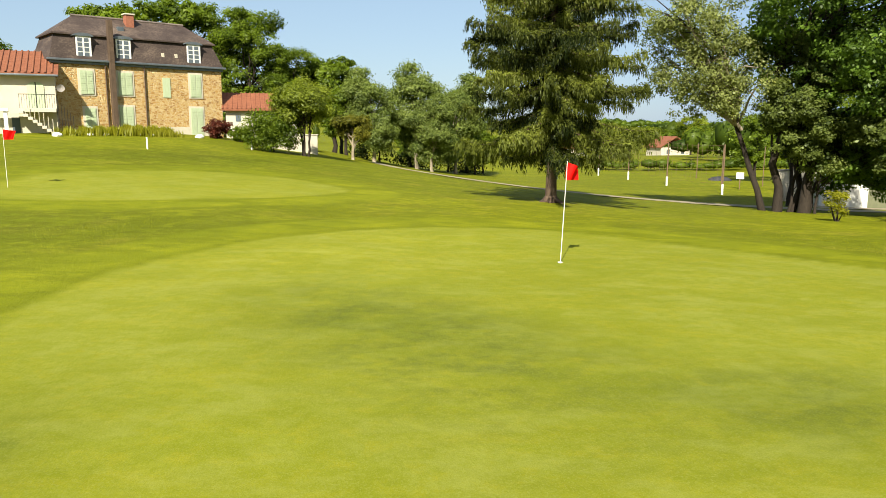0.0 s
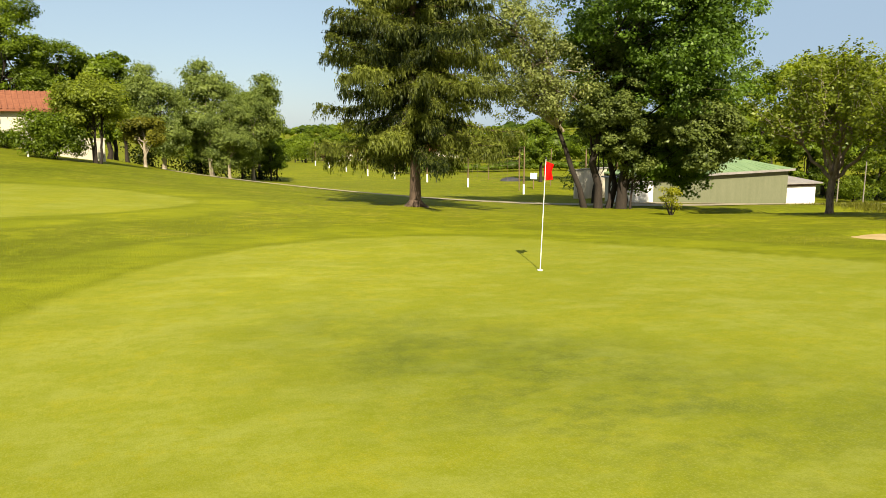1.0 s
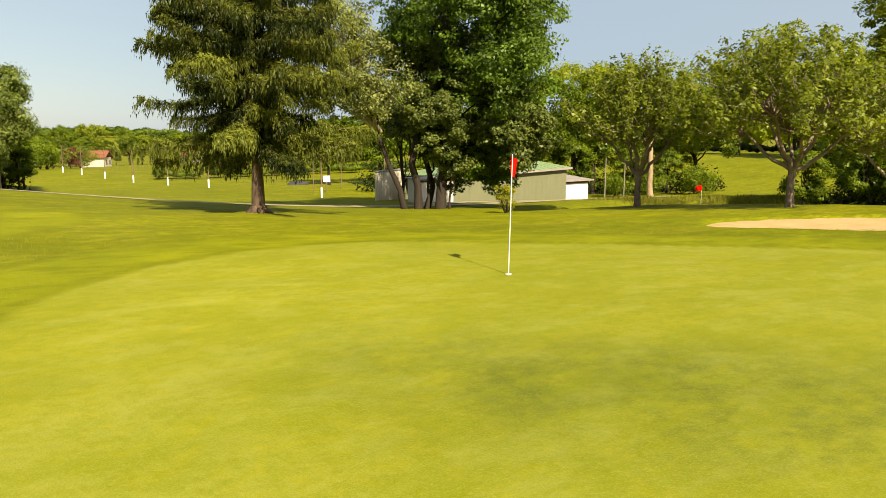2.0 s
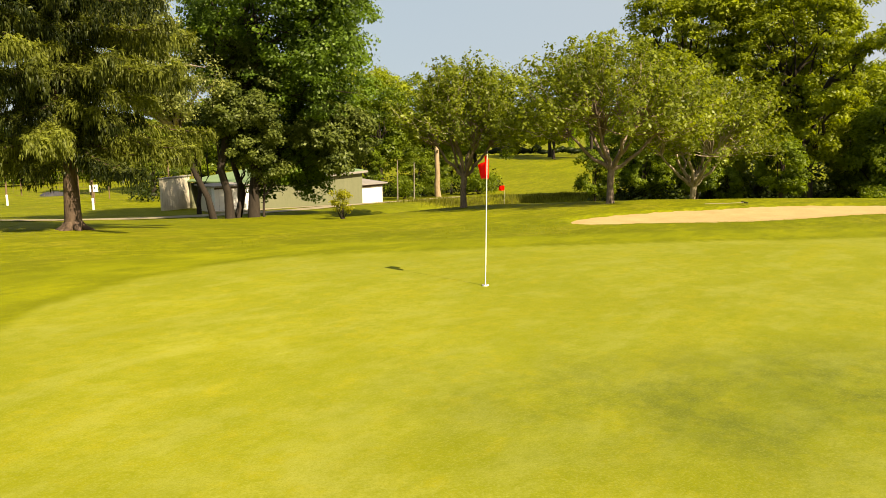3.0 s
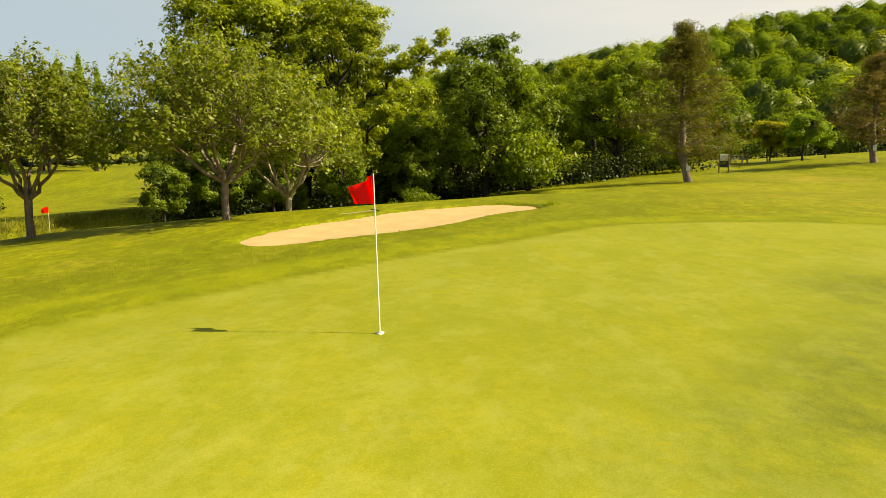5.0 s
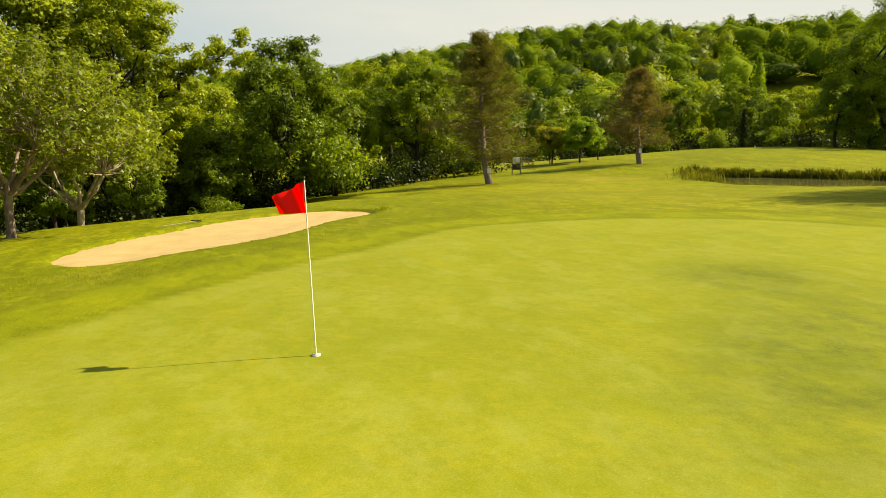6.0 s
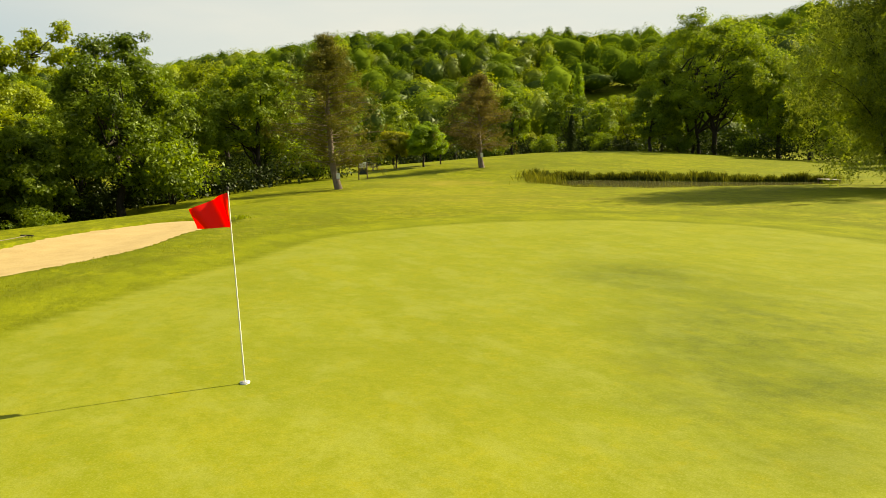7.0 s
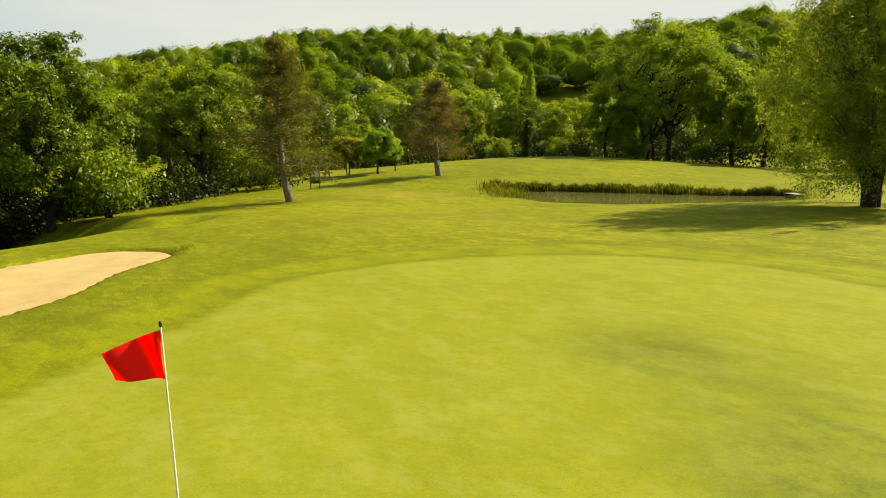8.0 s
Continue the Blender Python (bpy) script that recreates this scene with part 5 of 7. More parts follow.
def thicket(name, boxes, leaf, seed, label, h=2.6, r=1.5):
    """Undergrowth in some stretches of the plan: x0, x1, y0, y1, number."""
    rng = np.random.default_rng(seed)
    spots = np.concatenate([np.column_stack([rng.uniform(x0, x1, n), rng.uniform(y0, y1, n)]) for x0, x1, y0, y1, n in boxes])
    n = len(spots)
    k = rng.uniform(0.6, 1.35, n)
    z = land(spots[:, 0], spots[:, 1])
    low, high = np.column_stack([spots, z + 0.28 * h * k]), np.column_stack([spots + rng.normal(size=(n, 2)) * 0.5, z + 0.68 * h * k])
    # the upper leaves draw from a lighter tint range
    v, f, t = merged(leaves(rng, low, r * k, 60, 0.20 * r, up=0.4, slim=0.6, fill=0.4, tint=rng.uniform(0.1, 0.5, n)), leaves(rng, high, r * 0.75 * k, 50, 0.19 * r, up=0.5, slim=0.6, fill=0.4, tint=rng.uniform(0.2, 0.7, n)))
    return tagged(mesh_object(name, v, f, leaf, tint=t), label, "undergrowth", kind="stuff")


# undergrowth here has the wood's shade in its leaf colour
thicket("wood_undergrowth", ((50.8, 52.5, 5, 17, 20), (52.5, 58, -5, 31, 110), (58, 66, -4, 31, 80), (60, 68, 5, 31, 60), (43, 52, 17, 31, 56), (39, 44, 23, 30, 18)), L_SHADE, 95, "shade-dark undergrowth beneath the woodland trees", 2.1, 1.4)
thicket("stream_undergrowth", ((54, 70, -13, -4, 40), (66, 90, -24, -12, 40), (76, 98, -44, -26, 40)), L_SHADE, 96, "shade-dark undergrowth along the stream")
thicket("fairway_undergrowth", ((40, 62, -69, -60, 50), (60, 84, -60, -51, 50), (12, 40, -72, -62, 40)), L_SHADE, 97, "shade-dark undergrowth behind the pond fairway")
thicket("shed_undergrowth", ((46, 60, 62, 70, 34), (58, 68, 54, 63, 24), (30, 46, 70, 80, 20)), L_SHADE, 98, "shade-dark undergrowth behind the shed")
thicket("slope_undergrowth", ((-14, -9, 73, 78, 10), (-9, -4, 78, 84, 12), (-5, 1.5, 84, 92, 14)), L_SHADE, 99, "shade-dark undergrowth below the silvery trees", 1.9, 1.3)
thicket("wood_undergrowth", ((68, 82, -2, 40, 90),), L_SHADE, 100, "tall shade-dark undergrowth deep in the wood", 4.2, 2.4)
thicket("fairway_undergrowth", ((58, 100, -84, -66, 70), (84, 104, -60, -42, 40)), L_SHADE, 101, "tall shade-dark undergrowth at the foot of the hill", 4.2, 2.4)


# ---- materials of the built things ----
def stone_wall():
    """Rubble stone in ochre and grey with recessed pale joints."""
    m = bpy.data.materials.new("ochre rubble stone")
    m.use_nodes = True
    n, l = m.node_tree.nodes, m.node_tree.links
    b = n["Principled BSDF"]
    tc, mp = n.new("ShaderNodeTexCoord"), n.new("ShaderNodeMapping")
    mp.inputs["Scale"].default_value = (1.0, 1.0, 1.7)
    l.new(tc.outputs["Object"], mp.inputs["Vector"])
    cell, edge, stain = n.new("ShaderNodeTexVoronoi"), n.new("ShaderNodeTexVoronoi"), n.new("ShaderNodeTexNoise")
    edge.feature = "DISTANCE_TO_EDGE"
    for t in (cell, edge):
        t.inputs["Scale"].default_value = 4.6
        l.new(mp.outputs["Vector"], t.inputs["Vector"])
    stain.inputs["Scale"].default_value, stain.inputs["Detail"].default_value = 0.7, 6
    l.new(tc.outputs["Object"], stain.inputs["Vector"])
    ramp = n.new("ShaderNodeValToRGB")
    e = ramp.color_ramp.elements
    e[0].position, e[0].color = 0.0, (0.25, 0.128, 0.036, 1)
    e[1].position, e[1].color = 1.0, (0.60, 0.475, 0.26, 1)
    e.new(0.35).color = (0.44, 0.262, 0.078, 1)
    e.new(0.7).color = (0.50, 0.345, 0.128, 1)
    l.new(cell.outputs["Color"], ramp.inputs["Fac"])
    joint = n.new("ShaderNodeMapRange")
    joint.inputs["From Min"].default_value, joint.inputs["From Max"].default_value = 0.02, 0.09
    l.new(edge.outputs["Distance"], joint.inputs["Value"])
    mix = n.new("ShaderNodeMixRGB")
    mix.inputs["Color1"].default_value = (0.562, 0.452, 0.257, 1)
    l.new(joint.outputs["Result"], mix.inputs["Fac"])
    l.new(ramp.outputs["Color"], mix.inputs["Color2"])
    grime = n.new("ShaderNodeMixRGB")
    grime.blend_type = "MULTIPLY"
    grime.inputs["Color2"].default_value = (0.80, 0.74, 0.66, 1)
    l.new(stain.outputs["Fac"], grime.inputs["Fac"])
    l.new(mix.outputs["Color"], grime.inputs["Color1"])
    l.new(grime.outputs["Color"], b.inputs["Base Color"])
    b.inputs["Roughness"].default_value = 0.9
    bp = n.new("ShaderNodeBump")
    bp.inputs["Strength"].default_value, bp.inputs["Distance"].default_value = 0.8, 0.05
    l.new(joint.outputs["Result"], bp.inputs["Height"])
    l.new(bp.outputs["Normal"], b.inputs["Normal"])
    return m


M_STONE = stone_wall()
M_TILE = surface("red clay tiles", [(0.1216, 0.03952, 0.01976), (0.2508, 0.095, 0.04712)], 2.2, 0.85, 0.7, 14.0, stretch=(1, 3, 3))
M_SLATE = surface("weathered brown slates", [(0.02812, 0.0186, 0.01505), (0.05512, 0.03928, 0.0321), (0.1322, 0.09819, 0.07425)], 0.55, 0.75, 0.5, 9.0, stretch=(1, 1, 1.6))
M_SLATE_PALE = surface("lichened slates", [(0.076, 0.0608, 0.0532), (0.2052, 0.1672, 0.1368)], 0.9, 0.8, 0.5, 9.0)
M_CREAM = surface("cream render", [(0.4256, 0.38, 0.2888), (0.532, 0.494, 0.3952)], 0.8, 0.9, 0.2, 20.0)
M_WHITE = surface("white paint", [(0.6072, 0.598, 0.5612), (0.7544, 0.7452, 0.7176)], 1.5, 0.6, 0.1, 30.0)
M_SHUTTER = surface("pale green shutters", [(0.3344, 0.4028, 0.2432), (0.4408, 0.5016, 0.342)], 2.0, 0.6, 0.2, 30.0, stretch=(6, 1, 1))
M_BRICK = surface("red brick", [(0.1976, 0.0684, 0.038), (0.3192, 0.1292, 0.076)], 5.0, 0.9, 0.4, 30.0)
M_ZINC = surface("blue-grey zinc", [(0.0988, 0.1216, 0.1368), (0.1824, 0.2052, 0.2204)], 2.0, 0.5, 0.1, 20.0, metal=0.6)
M_BROWN = surface("rusty brown metal", [(0.0532, 0.0342, 0.02128), (0.114, 0.076, 0.0494)], 2.0, 0.75, 0.3, 18.0)
M_IRON = surface("dark iron", [(0.017, 0.017, 0.017), (0.0425, 0.03825, 0.034)], 4.0, 0.6, 0.2, 30.0, metal=0.5)
M_SHED_GREEN = surface("grey-green cladding", [(0.1104, 0.1204, 0.06521), (0.1505, 0.1555, 0.09029)], 0.7, 0.75, 0.2, 8.0, stretch=(3, 3, 0.5))
M_SHED_ROOF = surface("green sheet roof", [(0.105, 0.172, 0.075), (0.165, 0.235, 0.11)], 0.8, 0.6, 0.2, 10.0)
M_SHED_DARK = surface("grey boards", [(0.1672, 0.152, 0.1368), (0.2736, 0.2508, 0.228)], 1.2, 0.85, 0.3, 14.0)
M_RED = foliage("red flag cloth", (0.741, 0.0095, 0.0095), (0.817, 0.0171, 0.0133), 0.55, 0.02)
M_POLE = surface("white painted stick", [(0.644, 0.6164, 0.5336), (0.7544, 0.736, 0.6624)], 6.0, 0.45, 0.1, 40.0)
M_POST = surface("brown timber post", [(0.0988, 0.0646, 0.038), (0.19, 0.1292, 0.076)], 3.0, 0.85, 0.4, 20.0, stretch=(1, 1, 0.2))
M_DARK = surface("dark cloth cover", [(0.017, 0.0187, 0.0238), (0.051, 0.051, 0.0595)], 2.0, 0.7, 0.3, 12.0)
M_BOARD = surface("dark blue board", [(0.01275, 0.0187, 0.02975), (0.02975, 0.03825, 0.051)], 3.0, 0.5, 0.1, 20.0)
M_PLANK = surface("grey weathered planks", [(0.152, 0.1292, 0.0988), (0.2584, 0.228, 0.1824)], 2.0, 0.85, 0.4, 16.0, stretch=(1, 6, 6))
M_HOLE_DARK = surface("dark hole", [(0.0085, 0.0085, 0.0068), (0.017, 0.017, 0.01275)], 8.0, 0.95, 0.1)
M_GLASS = bpy.data.materials.new("window glass")
M_GLASS.use_nodes = True
M_GLASS.node_tree.nodes["Principled BSDF"].inputs["Base Color"].default_value = (0.10, 0.12, 0.14, 1)
M_GLASS.node_tree.nodes["Principled BSDF"].inputs["Roughness"].default_value = 0.05


# ---- flags ----
def flag_cloth(length, height, z_top, heading, hang, seed):
    """A waving cloth with two sides, fixed along the stick."""
    rng = np.random.default_rng(seed)
    nu, nv = 22, 16
    d = np.array([math.cos(heading), math.sin(heading), 0])
    s = np.array([-d[1], d[0], 0])
    ph = rng.random() * 6
    sides = []
    for off in (-0.0015, 0.0015):
        u, v = np.meshgrid(np.linspace(0, 1, nu), np.linspace(0, 1, nv))
        u, v = u.ravel()[:, None], v.ravel()[:, None]
        wave = 0.16 * length * u * np.sin(u * 5.2 + v * 1.6 + ph) + 0.06 * length * np.sin(u * 9 + v * 3)
        p = d * (u * length * (1 - 0.10 * v)) + s * (wave + off) + np.array([0, 0, 1.0]) * (z_top - v * height * (1 - 0.06 * u) - hang * height * u ** 1.2 * (1 - 0.85 * v))
        sides.append(p)
    i, j = np.meshgrid(np.arange(nv - 1), np.arange(nu - 1), indexing="ij")
    f = np.stack([i * nu + j, i * nu + j + 1, (i + 1) * nu + j + 1, (i + 1) * nu + j], -1).reshape(-1, 4)
    return np.concatenate(sides), np.concatenate([f, f[:, ::-1] + nu * nv])


def flagstick(x, y, tilt, heading, hang, label, seed, detail=True):
    top = tagged(new("flagstick"), label, "golf flag", "flagsticks of the greens")
    top.location = (x, y, ground_z(x, y))
    if tilt:
        top.rotation_euler = (-tilt[1], tilt[0], 0)
    v, f = tube([(0, 0, -0.12), (0, 0, 0.5), (0, 0, 1.3), (0, 0, 2.10)], (0.0095, 0.0095, 0.008, 0.0065), 10)
    mesh_object("pole", v, f, M_POLE, top, smooth=True)
    v, f = tube([(0, 0, 2.09), (0, 0, 2.105), (0, 0, 2.125), (0, 0, 2.135)], (0.007, 0.013, 0.013, 0.002), 10)
    mesh_object("finial", v, f, M_IRON, top, "small dark cap", smooth=True)
    v, f = flag_cloth(0.44, 0.37, 2.07, heading, hang, seed)
    mesh_object("flag", v, f, M_RED, top, "red cloth flag with curled edge", smooth=True)
    if detail:
        v, f = tube([(0, 0, 0.006), (0, 0, 0.012), (0, 0, 0.012), (0, 0, -0.10)], (0.057, 0.056, 0.053, 0.052), 20)
        mesh_object("cup", v, f, M_WHITE, top, "white plastic cup rim", smooth=True)
        # flat dark disc painted in place of the cup's shaded inside
        v, f = tube([(0, 0, 0.0065), (0, 0, 0.007), (0, 0, 0.0071)], (0.052, 0.051, 0.001), 20)
        mesh_object("hole", v, f, M_HOLE_DARK, top)
    return top


flagstick(2.3, 14.2, (0.042, 0.014), radians(42), 0.42, "red flag on a slim white stick in the putting green's hole", 61)
flagstick(-16.45, 25.0, None, radians(5), 0.15, "red flag on a white stick on the upper putting green", 62, False)
flagstick(36.2, 34.5, None, radians(150), 0.2, "red flag on a white stick on the lower green", 63, False)


def stake(x, y, h, r, material, label, name="marker_stake"):
    top = tagged(new(name), label, "stake")
    top.location = (x, y, ground_z(x, y))
    v, f = tube([(0, 0, -0.1), (0, 0, h * 0.6), (0, 0, h * 0.97), (0, 0, h)], (r, r, r * 0.95, r * 0.3), 8)
    mesh_object("shaft", v, f, material, top, smooth=True)
    v, f = tube([(0, 0, h - 0.01), (0, 0, h + 0.02), (0, 0, h + 0.03)], (r * 1.2, r * 1.2, r * 0.2), 8)
    mesh_object("cap", v, f, material, top, smooth=True)
    return top


stake(-18.2, 40.4, 0.62, 0.05, M_WHITE, "short white marker stake on the upper slope")
stake(-14.2, 47.0, 0.60, 0.05, M_WHITE, "short white marker stake beside the dark bush")


def range_post(x, y, h, label):
    top = tagged(new("range_post"), label, "post", "tall posts of the practice range")
    top.location = (x, y, ground_z(x, y))
    v, f = tube([(0, 0, -0.1), (0, 0, 1.0), (0.02, 0, h * 0.7), (0, 0, h)], (0.075, 0.072, 0.065, 0.055), 8)
    mesh_object("pole", v, f, M_POST, top, smooth=True)
    v, f = tube([(0, 0, -0.1), (0, 0, 0.5), (0, 0, 0.88), (0, 0, 0.9)], (0.095, 0.09, 0.088, 0.05), 10)
    mesh_object("sleeve", v, f, M_WHITE, top, "white painted foot", smooth=True)
    return top


POSTS = [(26.2, 59.3, 4.2), (21.9, 62.9, 4.3), (19.4, 71.6, 4.2), (17.6, 81.0, 4.2), (15.9, 90.5, 4.0), (14.2, 100.0, 4.0), (12.6, 109.0, 4.0), (11.2, 118.0, 4.0), (10.0, 127.0, 4.0)]
for x, y, h in POSTS:
    range_post(x, y, h, "tall brown post with a white painted foot")
for x, y in ((23.5, 68), (33, 66), (30, 75), (26, 84)):
    top = tagged(new("net_pole"), "slim brown net pole on the practice range", "post", "slim net poles")
    top.location = (x, y, ground_z(x, y))
    v, f = tube([(0, 0, -0.1), (0, 0, 2.0), (0.03, 0, 4.0)], (0.05, 0.045, 0.04), 7)
    mesh_object("pole", v, f, M_POST, top, smooth=True)
    mesh_object("cap", *tube([(0.03, 0, 3.98), (0.03, 0, 4.05), (0.03, 0, 4.06)], (0.055, 0.055, 0.01), 7), M_IRON, top, smooth=True)


def net():
    """The range's knotted net: thin cords between the posts."""
    cords = []
    for (x0, y0, h0), (x1, y1, h1) in zip(POSTS[1:], POSTS[2:]):
        a, b = np.array([x0, y0, ground_z(x0, y0)]), np.array([x1, y1, ground_z(x1, y1)])
        for k in np.linspace(0.9, h0 - 0.1, 9):
            cords.append(tube([a + (0, 0, k), (a + b) / 2 + (0, 0, k - 0.15), b + (0, 0, k)], (0.008,) * 3, 3))
        for k in np.linspace(0, 1, 12):
            p = a + (b - a) * k
            cords.append(tube([p + (0, 0, 0.9), p + (0, 0, h0 - 0.1)], (0.008, 0.008), 3))
    v, f = joined(cords)
    return tagged(mesh_object("range_net", v, f, M_POST), "dark thin netting hung between the range posts", "net")


net()


def range_sign(x, y):
    top = tagged(new("distance_sign"), "square white board on a post in the range", "sign")
    top.location, top.rotation_euler = (x, y, ground_z(x, y)), (0, 0, radians(-20))
    part("board", box(-0.34, 0.34, -0.03, 0.03, 1.0, 1.62, 0.01), M_WHITE, top)
    part("post", box(-0.05, 0.05, 0.031, 0.12, -0.1, 1.6, 0.01), M_POST, top, "brown post")


range_sign(26.0, 70.3)


def tarpaulin(x, y):
    """A low dark covered heap."""
    rng = np.random.default_rng(9)
    u, v = np.meshgrid(np.linspace(0, 6.283, 25)[:-1], np.linspace(0, 1, 9))
    r = np.cos(v * 1.57) * (1 + 0.08 * np.sin(3 * u + 1))
    p = np.stack([r * np.cos(u) * 2.1, r * np.sin(u) * 1.1, 0.75 * np.sin(v * 1.57) - 0.05 + 0.03 * rng.normal(size=u.shape)], -1).reshape(-1, 3)
    i, j = np.meshgrid(np.arange(8), np.arange(24), indexing="ij")
    f = np.stack([i * 24 + j, i * 24 + (j + 1) % 24, (i + 1) * 24 + (j + 1) % 24, (i + 1) * 24 + j], -1).reshape(-1, 4)
    p = p * 0.62
    top = tagged(mesh_object("covered_heap", p, f, M_DARK, smooth=True), "low heap under a dark cover on the range", "heap")
    top.location = (x, y, ground_z(x, y))


tarpaulin(27.6, 81.0)


def rake(x, y, turn):
    top = tagged(new("bunker_rake"), "rake with a pale handle and dark head on the bunker's lip", "rake")
    top.location, top.rotation_euler = (x, y, ground_z(x, y) + 0.04), (0, 0, turn)
    v, f = tube([(-1.5, 0, 0.0), (-0.7, 0, 0.01), (0, 0, 0.05)], (0.012, 0.012, 0.012), 8)
    mesh_object("handle", v, f, M_PLANK, top, "grey wooden handle", smooth=True)
    bm = box(-0.02, 0.03, -0.28, 0.28, 0.04, 0.075, 0.006)
    part("head", bm, M_IRON, top, "dark plastic head")
    for k in range(9):
        v, f = tube([(0.005, -0.26 + k * 0.065, 0.045), (0.005, -0.26 + k * 0.065, -0.03)], (0.008, 0.004), 5)
        mesh_object("tooth", v, f, M_IRON, top)


rake(21.7, 15.0, radians(-55))


def info_board(x, y, turn):
    top = tagged(new("hole_board"), "dark upright hole board with pale markings on two posts", "sign")
    top.location, top.rotation_euler = (x, y, ground_z(x, y)), (0, 0, turn)
    part("panel", box(-0.36, 0.36, -0.03, 0.03, 0.42, 0.96, 0.01), M_BOARD, top)
    part("head_panel", box(-0.33, 0.33, -0.03, 0.03, 0.98, 1.46, 0.03), M_WHITE, top, "pale upper panel")
    ring = [(0.19 * math.cos(q * 0.3927), 1.21 + 0.19 * math.sin(q * 0.3927)) for q in range(16)]
    part("roundel", prism(ring, -0.044, -0.031, None, (0, 2, 1)), M_BOARD, top, "dark round emblem")
    for s in (-0.36, 0.36):
        part("post", box(s - 0.045, s + 0.045, 0.031, 0.11, -0.1, 1.45, 0.01), M_POST, top, "timber post")
    for k, (a, b, z, hgt) in enumerate(((-0.14, 0.14, 0.72, 0.14), (-0.24, 0.24, 0.60, 0.04), (-0.24, 0.12, 0.52, 0.04))):
        part("marking", box(a, b, -0.036, -0.031, z, z + hgt), M_WHITE, top, "pale marking")


picnic_table(59.8, -17.6, radians(35))
info_board(50.2, -11.9, radians(55))


def trunk_plate(x, y, z, turn, w=0.26, h=0.36):
    top = tagged(new("trunk_plate"), "small white plate fixed to a pine trunk", "sign", "white plates on the pines")
    top.location, top.rotation_euler = (x, y, ground_z(x, y) + z), (0, 0, turn)
    part("plate", box(-w / 2, w / 2, -0.012, 0.012, -h / 2, h / 2, 0.004), M_WHITE, top)
    part("nail", box(-0.015, 0.015, -0.02, -0.0125, h / 2 - 0.06, h / 2 - 0.03), M_IRON, top)


trunk_plate(41.88, -5.66, 0.95, radians(62))
trunk_plate(48.4, -23.15, 1.15, radians(55), 0.24, 0.4)


def jetty(x, y, turn):
    top = tagged(new("jetty"), "small grey plank jetty at the pond's edge", "jetty")
    top.location, top.rotation_euler, top.scale = (x, y, WATER_Z + 0.2), (0, 0, turn), (0.62, 0.62, 0.62)
    for k in range(9):
        part("plank", box(-1.2 + k * 0.27, -0.95 + k * 0.27, -0.6, 0.6, 0.0, 0.04, 0.006), M_PLANK, top)
    for sx in (-1.1, 1.1):
        for sy in (-0.5, 0.5):
            v, f = tube([(sx, sy, -0.95), (sx, sy, -0.002)], (0.06, 0.06), 8)
            mesh_object("pile", v, f, M_POST, top, "dark timber pile")


jetty(18.6, -27.2, radians(-35))


def broken_tree(x, y):
    """A dead bole with its top snapped off and a few stubs."""
    rng = np.random.default_rng(19)
    top = tree("dead_tree", x, y, "tall broken dead trunk with peeled pale wood")
    line = bent(rng, (0, 0, 0), (-0.25, 0.1, 6.6), 9, 0, 0.02)
    v, f = joined([tube(line, 0.30 * np.array([1.3, 1.05, 1.0, 0.95, 0.9, 0.85, 0.8, 0.75, 0.25]), 10)])
    mesh_object("trunk", v, f, M_WOOD_BARE, top, smooth=True)
    for a, z, ln in ((2.6, 6.1, 2.0), (0.4, 4.6, 0.8), (3.9, 5.3, 1.0), (5.6, 6.0, 1.3)):
        v, f = tube(bent(rng, line[int(z / 6.6 * 8)], line[int(z / 6.6 * 8)] + np.array([math.cos(a) * ln, math.sin(a) * ln, 0.35 * ln]), 5, 0.1, 0.06), np.linspace(0.14, 0.04, 5), 7)
        mesh_object("stub", v, f, M_WOOD_BARE, top, smooth=True)


broken_tree(56.9, 55.6)


# ---- long grass and reeds ----
def blades(name, xs, ys, h, leaf, seed, label, slim=0.10, spread=0.25):
    rng = np.random.default_rng(seed)
    n = len(xs)
    z = land(xs, ys)
    p = np.column_stack([xs, ys, z - min(0.03, 0.2 * h)])
    a = rng.random(n) * 6.283
    # taller and shorter stretches
    swell = 0.8 + 0.16 * np.sin(xs * 1.3 + 1.3 * np.sin(ys * 2.3)) + 0.14 * np.sin(xs * 5.3 + ys * 4.1)
    hh = (h * rng.uniform(0.35, 1.25, n) * np.maximum(swell, 0.2))[:, None]
    d = np.column_stack([np.cos(a), np.sin(a), np.zeros(n)])
    s = np.column_stack([-np.sin(a), np.cos(a), np.zeros(n)])
    w = hh * slim
    up = np.array([0, 0, 1.0])
    lean = d * spread * hh * rng.random((n, 1))
    v = np.stack([p - s * w / 2, p + s * w / 2, p + up * hh * 0.6 + lean * 0.4 + s * w * 0.35, p + up * hh + lean], 1).reshape(-1, 3)
    t = np.clip(rng.random(n) * 0.7 + 0.15, 0, 1)
    return tagged(mesh_object(name, v, np.arange(n * 4).reshape(-1, 4), leaf, tint=np.repeat(t, 4)), label, "grass", kind="stuff")


def along(outline, i0, i1, n, rng, width, out=0.0):
    """Spots strewn along part of an outline."""
    k = rng.uniform(i0, i1, n)
    a = outline[np.floor(k).astype(int) % len(outline)]
    b = outline[(np.floor(k).astype(int) + 1) % len(outline)]
    p = a + (b - a) * (k % 1)[:, None]
    c = outline.mean(0)
    q = unit(p - c)
    return p + q * (out + rng.normal(size=(n, 1)) * width)


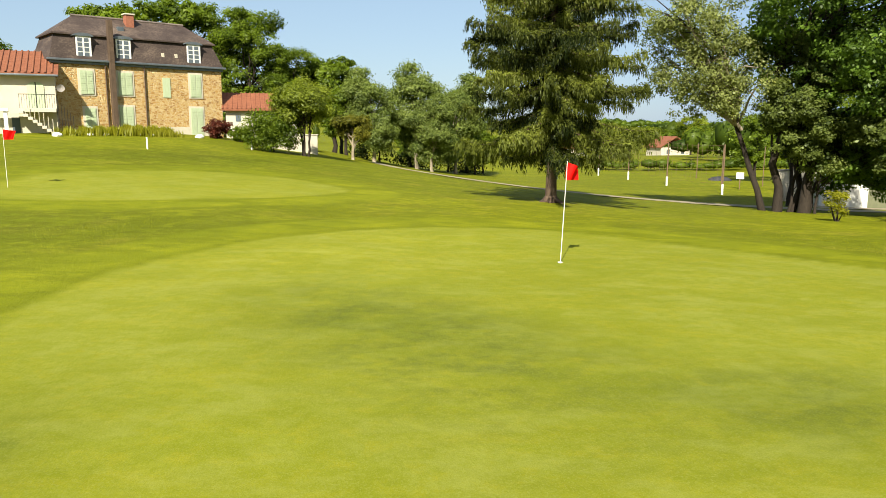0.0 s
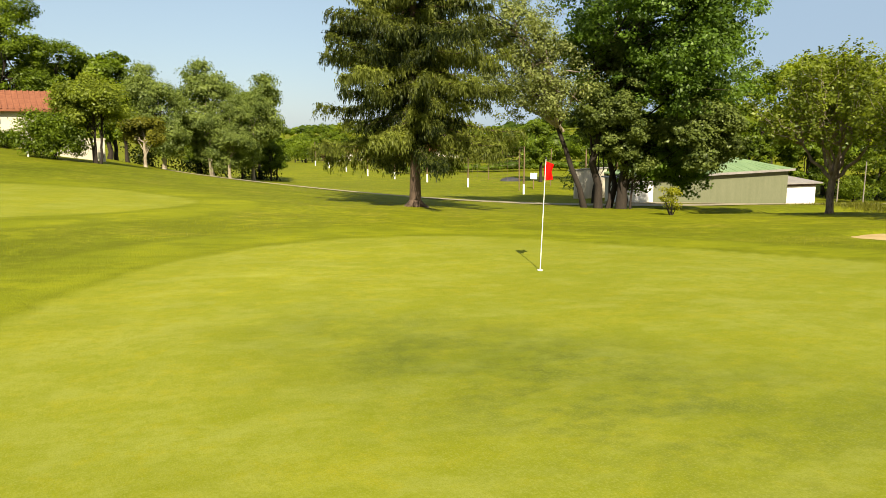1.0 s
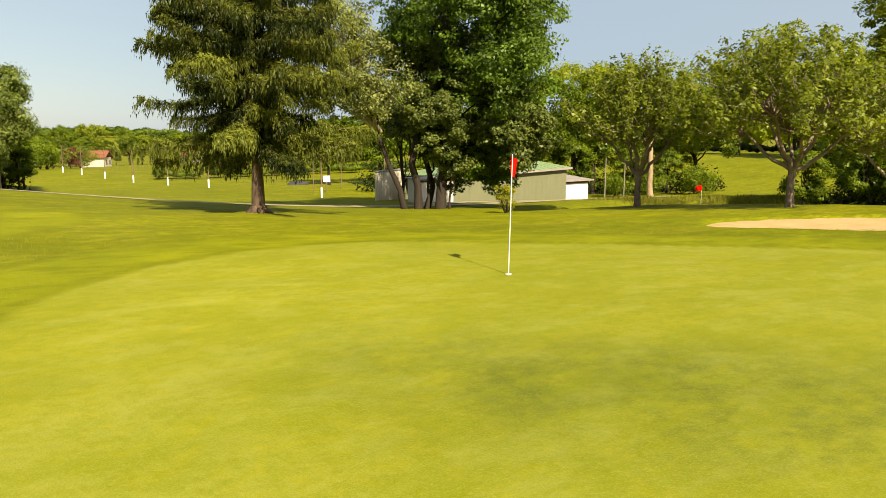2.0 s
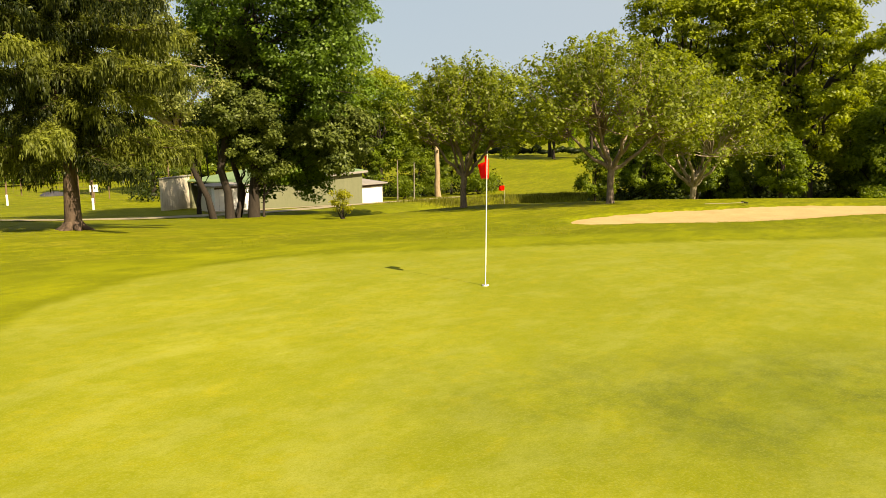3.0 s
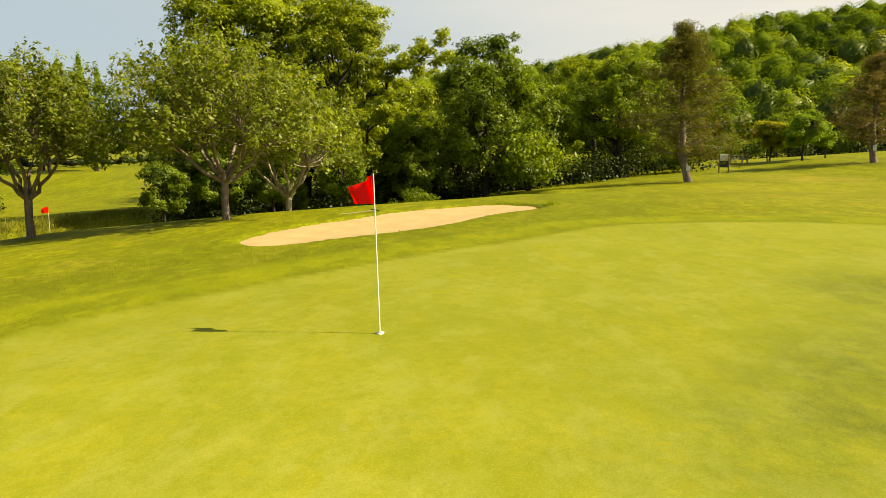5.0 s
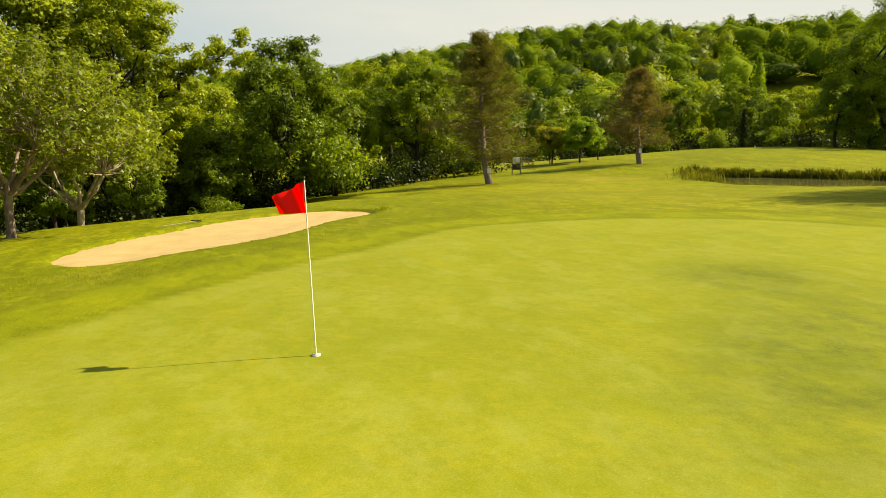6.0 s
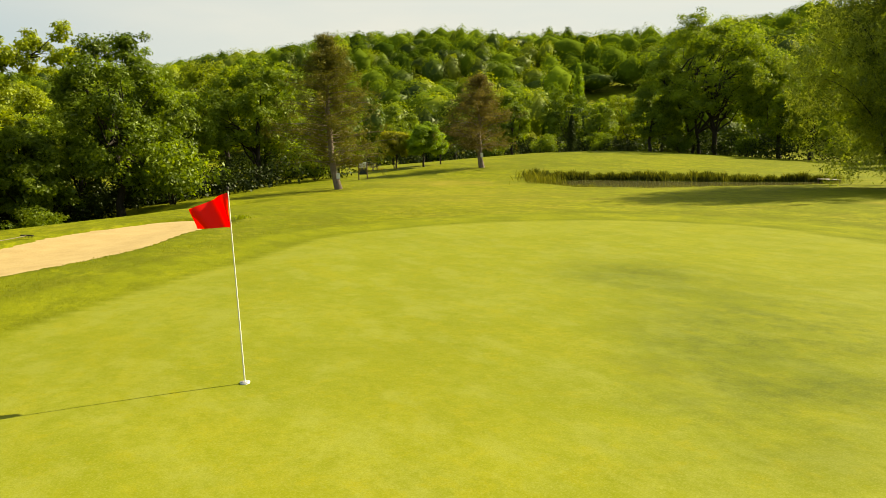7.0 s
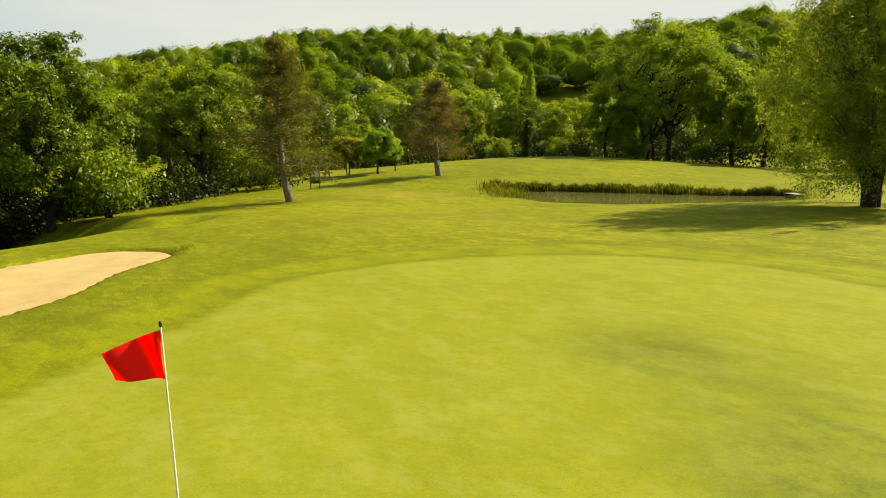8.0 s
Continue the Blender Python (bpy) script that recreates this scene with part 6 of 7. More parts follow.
rng_g = np.random.default_rng(33)
p = along(O_POND, 50, 82, 11000, rng_g, 0.30, 0.5)
blades("pond_reeds", p[:, 0], p[:, 1], 0.50, L_SEDGE, 34, "dense dark sedge on the pond's far bank", 0.12, 0.7)
p = along(O_POND, 48, 80, 1500, rng_g, 0.35, 0.35)
blades("pond_reeds", p[:, 0], p[:, 1], 0.62, L_REED, 37, "pale feathery reeds among the dark sedge", 0.06, 0.5)
p = along(O_POND, 0, 12, 900, rng_g, 0.7, 0.7)
blades("pond_reeds", p[:, 0], p[:, 1], 0.66, L_REED, 35, "yellowing tall grass at the pond's end", 0.07, 0.6)
p = np.column_stack([rng_g.normal(36.6, 0.35, 420), rng_g.normal(-19.0, 0.35, 420)])
blades("pond_reeds", p[:, 0], p[:, 1], 0.7, L_SEDGE, 41, "tall dark tuft at the pond's end", 0.06, 0.6)
p = along(O_POND, 12, 42, 2600, rng_g, 0.30, 0.15)
blades("pond_reeds", p[:, 0], p[:, 1], 0.20, L_REED, 36, "short pale reeds along the pond's near bank", 0.08, 0.7)
p = np.column_stack([rng_g.normal(21.2, 0.22, 260), rng_g.normal(8.1, 0.18, 260)])
blades("lip_grass", p[:, 0], p[:, 1], 0.16, L_WOOD, 38, "dark tuft at the bunker's end", 0.12, 0.5)
k = rng_g.random(12000)
p = np.column_stack([-26.0 + 4.4 * k + rng_g.normal(size=12000) * 0.5, 46.6 + 4.6 * k + rng_g.normal(size=12000) * 0.5])
blades("border_grass", p[:, 0], p[:, 1], 0.62, L_YELLOW, 39, "overgrown flower border in front of the house", 0.12, 0.4)
k = rng_g.random(12000)
p = np.column_stack([37.0 + 15.0 * k + rng_g.normal(size=12000) * 1.1, 43.0 - 9.5 * k + rng_g.normal(size=12000) * 1.1])
blades("rough_grass", p[:, 0], p[:, 1], 0.35, L_REED, 40, "uncut grass in the dip before the field", 0.10, 0.5)


def rough_spots(n, seed, lo, hi, x0, x1, y0, y1):
    """Spots between two distances outside the putting green."""
    rng = np.random.default_rng(seed)
    x, y = rng.uniform(x0, x1, n), rng.uniform(y0, y1, n)
    d = -inside_by(O_GREEN, x, y)
    keep = (d > lo) & (d < hi) & (inside_by(O_BUNKER, x, y) < -0.15)
    return x[keep], y[keep]


M_BLADE = foliage("mown grass blades", (0.1224, 0.1354, 0.0072), (0.2448, 0.2484, 0.0144), 0.35, 0.02)
for k, (lo, hi, h, n) in enumerate(((2.3, 6.5, 0.05, 100000), (0.25, 2.2, 0.022, 40000))):
    xs, ys = rough_spots(n, 70 + k, lo, hi, -12.5, 20.0, 1.0, 24.5)
    blades("rough_grass", xs, ys, h, M_BLADE, 72 + k, "mown grass blades standing round the putting green", 0.16, 0.8)


def rail_fence(x0, y0, x1, y1):
    """Four posts and two rails; the bark-dark colour stands in for deep shade."""
    top = tagged(new("rail_fence"), "low wooden rail fence, coloured dark for the wood's shade", "fence")
    top.location = (x0, y0, 0)
    n = 4
    pts = [((x1 - x0) * i / (n - 1), (y1 - y0) * i / (n - 1)) for i in range(n)]
    for px, py in pts:
        z = ground_z(x0 + px, y0 + py)
        v, f = tube([(px, py, z - 0.1), (px, py, z + 0.5), (px, py, z + 0.95), (px, py, z + 0.97)], (0.06, 0.058, 0.055, 0.02), 7)
        mesh_object("post", v, f, M_BARK, top, smooth=True)
    for h in (0.45, 0.82):
        line = [(px, py, ground_z(x0 + px, y0 + py) + h) for px, py in pts]
        v, f = tube(line, (0.04,) * n, 6)
        mesh_object("rail", v, f, M_BARK, top, smooth=True)


rail_fence(55.6, 0.8, 54.8, -3.2)
for x, y, h in ((49.2, 55.0, 4.1), (53.4, 56.2, 3.9)):
    top = tagged(new("net_pole"), "slim pale pole beside the dead tree", "post", "slim net poles")
    top.location = (x, y, ground_z(x, y))
    v, f = tube([(0, 0, -0.1), (0.02, 0, h * 0.5), (0.05, 0, h)], (0.06, 0.055, 0.045), 7)
    mesh_object("pole", v, f, M_PLANK, top, smooth=True)
    mesh_object("cap", *tube([(0.05, 0, h - 0.02), (0.05, 0, h + 0.05), (0.05, 0, h + 0.06)], (0.055, 0.055, 0.01), 7), M_IRON, top, smooth=True)


# ---- the stone house ----
def frame_at(name, x, y, z, turn, label, category):
    ob = tagged(new(name), label, category)
    ob.location, ob.rotation_euler = (x, y, z), (0, 0, turn)
    return ob


def shutter_pair(parent, x0, x1, z0, z1, y=0.0, shut=True):
    """Two louvred leaves inside a pale stone surround, with hinges."""
    surround = part("surround", box(x0 - 0.14, x1 + 0.14, y - 0.045, y - 0.003, z0 - 0.10, z1 + 0.14, 0.01), M_CREAM, parent, "pale stone surround")
    m = (x0 + x1) / 2
    for k, (a, b) in enumerate(((x0, m - 0.012), (m + 0.012, x1))):
        leaf = part("shutter", box(a, b, y - 0.09, y - 0.048, z0, z1, 0.006), M_SHUTTER, parent, "pale green wooden shutter")
        n = 9
        for i in range(n):
            z = z0 + 0.08 + (z1 - z0 - 0.16) * i / n
            part("slat", box(a + 0.05, b - 0.05, y - 0.106, y - 0.091, z, z + (z1 - z0) / n * 0.55), M_SHUTTER, leaf)


def dormer(parent, x0, x1, z0, z1, back, depth):
    """A roof window: cheeks, curved hood, white frame and six panes."""
    d = part("dormer", box(x0 - 0.14, x1 + 0.14, back, depth, z0 - 0.1, z1, 0.01), M_SLATE, parent, "slate-clad dormer")
    m, w = (x0 + x1) / 2, (x1 - x0) / 2
    arc = [(m + (w + 0.24) * math.cos(t), z1 + 0.06 + 0.22 * math.sin(t)) for t in np.linspace(0, math.pi, 9)]
    hood = bmesh.new()
    prism(arc, back - 0.12, depth, hood, (0, 2, 1))
    part("hood", hood, M_ZINC, d, "curved zinc hood")
    fr = part("window_frame", box(x0 - 0.06, x1 + 0.06, back - 0.05, back - 0.003, z0 - 0.05, z1 + 0.02, 0.008), M_WHITE, d, "white window frame")
    top = [(m + (w + 0.06) * math.cos(t), z1 + 0.023 + 0.13 * math.sin(t)) for t in np.linspace(0, math.pi, 9)]
    part("arch", prism(top, back - 0.05, back - 0.003, None, (0, 2, 1)), M_WHITE, d, "white arched window head")
    for c in range(2):
        for r in range(4):
            a = x0 + 0.05 + c * (w - 0.01)
            z = z0 + 0.05 + r * (z1 - z0 - 0.05) / 4
            part("pane", box(a, a + w - 0.13, back - 0.058, back - 0.052, z, z + (z1 - z0) / 4 - 0.07), M_GLASS, d, "dark glass pane")


def stone_house():
    h = frame_at("stone_house", -28.4, 48.9, 0, radians(44), "old ochre stone house with mansard roof and green shutters", "house")
    L, D, E = 12.2, 4.7, 7.32
    part("wall", box(0, L, 0, 0.5, 1.6, E), M_STONE, h, "ochre rubble stone front")
    part("wall", box(0, L, D - 0.5, D, 1.2, E), M_STONE, h)
    part("wall", box(0, 0.5, 0.503, D - 0.503, 1.6, E), M_STONE, h)
    part("wall", box(L - 0.5, L, 0.503, D - 0.503, 1.2, E), M_STONE, h)
    part("plinth", box(5.5, L - 1.0, -0.04, -0.003, 1.6, 2.86, 0.01), M_CREAM, h, "whitewashed plinth")
    # roofs: steep lower slopes, shallow hipped top
    lo = [(-0.15, -0.15), (L + 0.15, -0.15), (L + 0.15, D + 0.15), (-0.15, D + 0.15)]
    up = [(0.42, 0.45), (L - 0.5, 0.45), (L - 0.5, D - 0.45), (0.42, D - 0.45)]
    bm = bmesh.new()
    a = [bm.verts.new((*p, E + 0.12)) for p in lo]
    b = [bm.verts.new((*p, 9.2)) for p in up]
    for i in range(4):
        bm.faces.new((a[i], a[(i + 1) % 4], b[(i + 1) % 4], b[i]))
    bm.faces.new(a[::-1])
    bm.faces.new(b)
    lower = part("lower_roof", bm, M_SLATE, h, "steep lichened slate slope")
    bm = bmesh.new()
    o = 0.22
    a = [bm.verts.new((p[0] + (-o if i in (0, 3) else o), p[1] + (-o if i < 2 else o), 9.16)) for i, p in enumerate(up)]
    c = [bm.verts.new((*v.co.xy, 9.26)) for v in a]
    r0, r1 = bm.verts.new((2.2, D / 2, 10.75)), bm.verts.new((L - 2.0, D / 2, 10.75))
    for i in range(4):
        bm.faces.new((a[i], a[(i + 1) % 4], c[(i + 1) % 4], c[i]))
    for f in ((c[0], c[1], r1, r0), (c[1], c[2], r1), (c[2], c[3], r0, r1), (c[3], c[0], r0), a[::-1]):
        bm.faces.new(f)
    top = part("upper_roof", bm, M_SLATE, h, "shallow hipped brown slate roof")
    v, f = tube([(2.1, D / 2, 10.76), (L / 2, D / 2, 10.77), (L - 1.9, D / 2, 10.76)], (0.09,) * 3, 8)
    mesh_object("ridge_cap", v, f, M_SLATE_PALE, top, smooth=True)
    part("gutter", box(-0.3, L + 0.3, -0.32, -0.12, E + 0.02, E + 0.17, 0.03), M_ZINC, h, "blue-grey zinc gutter")
    part("cornice", box(-0.12, L + 0.12, -0.14, -0.003, E - 0.16, E + 0.015, 0.02), M_ZINC, h)
    for x0, x1 in ((1.72, 2.60), (4.38, 5.30), (9.58, 10.52)):
        dormer(h, x0, x1, 7.66, 9.02, 0.0, 1.3)
    for x0, x1, z0, z1 in ((1.75, 2.62, 5.12, 6.75), (4.33, 5.30, 5.12, 6.72), (9.64, 10.5, 5.12, 6.85), (1.92, 2.65, 2.3, 4.15), (4.28, 5.25, 2.3, 4.3), (9.57, 10.53, 2.1, 4.3)):
        shutter_pair(h, x0, x1, z0, z1)
    part("blind_window", box(7.52, 8.1, -0.05, -0.003, 5.05, 6.5, 0.01), M_SHUTTER, h, "small closed pale green shutter")
    for x in (3.48, 6.2):
        v, f = tube([(x, -0.10, E), (x, -0.10, 4.5), (x, -0.10, 2.2)], (0.05,) * 3, 8)
        mesh_object("downpipe", v, f, M_BROWN, h, "dark downpipe", smooth=True)
    part("flue", box(3.72, 4.08, -0.42, -0.04, 1.8, 10.3, 0.03), M_BROWN, h, "tall brown flue against the front")
    part("chimney", box(5.65, 6.25, 1.5, 2.1, 9.4, 11.05, 0.02), M_BRICK, h, "red brick chimney")
    part("chimney_cap", box(5.58, 6.32, 1.43, 2.17, 11.053, 11.15, 0.02), M_CREAM, h)
    sky_w = part("roof_window", box(4.85, 5.3, 0.95, 1.4, 9.6, 10.06, 0.02), M_ZINC, h, "small roof window")
    part("pane", box(4.9, 5.25, 1.0, 1.35, 10.063, 10.07), M_GLASS, sky_w)
    for x in (7.6, 8.6):
        part("vent", box(x, x + 0.22, 0.05, 0.5, 8.0, 8.3, 0.02), M_CREAM, h, "small pale roof vent")


stone_house()


def left_house():
    h = frame_at("cream_house", -27.7, 47.75, -0.14, math.atan2(0.466, 0.885), "cream rendered house with red tile roof and a balcony", "house")
    h.scale = (1.052, 1.052, 1.052)
    W, E, D = 9.0, 6.0, 7.0
    part("wall", box(-W, 0.1, 0, 0.35, 1.6, E), M_CREAM, h, "cream rendered front")
    part("wall", box(-0.25, 0.1, 0.353, D, 1.6, E), M_CREAM, h)
    part("wall", box(-W, -W + 0.35, 0.353, D, 1.6, E), M_CREAM, h)
    part("wall", box(-W, 0.1, D - 0.35, D, 1.6, E), M_CREAM, h)
    bm = bmesh.new()
    prism([(-0.45, E - 0.02), (D / 2, E + 1.62), (D + 0.45, E - 0.02), (D + 0.45, E + 0.12), (D / 2, E + 1.8), (-0.45, E + 0.12)], -W - 0.3, 0.35, bm, (1, 2, 0))
    roof = part("roof", bm, M_TILE, h, "red clay tile roof")
    for k in range(26):
        x = -W + k * 0.36
        v, f = tube([(x, -0.44, E + 0.14), (x, D / 4 - 0.2, E + 0.98), (x, D / 2, E + 1.80)], (0.075,) * 3, 6)
        mesh_object("roof_roll", v, f, M_TILE, roof, smooth=True)
    part("gutter", box(-W - 0.3, 0.35, -0.56, -0.44, E - 0.05, E + 0.07, 0.03), M_ZINC, h)
    # upper arched door with its shutters, and the balcony
    m, w = -1.0, 0.46
    arc = [(m + w * math.cos(t), 5.35 + 0.28 * math.sin(t)) for t in np.linspace(0, math.pi, 9)]
    bm = bmesh.new()
    prism([(m - w, 4.0), (m + w, 4.0)] + arc, -0.05, -0.003, bm, (0, 2, 1))
    part("shutter_door", bm, M_SHUTTER, h, "arched pale green door shutters")
    part("door_gap", box(m - 0.03, m + 0.03, -0.06, -0.052, 4.0, 5.6), M_IRON, h)
    part("balcony", box(-1.9, 0.12, -1.35, -0.002, 3.72, 3.96, 0.02), M_CREAM, h, "cream balcony slab")
    rail = part("balcony_rail", box(-1.9, 0.12, -1.33, -1.29, 4.78, 4.82, 0.008), M_IRON, h, "thin iron balcony rail")
    for k in range(15):
        x = -1.86 + k * 0.137
        part("baluster", box(x - 0.009, x + 0.009, -1.32, -1.30, 3.965, 4.78), M_IRON, rail)
    # stairs, falling towards the stone house on one side and outwards on the other
    st = part("stair", box(-2.3, -1.9, -1.3, -0.3, 3.6, 3.78), M_CREAM, h, "outside stair")
    for k in range(9):
        part("tread", box(-1.9 + k * 0.24, -1.64 + k * 0.24, -2.0, -1.37, 3.60 - k * 0.18, 3.78 - k * 0.18, 0.01), M_CREAM, st)
        part("baluster", box(-1.79 + k * 0.24, -1.76 + k * 0.24, -2.0, -1.97, 3.783 - k * 0.18, 4.55 - k * 0.18), M_CREAM, st)
    st2 = part("stair_rail", box(0.15, 0.19, -1.2, -1.16, 3.1, 4.8), M_IRON, h, "dark iron stair rail")
    for k in range(6):
        part("baluster", box(0.22 + k * 0.16, 0.25 + k * 0.16, -1.2, -1.17, 3.0 - k * 0.14, 4.5 - k * 0.2), M_IRON, st2)
    part("column", box(-2.80, -2.58, -0.86, -0.64, 1.8, 3.75, 0.02), M_WHITE, h, "white porch column")
    part("porch_beam", box(-W, -2.5, -0.95, -0.55, 3.753, 3.95, 0.02), M_WHITE, h)
    part("doorway", box(-2.45, -2.0, -0.03, -0.003, 2.2, 3.4), M_GLASS, h, "dark ground floor window")
    dish = part("dish_arm", box(0.12, 0.42, -0.2, -0.14, 5.15, 5.2), M_IRON, h)
    v, f = tube([(0.42, -0.30, 5.25), (0.42, -0.26, 5.25), (0.42, -0.20, 5.25)], (0.24, 0.19, 0.02), 18)
    mesh_object("dish", v, f, M_SHED_DARK, dish, "grey aerial dish", smooth=True)


left_house()


def annex():
    h = frame_at("annex", -19.4, 57.4, 0, math.atan2(0.30, 0.95), "low cream annex with a red tile roof", "house")
    W, E, D = 5.6, 4.15, 4.0
    part("wall", box(0, W, 0, 0.3, 0.6, E), M_CREAM, h)
    part("wall", box(W - 0.3, W, 0.303, D, 0.2, E), M_CREAM, h)
    part("wall", box(0, W, D - 0.3, D, 0.2, E), M_CREAM, h)
    bm = bmesh.new()
    prism([(-0.4, E), (D / 2, E + 1.35), (D + 0.4, E), (D + 0.4, E + 0.12), (D / 2, E + 1.5), (-0.4, E + 0.12)], -0.3, W + 0.3, bm, (1, 2, 0))
    roof = part("roof", bm, M_TILE, h, "red clay tile roof")
    for k in range(17):
        x = -0.2 + k * 0.36
        v, f = tube([(x, -0.39, E + 0.13), (x, D / 4, E + 0.88), (x, D / 2, E + 1.5)], (0.07,) * 3, 6)
        mesh_object("roof_roll", v, f, M_TILE, roof, smooth=True)
    part("window", box(0.75, 1.15, -0.02, -0.003, 3.3, 3.8), M_GLASS, h, "small dark window")


annex()
garden = frame_at("garden_wall", -15.2, 52.6, 0, math.atan2(0.42, 0.9), "cream rendered retaining wall at the slope's end", "wall")
part("wall_body", box(0, 4.2, 0, 0.35, 0.0, 2.25, 0.02), M_CREAM, garden)
part("coping", box(-0.05, 4.25, -0.05, 0.40, 2.253, 2.33, 0.01), M_CREAM, garden)
for k, (x, y) in enumerate(((-24.8, 46.6), (-24.2, 47.4), (-26.1, 45.0), (-22.6, 49.3), (-22.2, 49.8), (-19.9, 52.9))):
    bm = bmesh.new()
    bmesh.ops.create_icosphere(bm, subdivisions=2, radius=0.22 + 0.05 * (k % 3))
    for v in bm.verts:
        v.co *= 1 + 0.15 * noise.noise(v.co * 4 + Vector((k, 0, 0)))
        v.co.z *= 0.6
    me = bpy.data.meshes.new("border_stone")
    bm.to_mesh(me)
    bm.free()
    me.materials.append(M_WHITE)
    ob = tagged(new("border_stone", me), "white painted stone along the garden border", "stone", "white border stones")
    ob.location = (x, y, ground_z(x, y) + 0.06)


# ---- the long shed ----
def shed():
    h = frame_at("long_shed", 28.9, 52.9, 0, radians(3.5), "long grey-green shed with white end bays and a green roof", "shed")
    z0, D, G = -4.4, 7.0, 13.7
    # the front's top runs down towards the white bay
    part("wall", prism([(0, z0), (G, z0), (G, -0.55), (0, -0.98)], 0, 0.2, None, (0, 2, 1)), M_SHED_GREEN, h, "grey-green rendered front")
    part("wall", box(0.0, G, D - 0.2, D, z0, -1.0), M_SHED_GREEN, h)
    part("wall", box(G - 0.2, G, 0.203, D - 0.203, z0, -0.6), M_SHED_GREEN, h)
    bm = bmesh.new()
    c = [(-0.2, -0.4, -0.88), (G + 0.35, -0.4, -0.46), (G + 0.35, D + 0.4, -0.46), (-0.2, D + 0.4, -0.88)]
    lo = [bm.verts.new(p) for p in c]
    md = [bm.verts.new((p[0], p[1], p[2] + 0.09)) for p in c]
    r0, r1 = bm.verts.new((5.6, D / 2, 0.40)), bm.verts.new((G - 3.4, D / 2, 0.62))
    for i in range(4):
        bm.faces.new((lo[i], lo[(i + 1) % 4], md[(i + 1) % 4], md[i]))
    for f in ((md[0], md[1], r1, r0), (md[1], md[2], r1), (md[2], md[3], r0, r1), (md[3], md[0], r0), lo[::-1]):
        bm.faces.new(f)
    roof = part("roof", bm, M_SHED_ROOF, h, "hipped green sheet roof")
    v, f = tube([(5.5, D / 2, 0.41), (8.0, D / 2, 0.51), (G - 3.3, D / 2, 0.63)], (0.06,) * 3, 6)
    mesh_object("ridge_cap", v, f, M_SHED_ROOF, roof, smooth=True)
    # sheet ribs down the front slope
    for k in range(15):
        x = 1.4 + k * 0.82
        top = (min(max(x, 5.6), G - 3.4), D / 2, 0.42 + 0.014 * k)
        v, f = tube([(x, -0.39, -0.78 + 0.0302 * (x + 0.2)), top], (0.022, 0.022), 4)
        mesh_object("rib", v, f, M_SHED_ROOF, roof)
    part("fascia", prism([(-0.2, -0.97), (G + 0.35, -0.55), (G + 0.35, -0.36), (-0.2, -0.78)], -0.43, -0.403, None, (0, 2, 1)), M_SHED_DARK, h, "dark eaves board")
    # white bay under a low roof, next to the oaks
    part("white_bay", box(-3.4, -0.003, -0.06, 0.25, z0, -0.98), M_WHITE, h, "white painted bay")
    part("bay_lintel", box(-3.4, -0.003, -0.09, -0.062, -1.13, -1.0), M_BROWN, h, "rusty brown lintel")
    for k in range(4):
        part("bay_joint", box(-3.0 + k * 0.75, -2.985 + k * 0.75, -0.064, -0.061, z0, -1.14), M_SHED_DARK, h)
    part("low_roof", prism([(-0.3, -0.95), (1.9, -0.86), (1.9, -0.78), (-0.3, -0.87)], -3.6, -0.01, None, (1, 2, 0)), M_SHED_DARK, h, "low grey roof")
    part("back_wall", box(-3.2, -0.01, 1.4, 1.6, z0, -0.9), M_CREAM, h)
    part("end_wall", box(-3.4, -3.2, 0.253, 1.6, z0, -0.9), M_CREAM, h)
    # a boarded screen wall that stands back behind the white bay
    screen = part("screen_wall", box(0, 5.4, 0, 0.16, z0, -0.42), M_CREAM, h, "pale grey boarded screen wall")
    screen.location, screen.rotation_euler = (-4.4, 4.6, 0), (0, 0, radians(30))
    for k in range(13):
        part("board", box(0.02 + k * 0.41, 0.40 + k * 0.41, -0.032, -0.003, z0, -0.46), M_CREAM, screen)
    part("screen_cap", box(-0.1, 5.5, -0.12, 0.26, -0.417, -0.34, 0.01), M_SHED_DARK, screen, "dark sheet coping")
    # lean-to
    part("lean_to", box(G + 0.003, G + 3.7, 0.5, 4.6, z0, -1.78), M_WHITE, h, "white lean-to bay")
    part("lean_to_lintel", box(G + 0.02, G + 3.7, 0.45, 0.497, -1.98, -1.80), M_BROWN, h, "rusty brown lintel")
    part("lean_to_roof", prism([(0.1, -1.76), (4.8, -1.30), (4.8, -1.22), (0.1, -1.66)], G + 0.01, G + 4.1, None, (1, 2, 0)), M_SHED_DARK, h, "thin grey lean-to roof")


shed()
apron = [(24.0, 48.5), (30.0, 50.0), (38.0, 50.6), (46.0, 51.8), (53.0, 53.5), (53.0, 55.0), (46.5, 54.6), (42.4, 53.4), (29.0, 52.7), (24.0, 52.5)]
yard = patch("yard", smooth_outline(apron), lambda a, b: land(a, b) + 0.03, M_GRAVEL, 0.1, 0.5)
tagged(yard, "pale gravel strip before the shed", "yard", kind="structure")


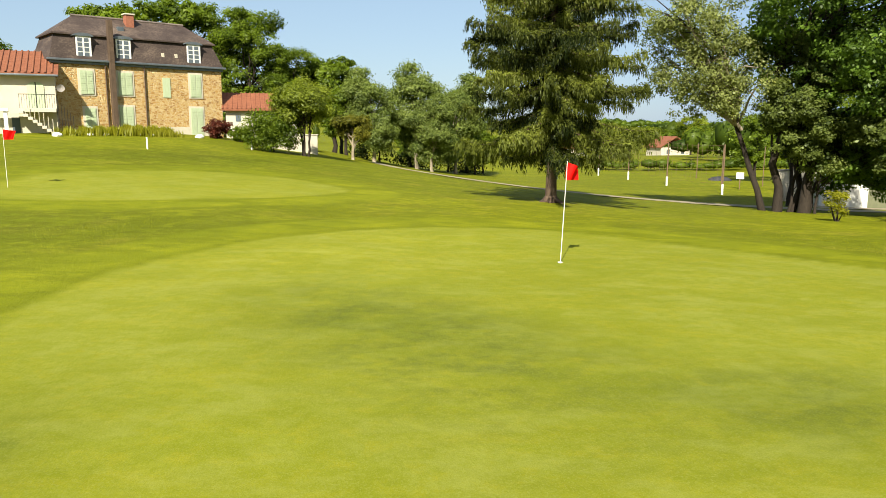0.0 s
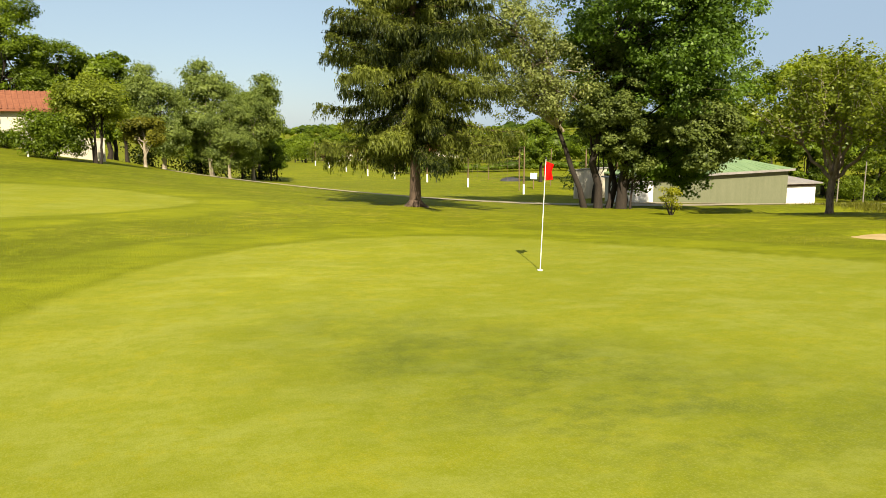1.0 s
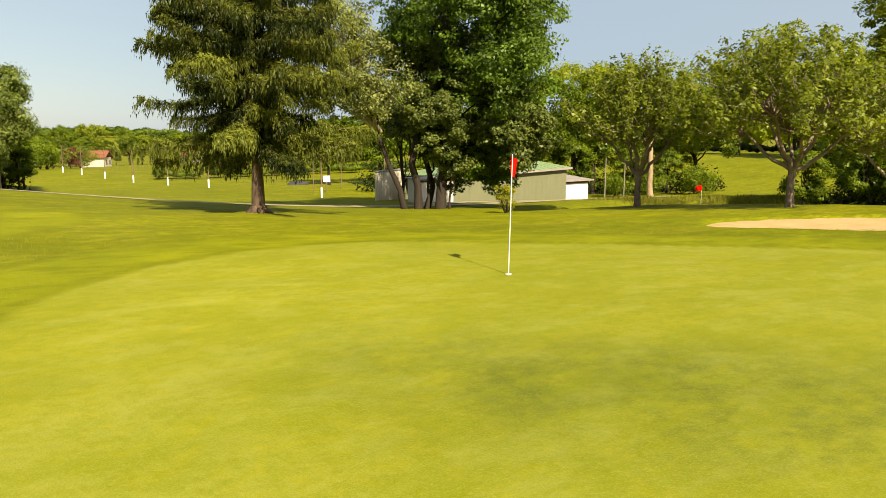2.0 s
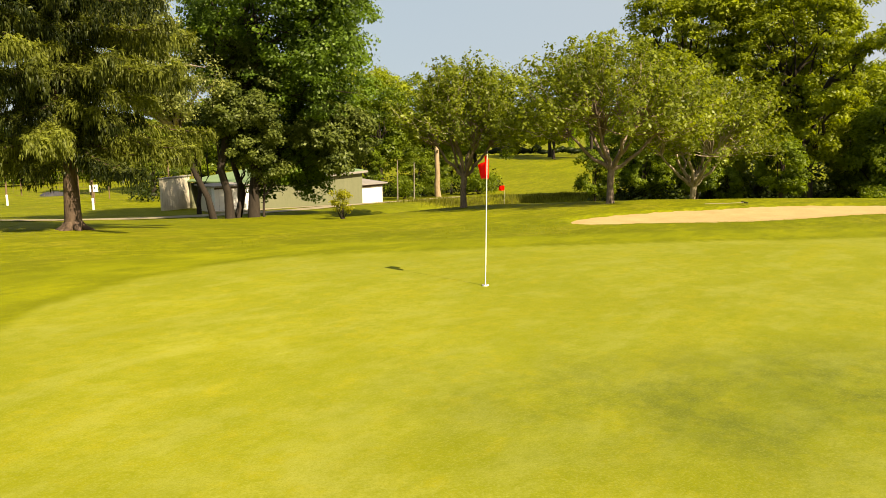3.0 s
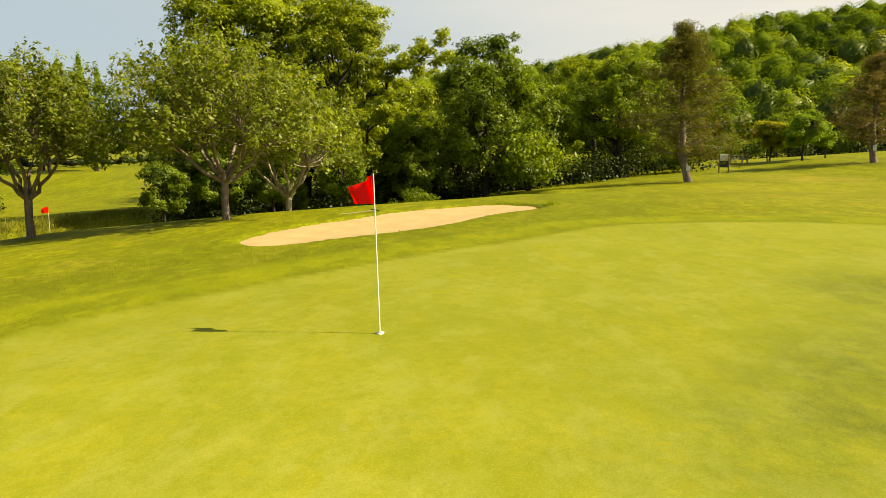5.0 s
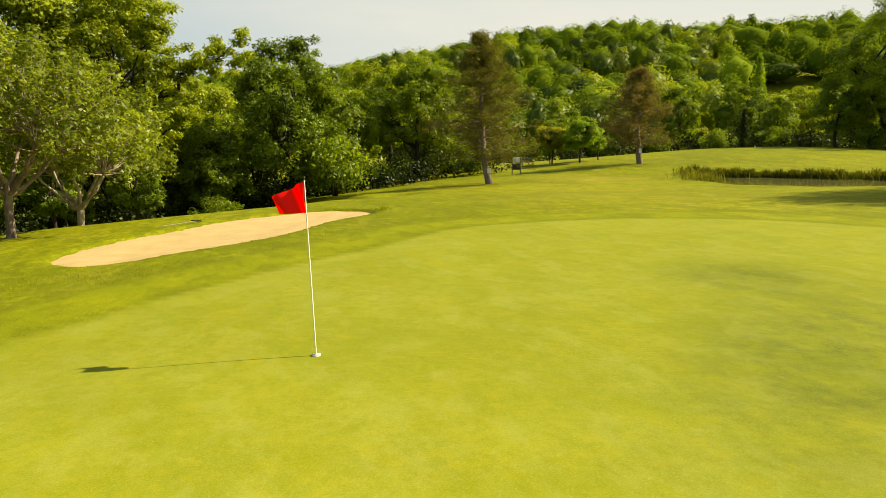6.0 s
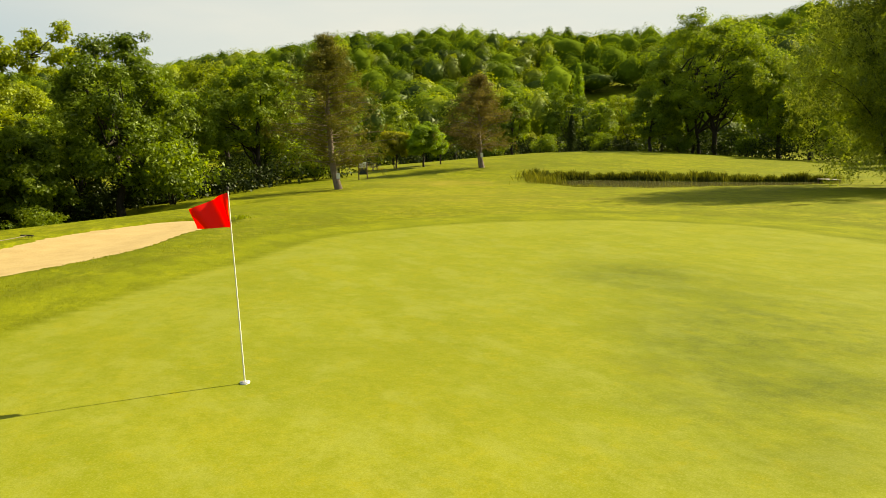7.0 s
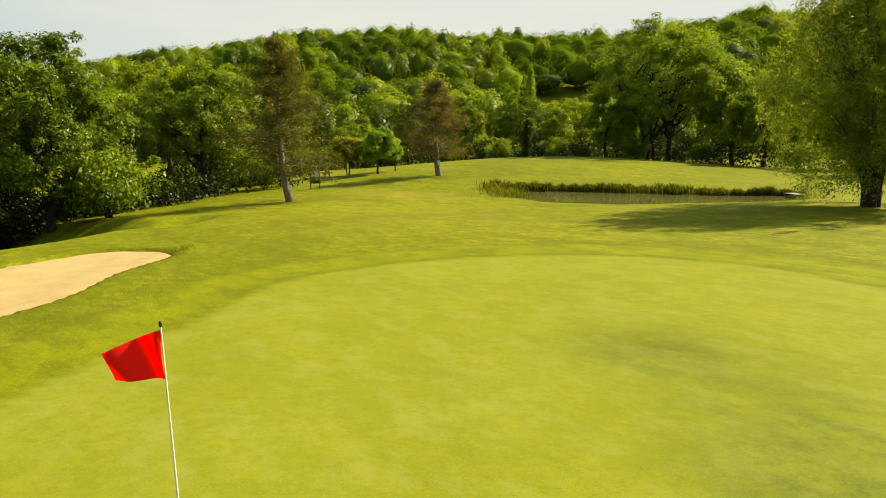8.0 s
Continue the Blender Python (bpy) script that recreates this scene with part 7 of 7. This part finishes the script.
# ---- houses far off ----
def far_house(x, y, z, turn, w, d, e):
    h = frame_at("far_house", x, y, z, turn, "distant cream house with a red tile roof", "house")
    part("wall", box(-w / 2, w / 2, -d / 2, d / 2, -3, e), M_CREAM, h)
    bm = bmesh.new()
    prism([(-w / 2 - 0.5, e - 0.1), (0, e + w * 0.30), (w / 2 + 0.5, e - 0.1), (w / 2 + 0.5, e + 0.1), (0, e + w * 0.30 + 0.25), (-w / 2 - 0.5, e + 0.1)], -d / 2 - 0.4, d / 2 + 0.4, bm, (0, 2, 1))
    part("roof", bm, M_TILE, h, "red tile roof")
    for k in (-1, 1):
        part("window", box(k * w / 4 - 0.5, k * w / 4 + 0.5, -d / 2 - 0.03, -d / 2 - 0.003, e - 1.8, e - 0.6), M_GLASS, h, "dark window")


far_house(28.2, 207.0, -4.9, radians(62), 5.0, 5.5, 2.6)
far_house(53.6, 203.0, -4.9, radians(20), 9.0, 7.0, 3.0)
